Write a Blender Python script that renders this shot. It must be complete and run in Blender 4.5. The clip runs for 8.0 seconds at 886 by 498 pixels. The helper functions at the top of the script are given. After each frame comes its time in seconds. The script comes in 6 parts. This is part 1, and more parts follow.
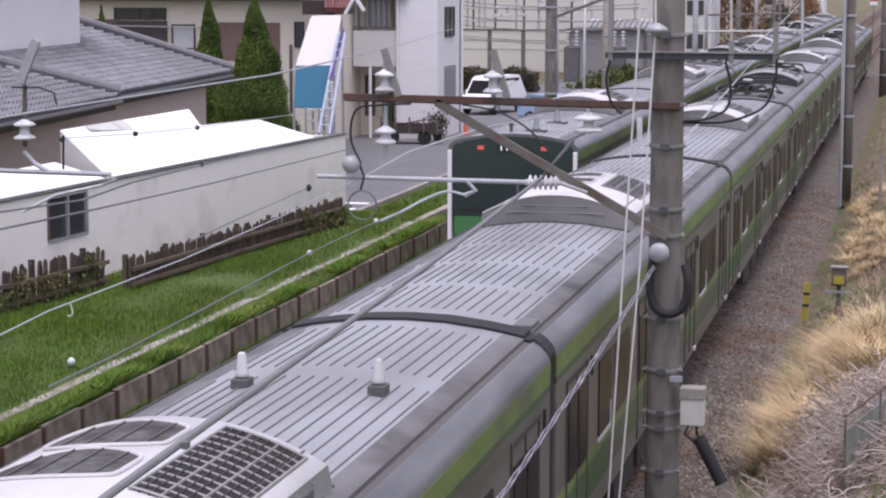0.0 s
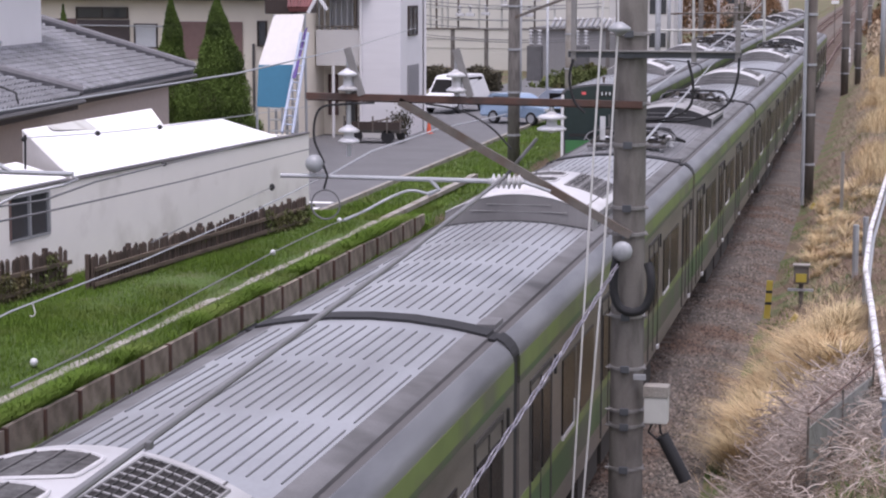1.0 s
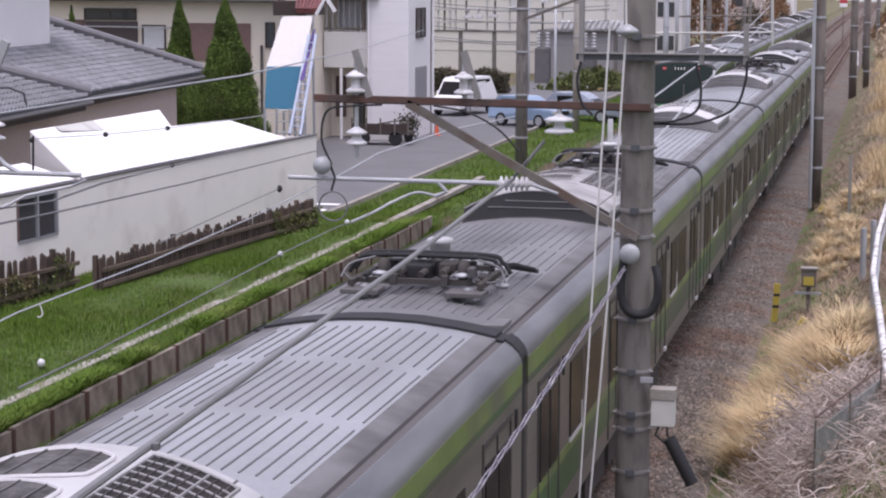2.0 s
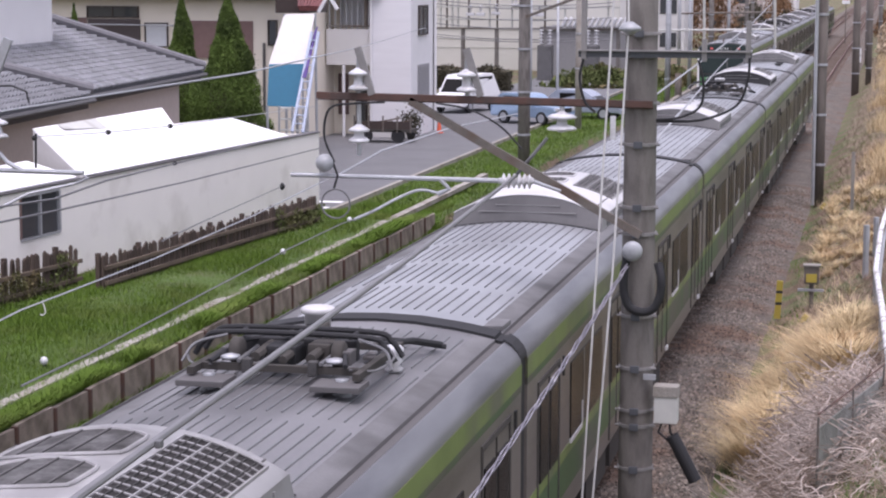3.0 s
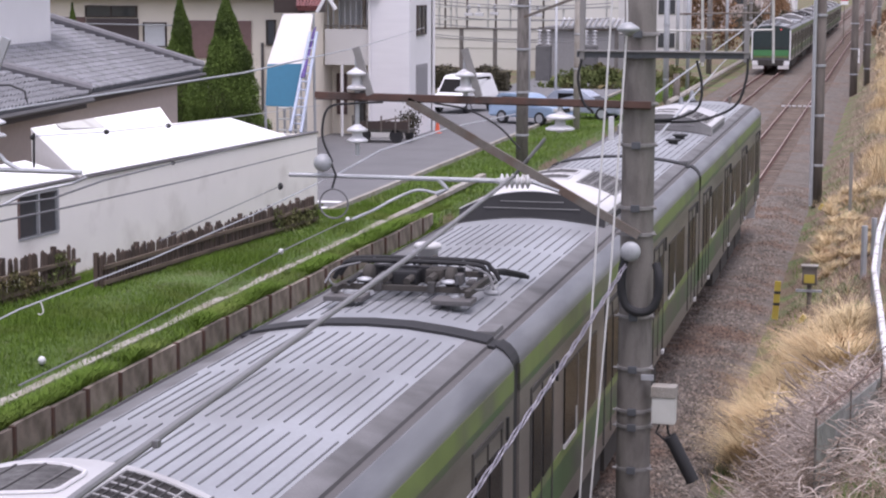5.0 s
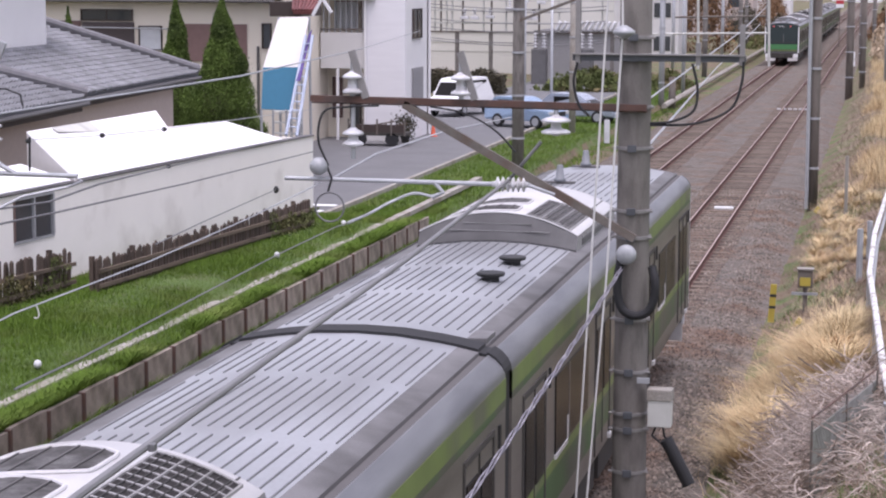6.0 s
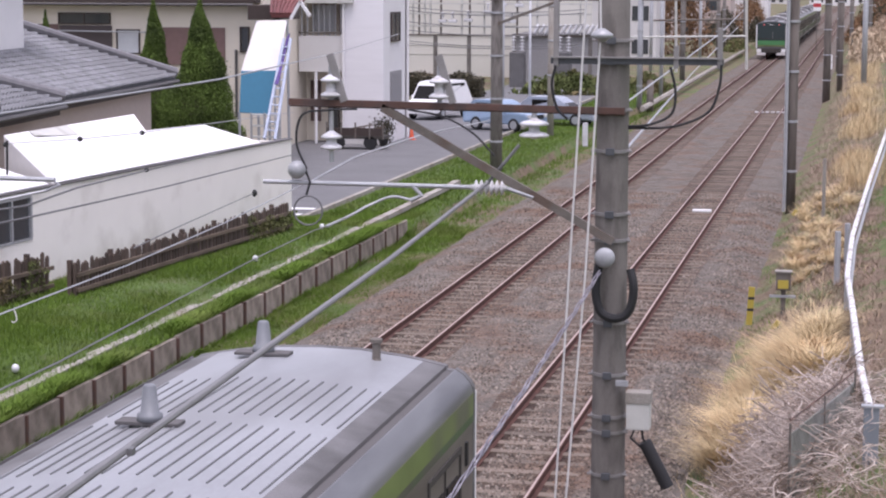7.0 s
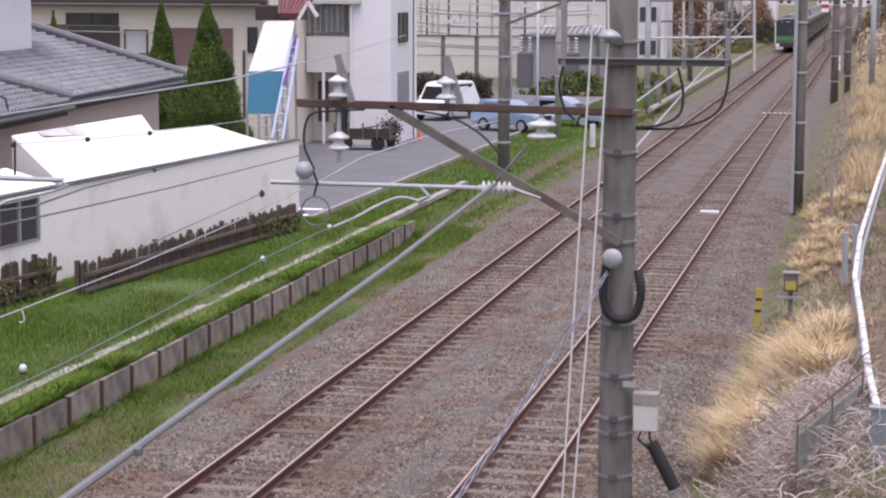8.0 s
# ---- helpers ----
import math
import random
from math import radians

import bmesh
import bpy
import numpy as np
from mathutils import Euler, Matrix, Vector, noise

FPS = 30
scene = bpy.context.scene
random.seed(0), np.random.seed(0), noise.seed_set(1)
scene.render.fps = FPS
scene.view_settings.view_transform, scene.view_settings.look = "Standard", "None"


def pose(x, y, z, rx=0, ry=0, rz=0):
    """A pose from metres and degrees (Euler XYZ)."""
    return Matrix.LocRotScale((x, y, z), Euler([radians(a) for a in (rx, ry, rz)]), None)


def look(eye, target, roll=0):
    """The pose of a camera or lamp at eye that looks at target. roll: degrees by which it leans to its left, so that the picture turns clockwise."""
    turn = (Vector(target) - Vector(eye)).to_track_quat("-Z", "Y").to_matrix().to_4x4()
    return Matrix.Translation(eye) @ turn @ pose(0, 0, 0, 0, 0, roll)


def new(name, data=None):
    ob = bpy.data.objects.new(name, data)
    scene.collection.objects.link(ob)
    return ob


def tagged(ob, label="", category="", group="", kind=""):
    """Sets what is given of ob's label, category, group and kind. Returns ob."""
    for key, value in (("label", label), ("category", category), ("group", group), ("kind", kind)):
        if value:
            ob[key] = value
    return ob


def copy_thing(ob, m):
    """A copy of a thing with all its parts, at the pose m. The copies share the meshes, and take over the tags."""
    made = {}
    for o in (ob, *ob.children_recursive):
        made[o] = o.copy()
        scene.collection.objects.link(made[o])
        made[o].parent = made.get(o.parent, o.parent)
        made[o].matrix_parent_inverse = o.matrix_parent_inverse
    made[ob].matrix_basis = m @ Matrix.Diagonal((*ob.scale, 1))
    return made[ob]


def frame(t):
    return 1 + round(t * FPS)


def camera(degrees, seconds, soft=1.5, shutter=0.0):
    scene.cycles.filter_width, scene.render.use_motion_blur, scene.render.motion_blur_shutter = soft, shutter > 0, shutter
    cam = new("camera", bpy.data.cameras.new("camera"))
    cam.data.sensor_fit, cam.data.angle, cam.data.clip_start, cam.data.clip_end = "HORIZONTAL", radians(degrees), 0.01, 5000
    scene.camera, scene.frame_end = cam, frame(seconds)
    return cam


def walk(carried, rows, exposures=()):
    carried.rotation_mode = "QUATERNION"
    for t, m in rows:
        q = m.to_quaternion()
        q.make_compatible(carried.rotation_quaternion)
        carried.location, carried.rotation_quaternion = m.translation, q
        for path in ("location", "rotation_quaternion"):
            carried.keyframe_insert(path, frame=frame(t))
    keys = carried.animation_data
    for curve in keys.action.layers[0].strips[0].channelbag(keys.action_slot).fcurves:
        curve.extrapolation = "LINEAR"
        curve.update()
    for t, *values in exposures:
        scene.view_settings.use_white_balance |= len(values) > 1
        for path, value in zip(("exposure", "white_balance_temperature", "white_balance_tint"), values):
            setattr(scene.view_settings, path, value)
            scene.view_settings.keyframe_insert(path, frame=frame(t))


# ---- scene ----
cam = camera(24.93, 8.0, soft=2.1)
EYE = (8.758, 0.0, 7.004)


def aim(yaw, pitch, roll):
    y, p = radians(yaw), radians(pitch)
    way = Vector((-math.sin(y) * math.cos(p), math.cos(y) * math.cos(p), -math.sin(p)))
    return look(EYE, Vector(EYE) + way * 10, roll)


# handheld on a bridge: seconds, heading left of the track, tilt down, lean
PATH = [
    (0.00, 13.299, 7.650, 0.090),
    (0.50, 13.053, 7.559, 0.101),
    (1.00, 12.250, 7.676, 0.079),
    (1.50, 12.216, 7.642, 0.059),
    (1.70, 12.431, 7.608, 0.246),
    (3.00, 12.538, 7.691, 0.146),
    (3.50, 12.563, 7.686, 0.063),
    (4.00, 12.253, 7.714, 0.062),
    (4.50, 12.436, 7.688, 0.104),
    (5.80, 12.419, 7.666, 0.359),
    (6.00, 12.364, 7.593, 0.211),
    (6.50, 11.922, 7.528, 0.233),
    (7.00, 11.746, 7.498, 0.196),
    (7.50, 11.685, 7.490, 0.258),
    (8.00, 11.958, 7.478, 0.240),
]
walk(cam, [(t, aim(a, b, c)) for t, a, b, c in PATH], [(0, 0.33, 6110, 25), (1.7, 0.30, 6110, 25), (3, 0.46, 6110, 25), (4.5, 0.46, 6120, 25), (6, 0.50, 6120, 25), (8, 0.44, 6150, 25)])

# ---- light: thin overcast ----
world = bpy.data.worlds.new("overcast_sky")
scene.world = world
world.use_nodes = True
wn, wl = world.node_tree.nodes, world.node_tree.links
sky = wn.new("ShaderNodeTexSky")
sky.sky_type = 'NISHITA'
sky.sun_disc = False
sky.sun_elevation, sky.sun_rotation = radians(77), radians(162)
sky.dust_density = 4.0
soft_sky = wn.new("ShaderNodeHueSaturation")
soft_sky.inputs["Saturation"].default_value = 0.28
wl.new(sky.outputs[0], soft_sky.inputs["Color"])
wl.new(soft_sky.outputs[0], wn["Background"].inputs["Color"])
wn["Background"].inputs["Strength"].default_value = 0.19
sun_data = bpy.data.lights.new("sun", 'SUN')
sun_data.energy, sun_data.angle, sun_data.color = 0.9, radians(40), (1.0, 0.96, 0.9)
sun = new("sun", sun_data)
sun.matrix_world = look((0, 0, 0), (-0.07, 0.22, -1.0))

# ---- materials ----


def mat(name, base, rough=0.7, metal=0.0, vary=0.15, scale=6.0, fine=60.0, bump=0.0, bump_scale=40.0, second=None,
        second_amt=0.5, second_scale=1.5, per_object=0.0, per_island=0.0, stretch=(1, 1, 1), spec=0.5):
    """A surface with variation at two scales, optional second tone in patches, optional relief."""
    m = bpy.data.materials.new(name)
    m.use_nodes = True
    n, l = m.node_tree.nodes, m.node_tree.links
    b = n["Principled BSDF"]
    b.inputs["Metallic"].default_value = metal
    b.inputs["Specular IOR Level"].default_value = spec
    tc = n.new("ShaderNodeTexCoord")
    mp = n.new("ShaderNodeMapping")
    mp.inputs["Scale"].default_value = stretch
    l.new(tc.outputs["Object"], mp.inputs["Vector"])

    def nz(s, detail=4.0):
        t = n.new("ShaderNodeTexNoise")
        t.inputs["Scale"].default_value = s
        t.inputs["Detail"].default_value = detail
        l.new(mp.outputs[0], t.inputs["Vector"])
        return t

    big, small = nz(scale), nz(fine)
    mix = n.new("ShaderNodeMix")
    mix.data_type = 'FLOAT'
    mix.inputs[0].default_value = 0.45
    l.new(big.outputs["Fac"], mix.inputs[2])
    l.new(small.outputs["Fac"], mix.inputs[3])
    ramp = n.new("ShaderNodeMapRange")
    ramp.inputs["From Min"].default_value, ramp.inputs["From Max"].default_value = 0.3, 0.7
    ramp.inputs["To Min"].default_value, ramp.inputs["To Max"].default_value = 1 - vary, 1 + vary
    l.new(mix.outputs[0], ramp.inputs["Value"])
    fac = ramp.outputs[0]

    def times(a, source, amount):
        r = n.new("ShaderNodeMapRange")
        r.inputs["To Min"].default_value, r.inputs["To Max"].default_value = 1 - amount, 1 + amount
        l.new(source, r.inputs["Value"])
        q = n.new("ShaderNodeMath")
        q.operation = 'MULTIPLY'
        l.new(a, q.inputs[0])
        l.new(r.outputs[0], q.inputs[1])
        return q.outputs[0]

    if per_object:
        fac = times(fac, n.new("ShaderNodeObjectInfo").outputs["Random"], per_object)
    if per_island:
        fac = times(fac, n.new("ShaderNodeNewGeometry").outputs["Random Per Island"], per_island)
    colour = n.new("ShaderNodeMix")
    colour.data_type = 'RGBA'
    colour.inputs[6].default_value = (*base, 1)
    colour.inputs[7].default_value = (*(second or base), 1)
    if second:
        patch = nz(second_scale, 6.0)
        pr = n.new("ShaderNodeMapRange")
        pr.inputs["From Min"].default_value, pr.inputs["From Max"].default_value = 0.62 - 0.3 * second_amt, 0.78 - 0.3 * second_amt
        l.new(patch.outputs["Fac"], pr.inputs["Value"])
        l.new(pr.outputs[0], colour.inputs[0])
    else:
        colour.inputs[0].default_value = 0
    sc = n.new("ShaderNodeVectorMath")
    sc.operation = 'SCALE'
    l.new(colour.outputs[2], sc.inputs[0])
    l.new(fac, sc.inputs["Scale"])
    l.new(sc.outputs[0], b.inputs["Base Color"])
    rr = n.new("ShaderNodeMapRange")
    rr.inputs["To Min"].default_value, rr.inputs["To Max"].default_value = max(rough - 0.12, 0.03), min(rough + 0.12, 1)
    l.new(small.outputs["Fac"], rr.inputs["Value"])
    l.new(rr.outputs[0], b.inputs["Roughness"])
    if bump:
        bt = n.new("ShaderNodeTexVoronoi") if bump_scale < 0 else nz(abs(bump_scale))
        if bump_scale < 0:
            bt.inputs["Scale"].default_value = -bump_scale
            l.new(mp.outputs[0], bt.inputs["Vector"])
        bp = n.new("ShaderNodeBump")
        bp.inputs["Distance"].default_value = bump
        l.new(bt.outputs[0], bp.inputs["Height"])
        l.new(bp.outputs[0], b.inputs["Normal"])
    return m


M = {}
M["rusty_ballast"] = mat("rusty_ballast", (0.112, 0.076, 0.055), 0.95, vary=0.55, scale=3, fine=16, bump=0.1, bump_scale=-14, second=(0.15, 0.116, 0.092), second_amt=0.45, second_scale=0.6)
M["ballast"] = mat("ballast", (0.16, 0.138, 0.118), 0.95, vary=0.55, scale=3, fine=16, bump=0.1, bump_scale=-14, second=(0.165, 0.115, 0.087), second_amt=0.48, second_scale=0.5)
# rust stain along the rails, darkened further for the shadow at their foot
M["rail_stain"] = mat("rust_stained_stones", (0.065, 0.04, 0.03), 0.95, vary=0.5, scale=3, fine=16, bump=0.09, bump_scale=-14, second=(0.095, 0.066, 0.05), second_amt=0.35, second_scale=1.2)
M["scrub"] = mat("pale_scrub", (0.46, 0.365, 0.26), 0.9, vary=0.15, scale=0.5, per_island=0.15, second=(0.33, 0.245, 0.18), second_amt=0.5, second_scale=0.3, spec=0.1)
M["dead_stems"] = mat("dead_stems", (0.30, 0.225, 0.18), 0.9, vary=0.25, scale=0.8, per_island=0.35, second=(0.20, 0.14, 0.105), second_amt=0.45, second_scale=0.7, spec=0.1)
M["rail_side"] = mat("rail_rust", (0.09, 0.038, 0.028), 0.85, vary=0.3, fine=40)
M["rail_top"] = mat("rail_polished", (0.46, 0.36, 0.315), 0.45, metal=0.3, vary=0.2)
M["sleeper"] = mat("sleeper_wood", (0.148, 0.116, 0.092), 0.9, vary=0.35, per_object=0.3, stretch=(1, 6, 6))
M["soil"] = mat("soil", (0.15, 0.11, 0.072), 0.95, vary=0.4, scale=1.5, fine=25, bump=0.05, bump_scale=30, second=(0.09, 0.13, 0.035), second_amt=0.55, second_scale=0.6)
M["grass_soil"] = mat("grass_soil", (0.08, 0.13, 0.028), 0.95, vary=0.4, scale=1.2, fine=25, bump=0.05, second=(0.10, 0.12, 0.04), second_amt=0.4)
M["blade"] = mat("grass_blade", (0.098, 0.16, 0.026), 0.75, vary=0.3, scale=0.5, per_island=0.22, second=(0.135, 0.18, 0.045), second_amt=0.42, second_scale=0.45, spec=0.05)
M["straw"] = mat("dry_grass", (0.53, 0.42, 0.25), 0.85, vary=0.25, scale=1.0, per_island=0.45, second=(0.42, 0.28, 0.145), second_amt=0.42, second_scale=0.9, spec=0.2)
M["vine"] = mat("dead_vine", (0.50, 0.43, 0.385), 0.9, vary=0.3, per_island=0.5, second=(0.24, 0.18, 0.14), second_amt=0.5, second_scale=1.2)
M["concrete"] = mat("concrete", (0.30, 0.28, 0.25), 0.9, vary=0.2, scale=2.5, bump=0.01, second=(0.22, 0.19, 0.16), second_amt=0.45, second_scale=1.2, per_object=0.1)
M["old_panel"] = mat("old_panel", (0.265, 0.225, 0.19), 0.92, vary=0.3, scale=2.5, bump=0.012, second=(0.15, 0.125, 0.10), second_amt=0.5, second_scale=1.6, per_object=0.15)
M["pole_concrete"] = mat("pole_concrete", (0.185, 0.17, 0.155), 0.9, vary=0.25, scale=2, fine=50, bump=0.008, second=(0.125, 0.113, 0.104), second_amt=0.5, second_scale=2.2, stretch=(3, 3, 0.7))
M["pole_dark"] = mat("pole_dark", (0.15, 0.13, 0.115), 0.9, vary=0.25, scale=2, fine=50, bump=0.006, second=(0.10, 0.085, 0.075), second_amt=0.5, second_scale=1.5, stretch=(3, 3, 0.5))
M["dark_concrete"] = mat("dark_concrete", (0.10, 0.085, 0.07), 0.95, vary=0.3)
M["galv"] = mat("galvanised_steel", (0.42, 0.43, 0.45), 0.55, metal=0.5, vary=0.15, scale=8)
M["old_steel"] = mat("weathered_steel", (0.16, 0.142, 0.125), 0.75, metal=0.2, vary=0.3, second=(0.115, 0.083, 0.066), second_amt=0.45, second_scale=3)
M["rust"] = mat("rusty_beam", (0.10, 0.055, 0.043), 0.85, vary=0.3, scale=4, second=(0.07, 0.05, 0.045), second_amt=0.5, second_scale=3)
M["wire_pale"] = mat("pale_wire", (0.17, 0.17, 0.175), 0.6, vary=0.12)
M["dark_steel"] = mat("dark_steel", (0.09, 0.095, 0.105), 0.6, metal=0.3, vary=0.25)
M["band_steel"] = mat("dull_band", (0.25, 0.24, 0.235), 0.65, metal=0.3, vary=0.2)
M["wire"] = mat("wire", (0.16, 0.16, 0.165), 0.6, metal=0.3, vary=0.2)
M["wire_white"] = mat("white_wire", (0.62, 0.61, 0.60), 0.6, vary=0.1)
M["rubber"] = mat("black_rubber", (0.018, 0.018, 0.02), 0.75, vary=0.2)
M["porcelain"] = mat("porcelain", (0.60, 0.60, 0.62), 0.3, vary=0.12, scale=9, second=(0.42, 0.41, 0.41), second_amt=0.35, second_scale=5)
M["asphalt"] = mat("asphalt", (0.14, 0.14, 0.145), 0.93, vary=0.15, scale=0.6, fine=80, bump=0.008, bump_scale=120)
M["white_paint"] = mat("white_paint", (0.8, 0.8, 0.8), 0.7, vary=0.06)
M["render_wall"] = mat("cream_wall", (0.84, 0.815, 0.765), 0.9, vary=0.05, scale=0.8, bump=0.004, second=(0.70, 0.67, 0.62), second_amt=0.3, second_scale=0.7)
M["house_cream"] = mat("house_cream", (0.76, 0.70, 0.60), 0.9, vary=0.05, scale=1.0, bump=0.004)
M["house_pink"] = mat("house_pinkish", (0.50, 0.42, 0.38), 0.9, vary=0.08)
M["house_white"] = mat("white_siding", (0.72, 0.71, 0.72), 0.8, vary=0.05, scale=0.7)
M["house_grey"] = mat("grey_siding", (0.60, 0.59, 0.58), 0.85, vary=0.08, scale=0.7)
M["tile"] = mat("roof_tile", (0.155, 0.16, 0.175), 0.5, vary=0.2, per_object=0.2, per_island=0.28, scale=3)
M["red_tile"] = mat("red_tile", (0.17, 0.06, 0.058), 0.6, vary=0.25, per_object=0.2)
M["sheet_white"] = mat("white_sheet_roof", (0.86, 0.85, 0.86), 0.5, vary=0.04, scale=1.0)
M["brown"] = mat("brown_shutter", (0.15, 0.095, 0.085), 0.7, vary=0.12)
M["dark_brown"] = mat("dark_brown", (0.05, 0.035, 0.03), 0.7, vary=0.15)
M["fence_wood"] = mat("fence_wood", (0.075, 0.054, 0.043), 0.95, vary=0.3, per_object=0.35, stretch=(6, 6, 1))
M["fence_rail"] = mat("fence_rail", (0.13, 0.098, 0.072), 0.95, vary=0.3, stretch=(1, 6, 6), second=(0.08, 0.06, 0.045), second_amt=0.4, second_scale=1.5)
M["gutter_dark"] = mat("gutter", (0.085, 0.08, 0.08), 0.5, vary=0.1)
M["glass"] = mat("window_glass", (0.05, 0.055, 0.06), 0.08, vary=0.1, spec=0.8)
M["curtain"] = mat("curtained_glass", (0.55, 0.57, 0.60), 0.3, vary=0.06)
M["blue"] = mat("blue_panel", (0.02, 0.135, 0.225), 0.6, vary=0.06)
M["offwhite_sheet"] = mat("offwhite_sheet", (0.62, 0.60, 0.585), 0.7, vary=0.05)
M["conifer"] = mat("conifer_leaf", (0.10, 0.15, 0.036), 0.8, vary=0.3, scale=1.5, per_island=0.3, second=(0.055, 0.08, 0.025), second_amt=0.5, second_scale=0.8, spec=0.1)
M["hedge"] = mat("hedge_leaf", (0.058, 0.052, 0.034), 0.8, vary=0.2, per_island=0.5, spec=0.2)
M["bush_brown"] = mat("brown_leaf", (0.17, 0.10, 0.055), 0.85, vary=0.2, per_island=0.5, spec=0.2)
M["bark"] = mat("bark", (0.09, 0.06, 0.045), 0.95, vary=0.3)
M["yellow"] = mat("yellow_paint", (0.42, 0.33, 0.05), 0.6, vary=0.12)
M["black"] = mat("black_paint", (0.02, 0.02, 0.02), 0.6, vary=0.1)
M["grey_porcelain"] = mat("grey_porcelain", (0.32, 0.33, 0.345), 0.35, vary=0.2, scale=8)
M["grey_cone"] = mat("grey_cone", (0.16, 0.17, 0.185), 0.5, vary=0.12)
# far paler than the side steel: holds the glints on sashes and door sills
M["worn_alu"] = mat("worn_aluminium", (0.72, 0.72, 0.73), 0.35, metal=0.4, vary=0.1)
M["box_grey"] = mat("cabinet_grey", (0.50, 0.50, 0.47), 0.6, vary=0.08, second=(0.36, 0.35, 0.32), second_amt=0.3)
M["roof_grey"] = mat("train_roof", (0.275, 0.285, 0.302), 0.42, vary=0.22, scale=1.2, fine=30, stretch=(1, 0.35, 1), second=(0.21, 0.214, 0.223), second_amt=0.48, second_scale=0.8, spec=0.6)
M["roof_dark"] = mat("roof_side_strip", (0.15, 0.147, 0.15), 0.7, vary=0.3, scale=1.5, second=(0.095, 0.092, 0.092), second_amt=0.45, second_scale=1.2)
M["roof_dirty"] = mat("sooty_roof", (0.17, 0.168, 0.173), 0.5, vary=0.25, scale=1.2, fine=30, stretch=(1, 0.35, 1), second=(0.10, 0.098, 0.10), second_amt=0.5, second_scale=0.8)
M["rib"] = mat("roof_rib", (0.165, 0.17, 0.176), 0.75, vary=0.2)
M["roof_slot"] = mat("roof_slot", (0.10, 0.095, 0.095), 0.8, vary=0.1)
M["steel"] = mat("brushed_steel", (0.20, 0.203, 0.212), 0.38, metal=0.5, vary=0.22, scale=1.8, stretch=(1, 0.4, 3), second=(0.14, 0.142, 0.152), second_amt=0.45, second_scale=1.2)
M["steel_side"] = mat("steel_side", (0.18, 0.163, 0.148), 0.42, metal=0.35, vary=0.18, scale=1.5, stretch=(1, 0.3, 2), second=(0.12, 0.11, 0.10), second_amt=0.4, second_scale=1.2)
M["green_deep"] = mat("green_band_dark", (0.055, 0.105, 0.04), 0.5, vary=0.18, scale=2, second=(0.08, 0.085, 0.065), second_amt=0.6, second_scale=0.9)
M["green_front"] = mat("green_front", (0.06, 0.21, 0.075), 0.4, vary=0.08)
M["green_light"] = mat("green_band_light", (0.145, 0.20, 0.058), 0.5, vary=0.18, scale=2, second=(0.115, 0.125, 0.08), second_amt=0.5, second_scale=0.7)
M["train_glass"] = mat("train_glass", (0.014, 0.013, 0.013), 0.3, vary=0.1, spec=0.1)
M["ac_top"] = mat("ac_cover", (0.52, 0.515, 0.52), 0.5, vary=0.1, scale=1.5, second=(0.43, 0.415, 0.405), second_amt=0.35, second_scale=1.2)
M["ac_sooty"] = mat("sooty_cover", (0.33, 0.325, 0.325), 0.6, vary=0.12, scale=1.5, second=(0.24, 0.235, 0.235), second_amt=0.5, second_scale=1.6)
# on the cover ends this dark tone is dirt plus the shade of the upright face
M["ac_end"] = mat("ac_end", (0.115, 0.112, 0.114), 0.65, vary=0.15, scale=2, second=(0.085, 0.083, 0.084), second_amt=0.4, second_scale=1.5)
M["ac_side"] = mat("ac_side", (0.30, 0.295, 0.295), 0.6, vary=0.15, scale=2, second=(0.22, 0.215, 0.21), second_amt=0.4, second_scale=2)
# ends on pantograph cars: soot and the end's shade in one near-black
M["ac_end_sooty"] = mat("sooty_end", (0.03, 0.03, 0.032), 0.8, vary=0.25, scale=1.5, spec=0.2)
M["fan_mesh"] = mat("fan_mesh_grey", (0.11, 0.108, 0.108), 0.9, vary=0.45, scale=9, fine=45, spec=0.1, second=(0.055, 0.053, 0.052), second_amt=0.5, second_scale=2.2)
M["grille"] = mat("ac_grille", (0.035, 0.033, 0.033), 0.95, vary=0.2, spec=0.1)
M["mesh_grey"] = mat("fan_mesh", (0.07, 0.068, 0.067), 0.95, vary=0.3, spec=0.1)
M["face_black"] = mat("cab_face", (0.03, 0.045, 0.048), 0.12, vary=0.1, spec=0.9)
M["under"] = mat("underframe", (0.05, 0.045, 0.04), 0.85, vary=0.2)


def lamp_mat(name, colour, strength):
    m = mat(name, colour, 0.3)
    b = m.node_tree.nodes["Principled BSDF"]
    b.inputs["Emission Color"].default_value = (*colour, 1)
    b.inputs["Emission Strength"].default_value = strength
    return m


M["tail_red"] = lamp_mat("tail_lamp", (0.6, 0.11, 0.11), 0.25)
M["led"] = lamp_mat("led_sign", (0.75, 0.8, 0.8), 0.5)

# ---- mesh helpers ----


def mesh_of(bm, name, *mats, smooth=False):
    me = bpy.data.meshes.new(name)
    bm.normal_update()
    bm.to_mesh(me)
    bm.free()
    for m in mats:
        me.materials.append(M[m] if isinstance(m, str) else m)
    if smooth:
        me.polygons.foreach_set("use_smooth", [True] * len(me.polygons))
    return me


def thing(name, label, category, group="", at=(0, 0, 0), rz=0.0, kind=""):
    ob = new(name)
    ob.empty_display_size = 0.2
    ob.matrix_world = pose(*at, 0, 0, rz)
    return tagged(ob, label, category, group, kind)


def part(name, bm, material, parent, label="", smooth=False, kind=""):
    mats = material if isinstance(material, (list, tuple)) else [material]
    ob = new(name, mesh_of(bm, name, *mats, smooth=smooth))
    ob.parent = parent
    return tagged(ob, label, kind=kind)


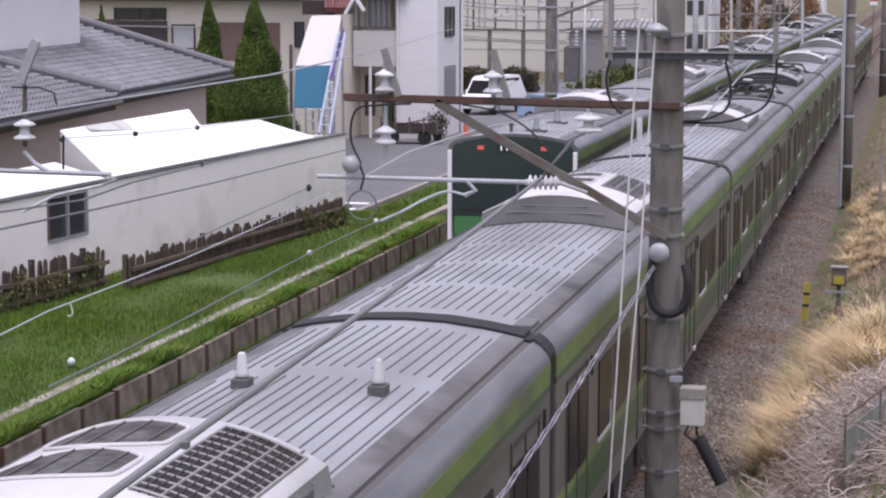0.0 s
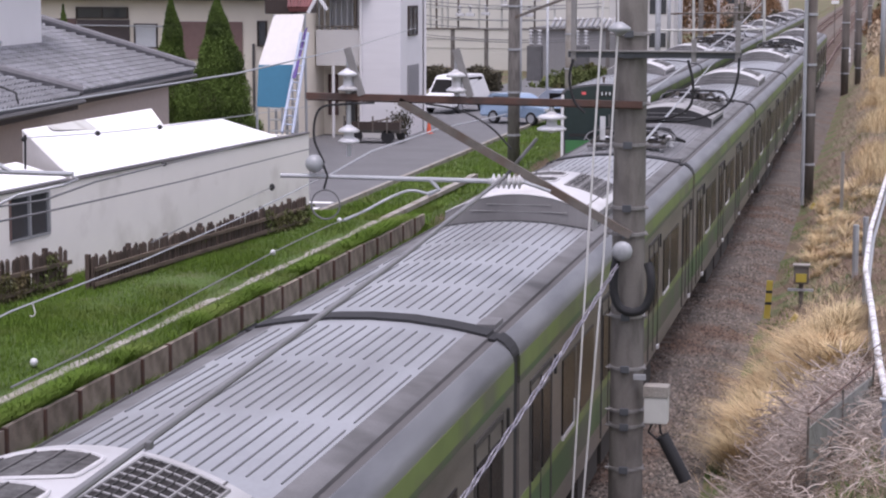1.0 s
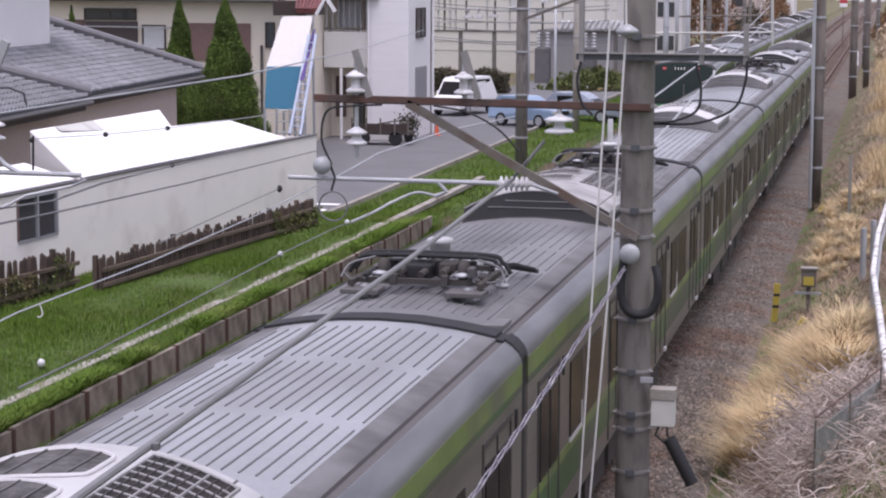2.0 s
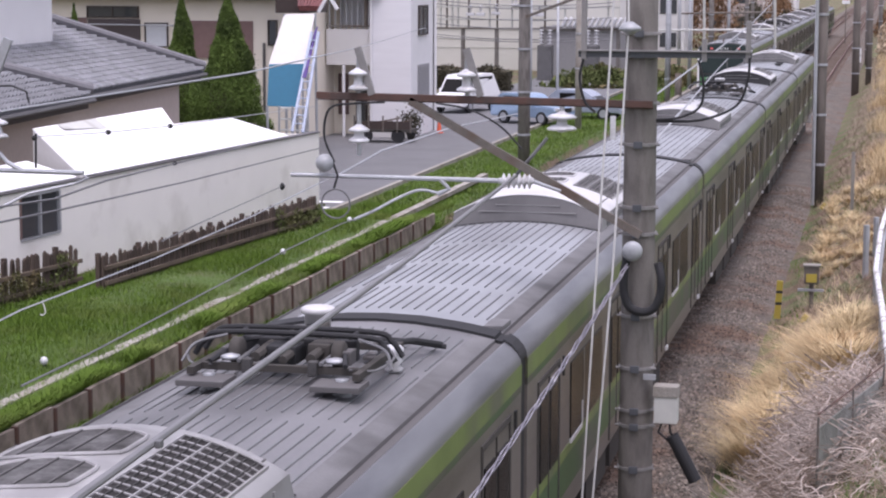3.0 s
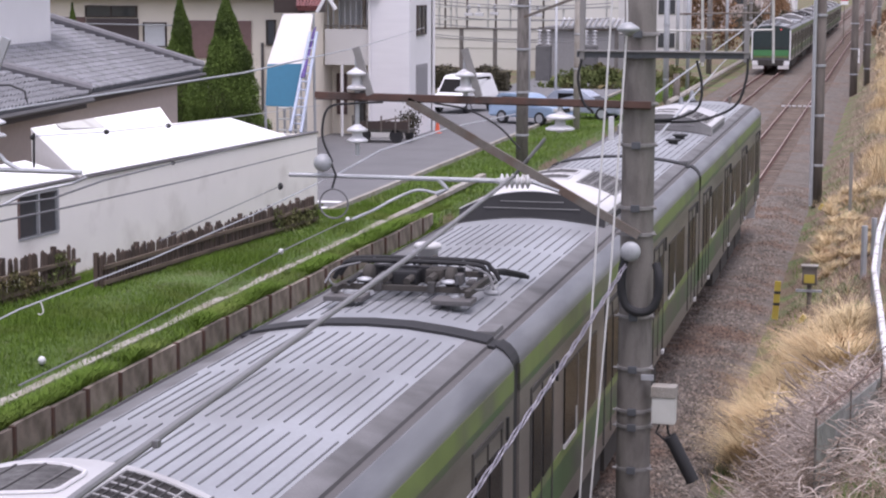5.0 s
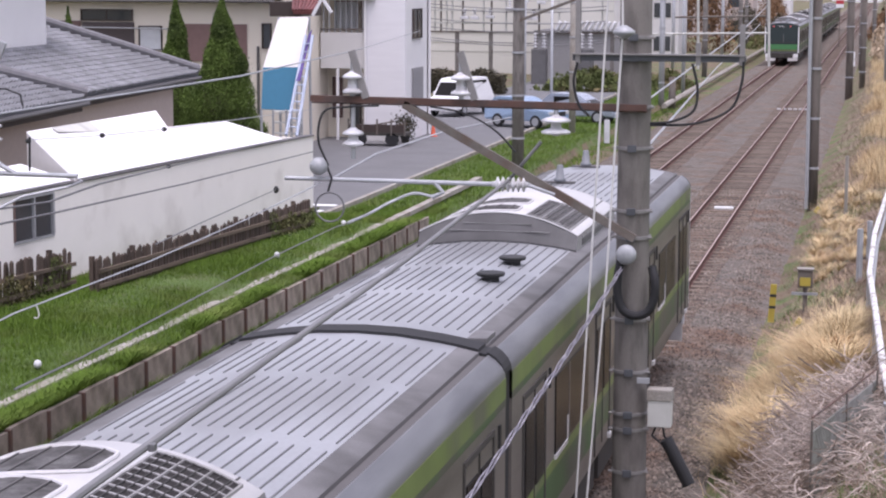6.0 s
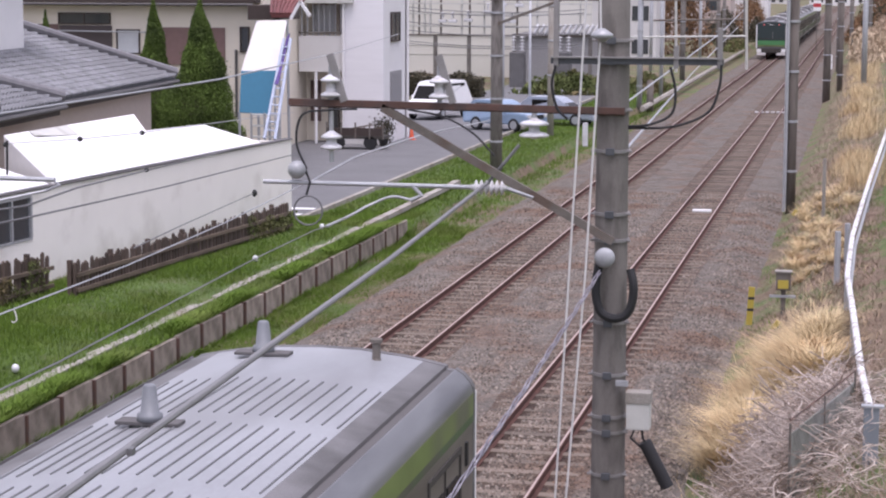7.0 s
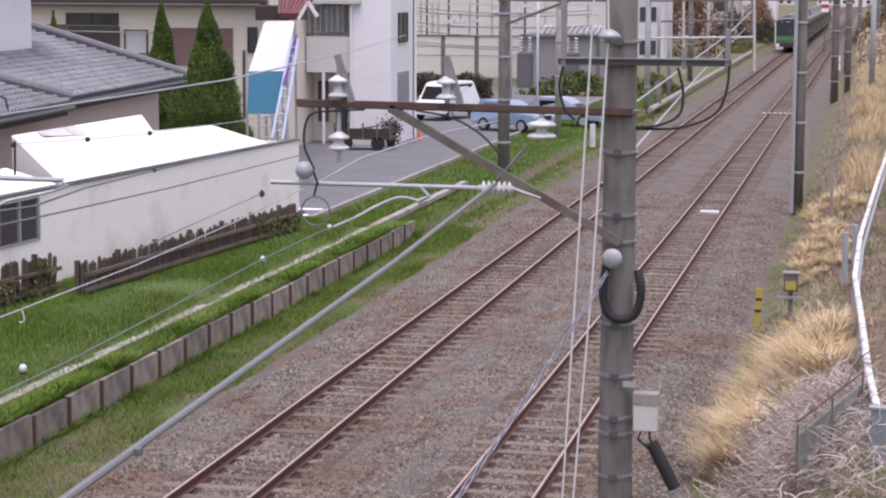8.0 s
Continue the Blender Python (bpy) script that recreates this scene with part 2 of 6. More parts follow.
def share(ob, parent, at=(0, 0, 0), rz=0.0):
    """Another piece on the same mesh."""
    c = new(ob.name.split(".")[0], ob.data)
    c.parent = parent
    c.matrix_basis = pose(*at, 0, 0, rz)
    return c


def solo(name, bm, material, label, category="", kind="", group="", smooth=False):
    mats = material if isinstance(material, (list, tuple)) else [material]
    return tagged(new(name, mesh_of(bm, name, *mats, smooth=smooth)), label, category, group, kind)


def box(bm, x0, x1, y0, y1, z0, z1, bevel=0.0, mi=0):
    r = bmesh.ops.create_cube(bm, size=1.0)
    vs = r["verts"]
    for v in vs:
        v.co = Vector(((x0 + x1) / 2 + v.co.x * (x1 - x0), (y0 + y1) / 2 + v.co.y * (y1 - y0), (z0 + z1) / 2 + v.co.z * (z1 - z0)))
    fs = list({f for v in vs for f in v.link_faces})
    for f in fs:
        f.material_index = mi
    if bevel:
        es = list({e for v in vs for e in v.link_edges})
        r = bmesh.ops.bevel(bm, geom=es, offset=bevel, segments=2, affect='EDGES', profile=0.7)
        for f in r["faces"]:
            f.material_index = mi
    return bm


def B(*a, **k):
    return box(bmesh.new(), *a, **k)


def tube(bm, pts, r, n=8, mi=0, r1=None):
    """A round bar through the points."""
    pts = [Vector(p) for p in pts]
    rings = []
    for i, p in enumerate(pts):
        d = (pts[min(i + 1, len(pts) - 1)] - pts[max(i - 1, 0)]).normalized()
        a = (a - d * a.dot(d)).normalized() if i else d.cross(Vector((0, 0, 1)) if abs(d.z) < 0.9 else Vector((1, 0, 0))).normalized()
        b = d.cross(a)
        rad = r if r1 is None else r + (r1 - r) * i / (len(pts) - 1)
        rings.append([bm.verts.new(p + rad * (math.cos(2 * math.pi * k / n) * a + math.sin(2 * math.pi * k / n) * b)) for k in range(n)])
    for u, v in zip(rings, rings[1:]):
        for k in range(n):
            f = bm.faces.new((u[k], u[(k + 1) % n], v[(k + 1) % n], v[k]))
            f.material_index = mi
    for ring in (rings[0][::-1], rings[-1]):
        bm.faces.new(ring).material_index = mi
    return bm


def T(pts, r, n=8, **k):
    bm = tube(bmesh.new(), pts, r, n, **k)
    bmesh.ops.recalc_face_normals(bm, faces=bm.faces)
    return bm


def sag(a, b, drop=0.1, n=10):
    a, b = Vector(a), Vector(b)
    return [a.lerp(b, i / n) - Vector((0, 0, drop * 4 * (i / n) * (1 - i / n))) for i in range(n + 1)]


def turned(bm, profile, at=(0, 0, 0), n=16, axis='z', mi=0):
    """A lathe shape from (radius, height) pairs."""
    rings = []
    for r, h in profile:
        ring = []
        for k in range(n):
            c, s = r * math.cos(2 * math.pi * k / n), r * math.sin(2 * math.pi * k / n)
            co = {'z': (c, s, h), 'x': (h, c, s), 'y': (c, h, s)}[axis]
            ring.append(bm.verts.new(Vector(at) + Vector(co)))
        rings.append(ring)
    for u, v in zip(rings, rings[1:]):
        for k in range(n):
            bm.faces.new((u[k], u[(k + 1) % n], v[(k + 1) % n], v[k])).material_index = mi
    bm.faces.new(rings[0][::-1]).material_index = mi
    bm.faces.new(rings[-1]).material_index = mi
    bmesh.ops.recalc_face_normals(bm, faces=bm.faces)
    return bm


def prism(bm, profile, y0, y1, mi=0, closed=True):
    """Extrudes an (x, z) outline along y."""
    a = [bm.verts.new((x, y0, z)) for x, z in profile]
    b = [bm.verts.new((x, y1, z)) for x, z in profile]
    n = len(profile)
    for k in range(n if closed else n - 1):
        f = bm.faces.new((a[k], a[(k + 1) % n], b[(k + 1) % n], b[k]))
        f.material_index = mi
    if closed:
        bm.faces.new(a[::-1]).material_index = mi
        bm.faces.new(b).material_index = mi
    bmesh.ops.recalc_face_normals(bm, faces=bm.faces)
    return bm


def bend(pts, n=6):
    """A smooth curve through the points."""
    p = [Vector(q) for q in pts]
    p = [p[0] * 2 - p[1]] + p + [p[-1] * 2 - p[-2]]
    out = []
    for a, b, c, d in zip(p, p[1:], p[2:], p[3:]):
        for i in range(n):
            t = i / n
            out.append(0.5 * (2 * b + (c - a) * t + (2 * a - 5 * b + 4 * c - d) * t * t + (3 * b - a - 3 * c + d) * t ** 3))
    return out + [p[-2]]


def slab(bm, pts, thick, mi=0):
    """A flat sheet with thickness below its four (or more) corners."""
    nrm = (Vector(pts[1]) - Vector(pts[0])).cross(Vector(pts[2]) - Vector(pts[0])).normalized()
    if nrm.z < 0:
        pts, nrm = pts[::-1], -nrm
    top = [bm.verts.new(p) for p in pts]
    low = [bm.verts.new(Vector(p) - nrm * thick) for p in pts]
    n = len(pts)
    bm.faces.new(top).material_index = mi
    bm.faces.new(low[::-1]).material_index = mi
    for k in range(n):
        bm.faces.new((top[k], low[k], low[(k + 1) % n], top[(k + 1) % n])).material_index = mi
    return bm


def scatter(name, verts, faces, material, label, category):
    me = bpy.data.meshes.new(name)
    me.from_pydata(verts, [], faces)
    me.materials.append(M[material])
    return tagged(new(name, me), label, category, kind="stuff")


def leaf_cloud(rnd, n, place, size):
    v, f = [], []
    for _ in range(n):
        p = place(rnd)
        k = len(v)
        s = size * rnd.uniform(.6, 1.3)
        for _ in range(3):
            v.append((p[0] + rnd.uniform(-s, s), p[1] + rnd.uniform(-s, s), p[2] + rnd.uniform(-s, s) * 1.5))
        f.append((k, k + 1, k + 2))
    return v, f


# ---- ground, track bed, road ----
TRACK_L, TRACK_R = 0.0, 3.82


def smooth(a, b, v):
    u = min(max((v - a) / (b - a), 0.0), 1.0)
    return u * u * (3 - 2 * u)


def ground_z(x, y):
    """Height of the land; rail tops are at 0."""
    z = -0.36
    if x < -4.2:
        up = 0.22 + 0.25 * smooth(-4.2, -6.4, x)
        z = up + (0.06 - up) * smooth(53, 58, y)
    elif x < -3.9:
        z = -0.36 + (0.42 * smooth(-3.9, -4.2, x)) * smooth(55, 58, y)
    if x < -16:
        z += 0.5 * smooth(-16, -30, x)
    if x > 6.3:
        z = -0.36 + 0.42 * smooth(6.3, 7.3, x) + 0.75 * smooth(7.2, 8.6, x) + 0.5 * smooth(8.6, 11, x)
    return z


def build_ground():
    xs = [-2500, -400, -120, -60, -40, -30, -24, -20, -16, -12, -10, -8.5, -7.5, -7, -6.6, -6.2, -5.8, -5.4, -5, -4.6, -4.3, -4.2, -4.1, -3.9, -3.5, -3,
          -2.5, -1, 1, 3, 5, 6.3, 6.6, 6.9, 7.2, 7.5, 7.8, 8.1, 8.4, 8.7, 9, 9.5, 10, 11, 14, 20, 40, 120, 400, 2500]
    ys = [-1500, -200, -40] + list(range(-20, 130, 2)) + list(range(130, 400, 15)) + [500, 900, 3000]
    bm = bmesh.new()
    grid = [[bm.verts.new((x, y, ground_z(x, y) + (0.025 * noise.noise(Vector((x * 1.3, y * 0.7, 0))) if abs(x) < 20 else 0))) for x in xs] for y in ys]
    for j in range(len(ys) - 1):
        for i in range(len(xs) - 1):
            f = bm.faces.new((grid[j][i], grid[j][i + 1], grid[j + 1][i + 1], grid[j + 1][i]))
            cx = (xs[i] + xs[i + 1]) / 2
            f.material_index = 1 if (-9 < cx < -4.1 and ys[j] < 140) or (cx > 9.4 and ys[j] < 120) else 0
    solo("ground", bm, ["soil", "grass_soil"], "soil and grass land beside the railway", "ground", "structure", smooth=True)


build_ground()


def build_ballast():
    bm = bmesh.new()
    rnd = random.Random(3)
    xs = [-2.7, -2.35, -2.0, -1.5, -1.1]
    base = [-0.42, -0.28, -0.17, -0.15, -0.15]
    for c in (TRACK_L, TRACK_R):
        xs += [c + d for d in (-.74, -.56, -.40, -.15, .15, .40, .56, .74)]
        base += [-0.158, -0.176, -0.166, -0.158, -0.158, -0.166, -0.176, -0.158]
        xs += [c + 1.1] if c else [1.1, 1.5, 1.9, 2.3, 2.7]
        base += [-0.145] if c else [-0.14, -0.15, -0.16, -0.15, -0.145]
    xs += [5.3, 5.7, 6.0, 6.3, 6.8]
    base += [-0.15, -0.18, -0.26, -0.31, -0.42]
    ys = [-30 + 0.8 * k for k in range(260)] + list(range(180, 400, 10)) + [460, 560, 760]
    grid = [[bm.verts.new((x + rnd.uniform(-.03, .03), y, z + rnd.uniform(-.016, .016))) for x, z in zip(xs, base)] for y in ys]
    for a, b in zip(grid, grid[1:]):
        for i in range(len(xs) - 1):
            xm = (xs[i] + xs[i + 1]) / 2
            off = min(abs(xm - TRACK_L), abs(xm - TRACK_R))
            bm.faces.new((a[i], a[i + 1], b[i + 1], b[i])).material_index = 2 if .40 < off < .74 else (1 if off < .95 else 0)
    solo("ballast", bm, ["ballast", "rusty_ballast", "rail_stain"], "brown-grey crushed stone bed under two tracks", "track bed", "structure", smooth=True)


build_ballast()


def loose_stones():
    """The stones of the bed that lie proud, nearest stretch."""
    rnd = random.Random(8)
    verts, faces = [], []
    for _ in range(80000):
        y = 24 + 46 * rnd.random() ** 1.7
        x = rnd.uniform(-2.5, 6.4)
        if abs(abs(x - TRACK_L) - .566) < .17 or abs(abs(x - TRACK_R) - .566) < .17:
            continue
        z = -0.155 if -1.9 < x < 5.8 else (-0.155 - 0.35 * (max(-1.9 - x, 0) + max(x - 5.8, 0)))
        s = rnd.uniform(0.016, 0.042)
        k = len(verts)
        for c in ((1, 0, 0), (-.5, .8, 0), (-.5, -.8, 0), (rnd.uniform(-.3, .3), rnd.uniform(-.3, .3), 1.0)):
            verts.append((x + s * c[0] * rnd.uniform(.7, 1.3), y + s * c[1] * rnd.uniform(.7, 1.3), z + s * c[2]))
        faces += [(k, k + 1, k + 3), (k + 1, k + 2, k + 3), (k + 2, k, k + 3)]
    scatter("ballast_stones", verts, faces, "stone", "loose crushed stones on the track bed", "stones")


M["stone"] = mat("ballast_stone", (0.205, 0.174, 0.147), 0.95, vary=0.1, per_island=0.68, second=(0.16, 0.108, 0.08), second_amt=0.52, second_scale=0.5)
loose_stones()


def build_track(x, label):
    tr = thing("track", label, "railway track", "tracks", at=(x, 0, 0), kind="structure")
    prof = [(-.064, -.153), (.064, -.153), (.064, -.14), (.012, -.12), (.009, -.045), (.032, -.03), (.032, -.004), (-.032, -.004), (-.032, -.03), (-.009, -.045), (-.012, -.12), (-.064, -.14)]
    for sx in (-.566, .566):
        bm = prism(bmesh.new(), [(sx + a, b) for a, b in prof], -30, 700)
        prism(bm, [(sx - .018, -.004), (sx + .018, -.004), (sx + .014, .002), (sx - .014, .002)], -30, 700, mi=1)
        part("rail", bm, ["rail_side", "rail_top"], tr, "rusty rail with a polished head")
    bm = B(-1.05, 1.05, -.11, .11, -.31, -.138, bevel=0.015)
    first = part("sleeper", bm, "sleeper", tr, "dark timber sleeper bedded in stones")
    first.location.y = 20
    rnd = random.Random(int(x * 10))
    for k in range(1, 200):
        s = share(first, tr, (rnd.uniform(-.04, .04), 20 + 0.62 * k, rnd.uniform(-.012, .008)), rnd.uniform(-.8, .8))
    return tr


build_track(TRACK_L, "straight railway track with rusty rails on timber sleepers")
build_track(TRACK_R, "straight railway track beside the first with rusty rails")

bm = bmesh.new()
slab(bm, [(-7.45, 55.5, .10), (-7.2, 140, .10), (-15.5, 140, .10), (-15.5, 84, .10), (-13.0, 60, .10), (-8.0, 57, .10)], .12)
solo("road", bm, "asphalt", "grey asphalt lane beside the railway", "road", "structure")
bm = bmesh.new()
box(bm, -7.45, -7.3, 56, 140, -.05, .2, bevel=.01)
solo("kerb", bm, "concrete", "low concrete kerb along the lane", "kerb", "structure")
bm = bmesh.new()
for yy in (58.0, 59.6):
    box(bm, -8.6, -7.75, yy, yy + .4, .098, .106)
solo("road_marking", bm, "white_paint", "white painted lines on the asphalt lane", "road marking", "structure")


# ---- retaining wall on the left bank ----
def build_retaining_wall():
    w = thing("retaining_wall", "low concrete panel wall holding a grassy bank", "retaining wall", at=(-4.15, 0, 0), kind="structure")
    panel = None
    for k in range(26):
        y = 19.12 + 1.45 * k
        if panel is None:
            panel = part("panel", B(-.04, .04, .032, 1.418, -.55, .20, bevel=.012), "old_panel", w, "stained grey concrete panel")
            panel.location.y = y
            post = part("post", B(-.06, .06, -.03, .03, -.55, .215, bevel=.008), "rust", w, "rusty steel post between the panels")
            post.location = (.03, y, 0)
        else:
            share(panel, w, (random.Random(k).uniform(-.012, .012), y, random.Random(k + 50).uniform(-.02, .02)))
            share(post, w, (.03, y, random.Random(k + 90).uniform(-.03, .02)))


build_retaining_wall()
bm = bmesh.new()
for k in range(50):
    y = 18 + 1.0 * k
    box(bm, -4.99, -4.76, y, y + .985, .15, .29 + .02 * noise.noise(Vector((k * .7, 0, 0))), bevel=.01)
solo("cable_trough", bm, "concrete", "weathered concrete cable trough in the grass", "cable trough", "structure")
for mx, my, _ in ((-5.320, 31.660, 0.300), (-5.419, 45.955, 0.300), (-5.559, 52.593, 0.300)):
    m = thing("cable_marker", "small white round marker on a short dark stake", "marker", "cable markers", at=(mx, my, .25))
    part("stake", B(-.02, .02, -.02, .02, 0, .15), "black", m)
    part("cap", turned(bmesh.new(), [(.02, .13), (.06, .16), (.07, .21), (.05, .26), (.01, .28)]), "porcelain", m, "white cap", smooth=True)

# ---- picket fence ----


def build_picket_fence(a, b, height, label):
    a, b = Vector(a), Vector(b)
    d = (b - a)
    f = thing("picket_fence", label, "fence", "picket fences", at=(a.x, a.y, 0.40), rz=math.degrees(math.atan2(d.y, d.x)))
    L = d.length
    rnd = random.Random(int(L * 10))
    for z in (.20 * height, .60 * height):
        part("rail", B(0, L, -.075, -.02, z, z + .085, bevel=.008), "fence_rail", f, "weathered flat fence rail")
    pk = None
    n = int(L / .15)
    for k in range(n):
        if pk is None:
            pk = part("picket", prism(bmesh.new(), [(-.052, 0), (.052, 0), (.052, height - .05), (0, height), (-.052, height - .05)], -.015, .025), "fence_wood", f)
        else:
            o = share(pk, f)
            o.matrix_basis = pose(k * .15, 0, rnd.uniform(-.06, .05), 0, rnd.uniform(-5, 5), 0)
    for k in range(int(L / 1.9) + 1):
        part("post", B(k * 1.9 - .05, k * 1.9 + .05, .07, .17, -.2, height + .04, bevel=.008), "fence_wood", f)


build_picket_fence((-8.73, 35.2, 0), (-8.02, 39.7, 0), .95, "weathered brown timber fence with high pickets")
build_picket_fence((-7.32, 39.3, 0), (-6.2, 51.7, 0), .80, "weathered brown timber picket fence along the bank")


# ---- white yard wall with sheet roof ----
def wall_x(y):
    return -8.66 + 0.089 * (y - 41.8)


def build_yard_wall():
    w = thing("wall_yard", "cream rendered yard wall with a small window", "wall", kind="structure")
    ang = math.degrees(math.atan2(1, .089)) - 90
    w.matrix_world = pose(wall_x(30), 30, 0, 0, 0, ang)
    L = 26.1
    wy0, wy1, wz0, wz1 = 8.78, 10.5, 1.55, 2.42
    bm = bmesh.new()
    box(bm, -.16, 0, 0, wy0, 0, 2.55)
    box(bm, -.16, 0, wy1, L, 0, 2.55)
    box(bm, -.16, 0, wy0, wy1, 0, wz0)
    box(bm, -.16, 0, wy0, wy1, wz1, 2.55)
    part("wall_body", bm, "render_wall", w)
    part("wall_cap", B(-.2, .04, 0, L, 2.553, 2.585), "gutter_dark", w, "thin dark metal edge")
    win = part("window_frame", B(-.06, .02, wy0 - .02, wy0 + .05, wz0, wz1), "brown", w)
    for y0, y1, z0, z1 in ((wy1 - .05, wy1 + .02, wz0, wz1), (wy0, wy1, wz0 - .05, wz0), (wy0, wy1, wz1, wz1 + .04), ((wy0 + wy1) / 2 - .03, (wy0 + wy1) / 2 + .03, wz0, wz1)):
        part("frame_bar", B(-.06, .025, y0, y1, z0, z1), "galv", w)
    for y0, y1 in ((wy0 + .05, (wy0 + wy1) / 2 - .03), ((wy0 + wy1) / 2 + .03, wy1 - .05)):
        part("pane", B(-.05, -.035, y0, y1, wz0, wz1), "glass", w, "dark window pane")
    part("end_return", B(-3.2, -.16, L - .16, L, 0, 2.5), "render_wall", w)


build_yard_wall()


def build_sheet_roof():
    r = thing("shed_roof", "white corrugated plastic sheet roof over a yard", "roof", kind="structure")
    f = lambda y: (wall_x(y) - .06, y, 2.63)
    sheets = ((f(41.6), (-10.5, 43.0, 3.55), (-10.3, 50.9, 3.55), f(47.6)),
              (f(47.0), (-10.3, 51.6, 3.05), (-9.75, 55.0, 3.02), f(53.8)),
              (f(36.5), (-10.6, 36.8, 2.88), (-10.3, 42.2, 2.88), f(41.4)))
    for s in sheets:
        n = 9
        a, b, c, d = map(Vector, s)
        for k in range(n):
            u0, u1 = k / n, (k + .985) / n
            bm = slab(bmesh.new(), [a.lerp(d, u0), b.lerp(c, u0), b.lerp(c, u1), a.lerp(d, u1)], .03)
            part("sheet", bm, "sheet_white", r)
    a, b = Vector(sheets[0][0]), Vector(sheets[0][1])
    part("gable", slab(bmesh.new(), [a, b, b - Vector((0, .02, 1.2)), a - Vector((0, .02, .3))], .04), "offwhite_sheet", r, "pale sheet closing the roof's end")
    part("patch", slab(bmesh.new(), [(-10.2, 44.1, 3.47), (-10.4, 44.2, 3.56), (-10.35, 46.4, 3.56), (-9.95, 46.2, 3.34)], .012), "box_grey", r, "grey weathered patch")


build_sheet_roof()
# ---- trains ----
CAR = 19.4      # from coupling to coupling
HALF = 1.475


def roof_profile():
    pts = [(-HALF, 3.235), (-1.468, 3.28), (-1.44, 3.335), (-1.38, 3.40), (-1.315, 3.44), (-1.30, 3.446), (-1.295, 3.425), (-1.215, 3.435), (-1.21, 3.47), (-1.0, 3.512), (-.8, 3.545), (-.4, 3.592), (0, 3.605)]
    return pts + [(-x, z) for x, z in pts[-2::-1]]


def roof_z(x):
    x = abs(x)
    p = [(0, 3.605), (.4, 3.592), (.8, 3.545), (1.0, 3.512), (1.21, 3.47)]
    for (a, b), (c, d) in zip(p, p[1:]):
        if x <= c:
            return b + (d - b) * (x - a) / (c - a)
    return 3.48


def build_ac(parent, y0, ac_m, turned_round=False, sooty=False):
    """Roof air conditioner: arched cover, steep ends with shade in their dark colour, low sides, grilles."""
    Lc, hw, top, drop, slope, n = 3.85, 1.07, 3.98, .285, .13, 18
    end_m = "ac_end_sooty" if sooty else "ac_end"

    def arc(x):
        return top - drop * (abs(x) / hw) ** 2.1
    xs = [-hw + 2 * hw * k / n for k in range(n + 1)]
    bm = bmesh.new()
    ra, rb = [[bm.verts.new((x, y, arc(x))) for x in xs] for y in (y0 + slope, y0 + Lc - slope)]
    fa, fb = [[bm.verts.new((x, y, roof_z(x) - .02)) for x in xs] for y in (y0, y0 + Lc)]
    for k in range(n):
        bm.faces.new((ra[k], ra[k + 1], rb[k + 1], rb[k])).smooth = True
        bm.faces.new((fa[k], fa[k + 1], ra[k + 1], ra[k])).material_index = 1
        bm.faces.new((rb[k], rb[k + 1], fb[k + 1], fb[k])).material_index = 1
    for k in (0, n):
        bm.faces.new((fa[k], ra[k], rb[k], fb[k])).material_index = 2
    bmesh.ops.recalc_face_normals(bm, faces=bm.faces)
    ac = part("air_conditioner", bm, [ac_m, end_m, "ac_side"], parent, "pale grey arched air conditioner cover, ends darkened for dirt and shade")
    for y in (y0 - .008, y0 + Lc + .008):
        part("base_seam", T([(x, y, roof_z(x) + .006) for x in xs], .016, 5), "rubber", ac, "dark sealing strip")
    part("edge_lip", T([(x, y0 + slope, arc(x) + .002) for x in xs], .011, 5), ac_m, ac)
    for s in (-1, 1):
        x = s * .90
        part("edge_seam", B(x - .007, x + .007, y0 + slope, y0 + Lc - slope, arc(x) - .01, arc(x) + .006), "roof_slot", ac)
        part("side_vent", B(s * hw - .012, s * hw + .012, y0 + .5, y0 + Lc - .5, 3.53, 3.615), end_m, ac)
        for k in range(9):
            y = y0 + .5 + (Lc - 1.0) * k / 8
            part("side_clip", B(s * (hw + .004) - .012, s * (hw + .004) + .012, y - .014, y + .014, 3.63, 3.66), "ac_side", ac)
    # grilles: a slatted field on one side, fan guards beside it
    gy0, gy1 = (y0 + .2, y0 + 1.95) if turned_round else (y0 + 1.86, y0 + 3.58)
    gx0, gx1 = .38, .955
    gx = [gx0 + (gx1 - gx0) * k / 6 for k in range(7)]
    bm = bmesh.new()
    for xa, xb in zip(gx, gx[1:]):
        slab(bm, [(xa, gy0, arc(xa) + .005), (xb, gy0, arc(xb) + .005), (xb, gy1, arc(xb) + .005), (xa, gy1, arc(xa) + .005)], .01)
    part("intake_grille", bm, "grille", ac, "dark square intake grille")
    for k in range(10):
        x = gx0 + (gx1 - gx0) * k / 9
        main = k in (0, 3, 6, 9)
        w = .009 if k in (0, 9) else (.006 if main else .004)
        part("grille_bar", B(x - w, x + w, gy0 - .02, gy1 + .02, arc(x) - .006, arc(x) + .018), "ac_side" if main else "mesh_grey", ac)
    for k in range(13):
        y = gy0 + (gy1 - gy0) * k / 12
        main = k in (0, 12)
        w, up = (.016, .020) if main else (.011, .014)
        bm = bmesh.new()
        for xa, xb in zip(gx, gx[1:]):
            slab(bm, [(xa, y - w, arc(xa) + up), (xb, y - w, arc(xb) + up), (xb, y + w, arc(xb) + up), (xa, y + w, arc(xa) + up)], .008)
        part("grille_bar", bm, "ac_side", ac)
    cx, rx, ry = -.22, .50, .37
    gm = (gy0 + gy1) / 2
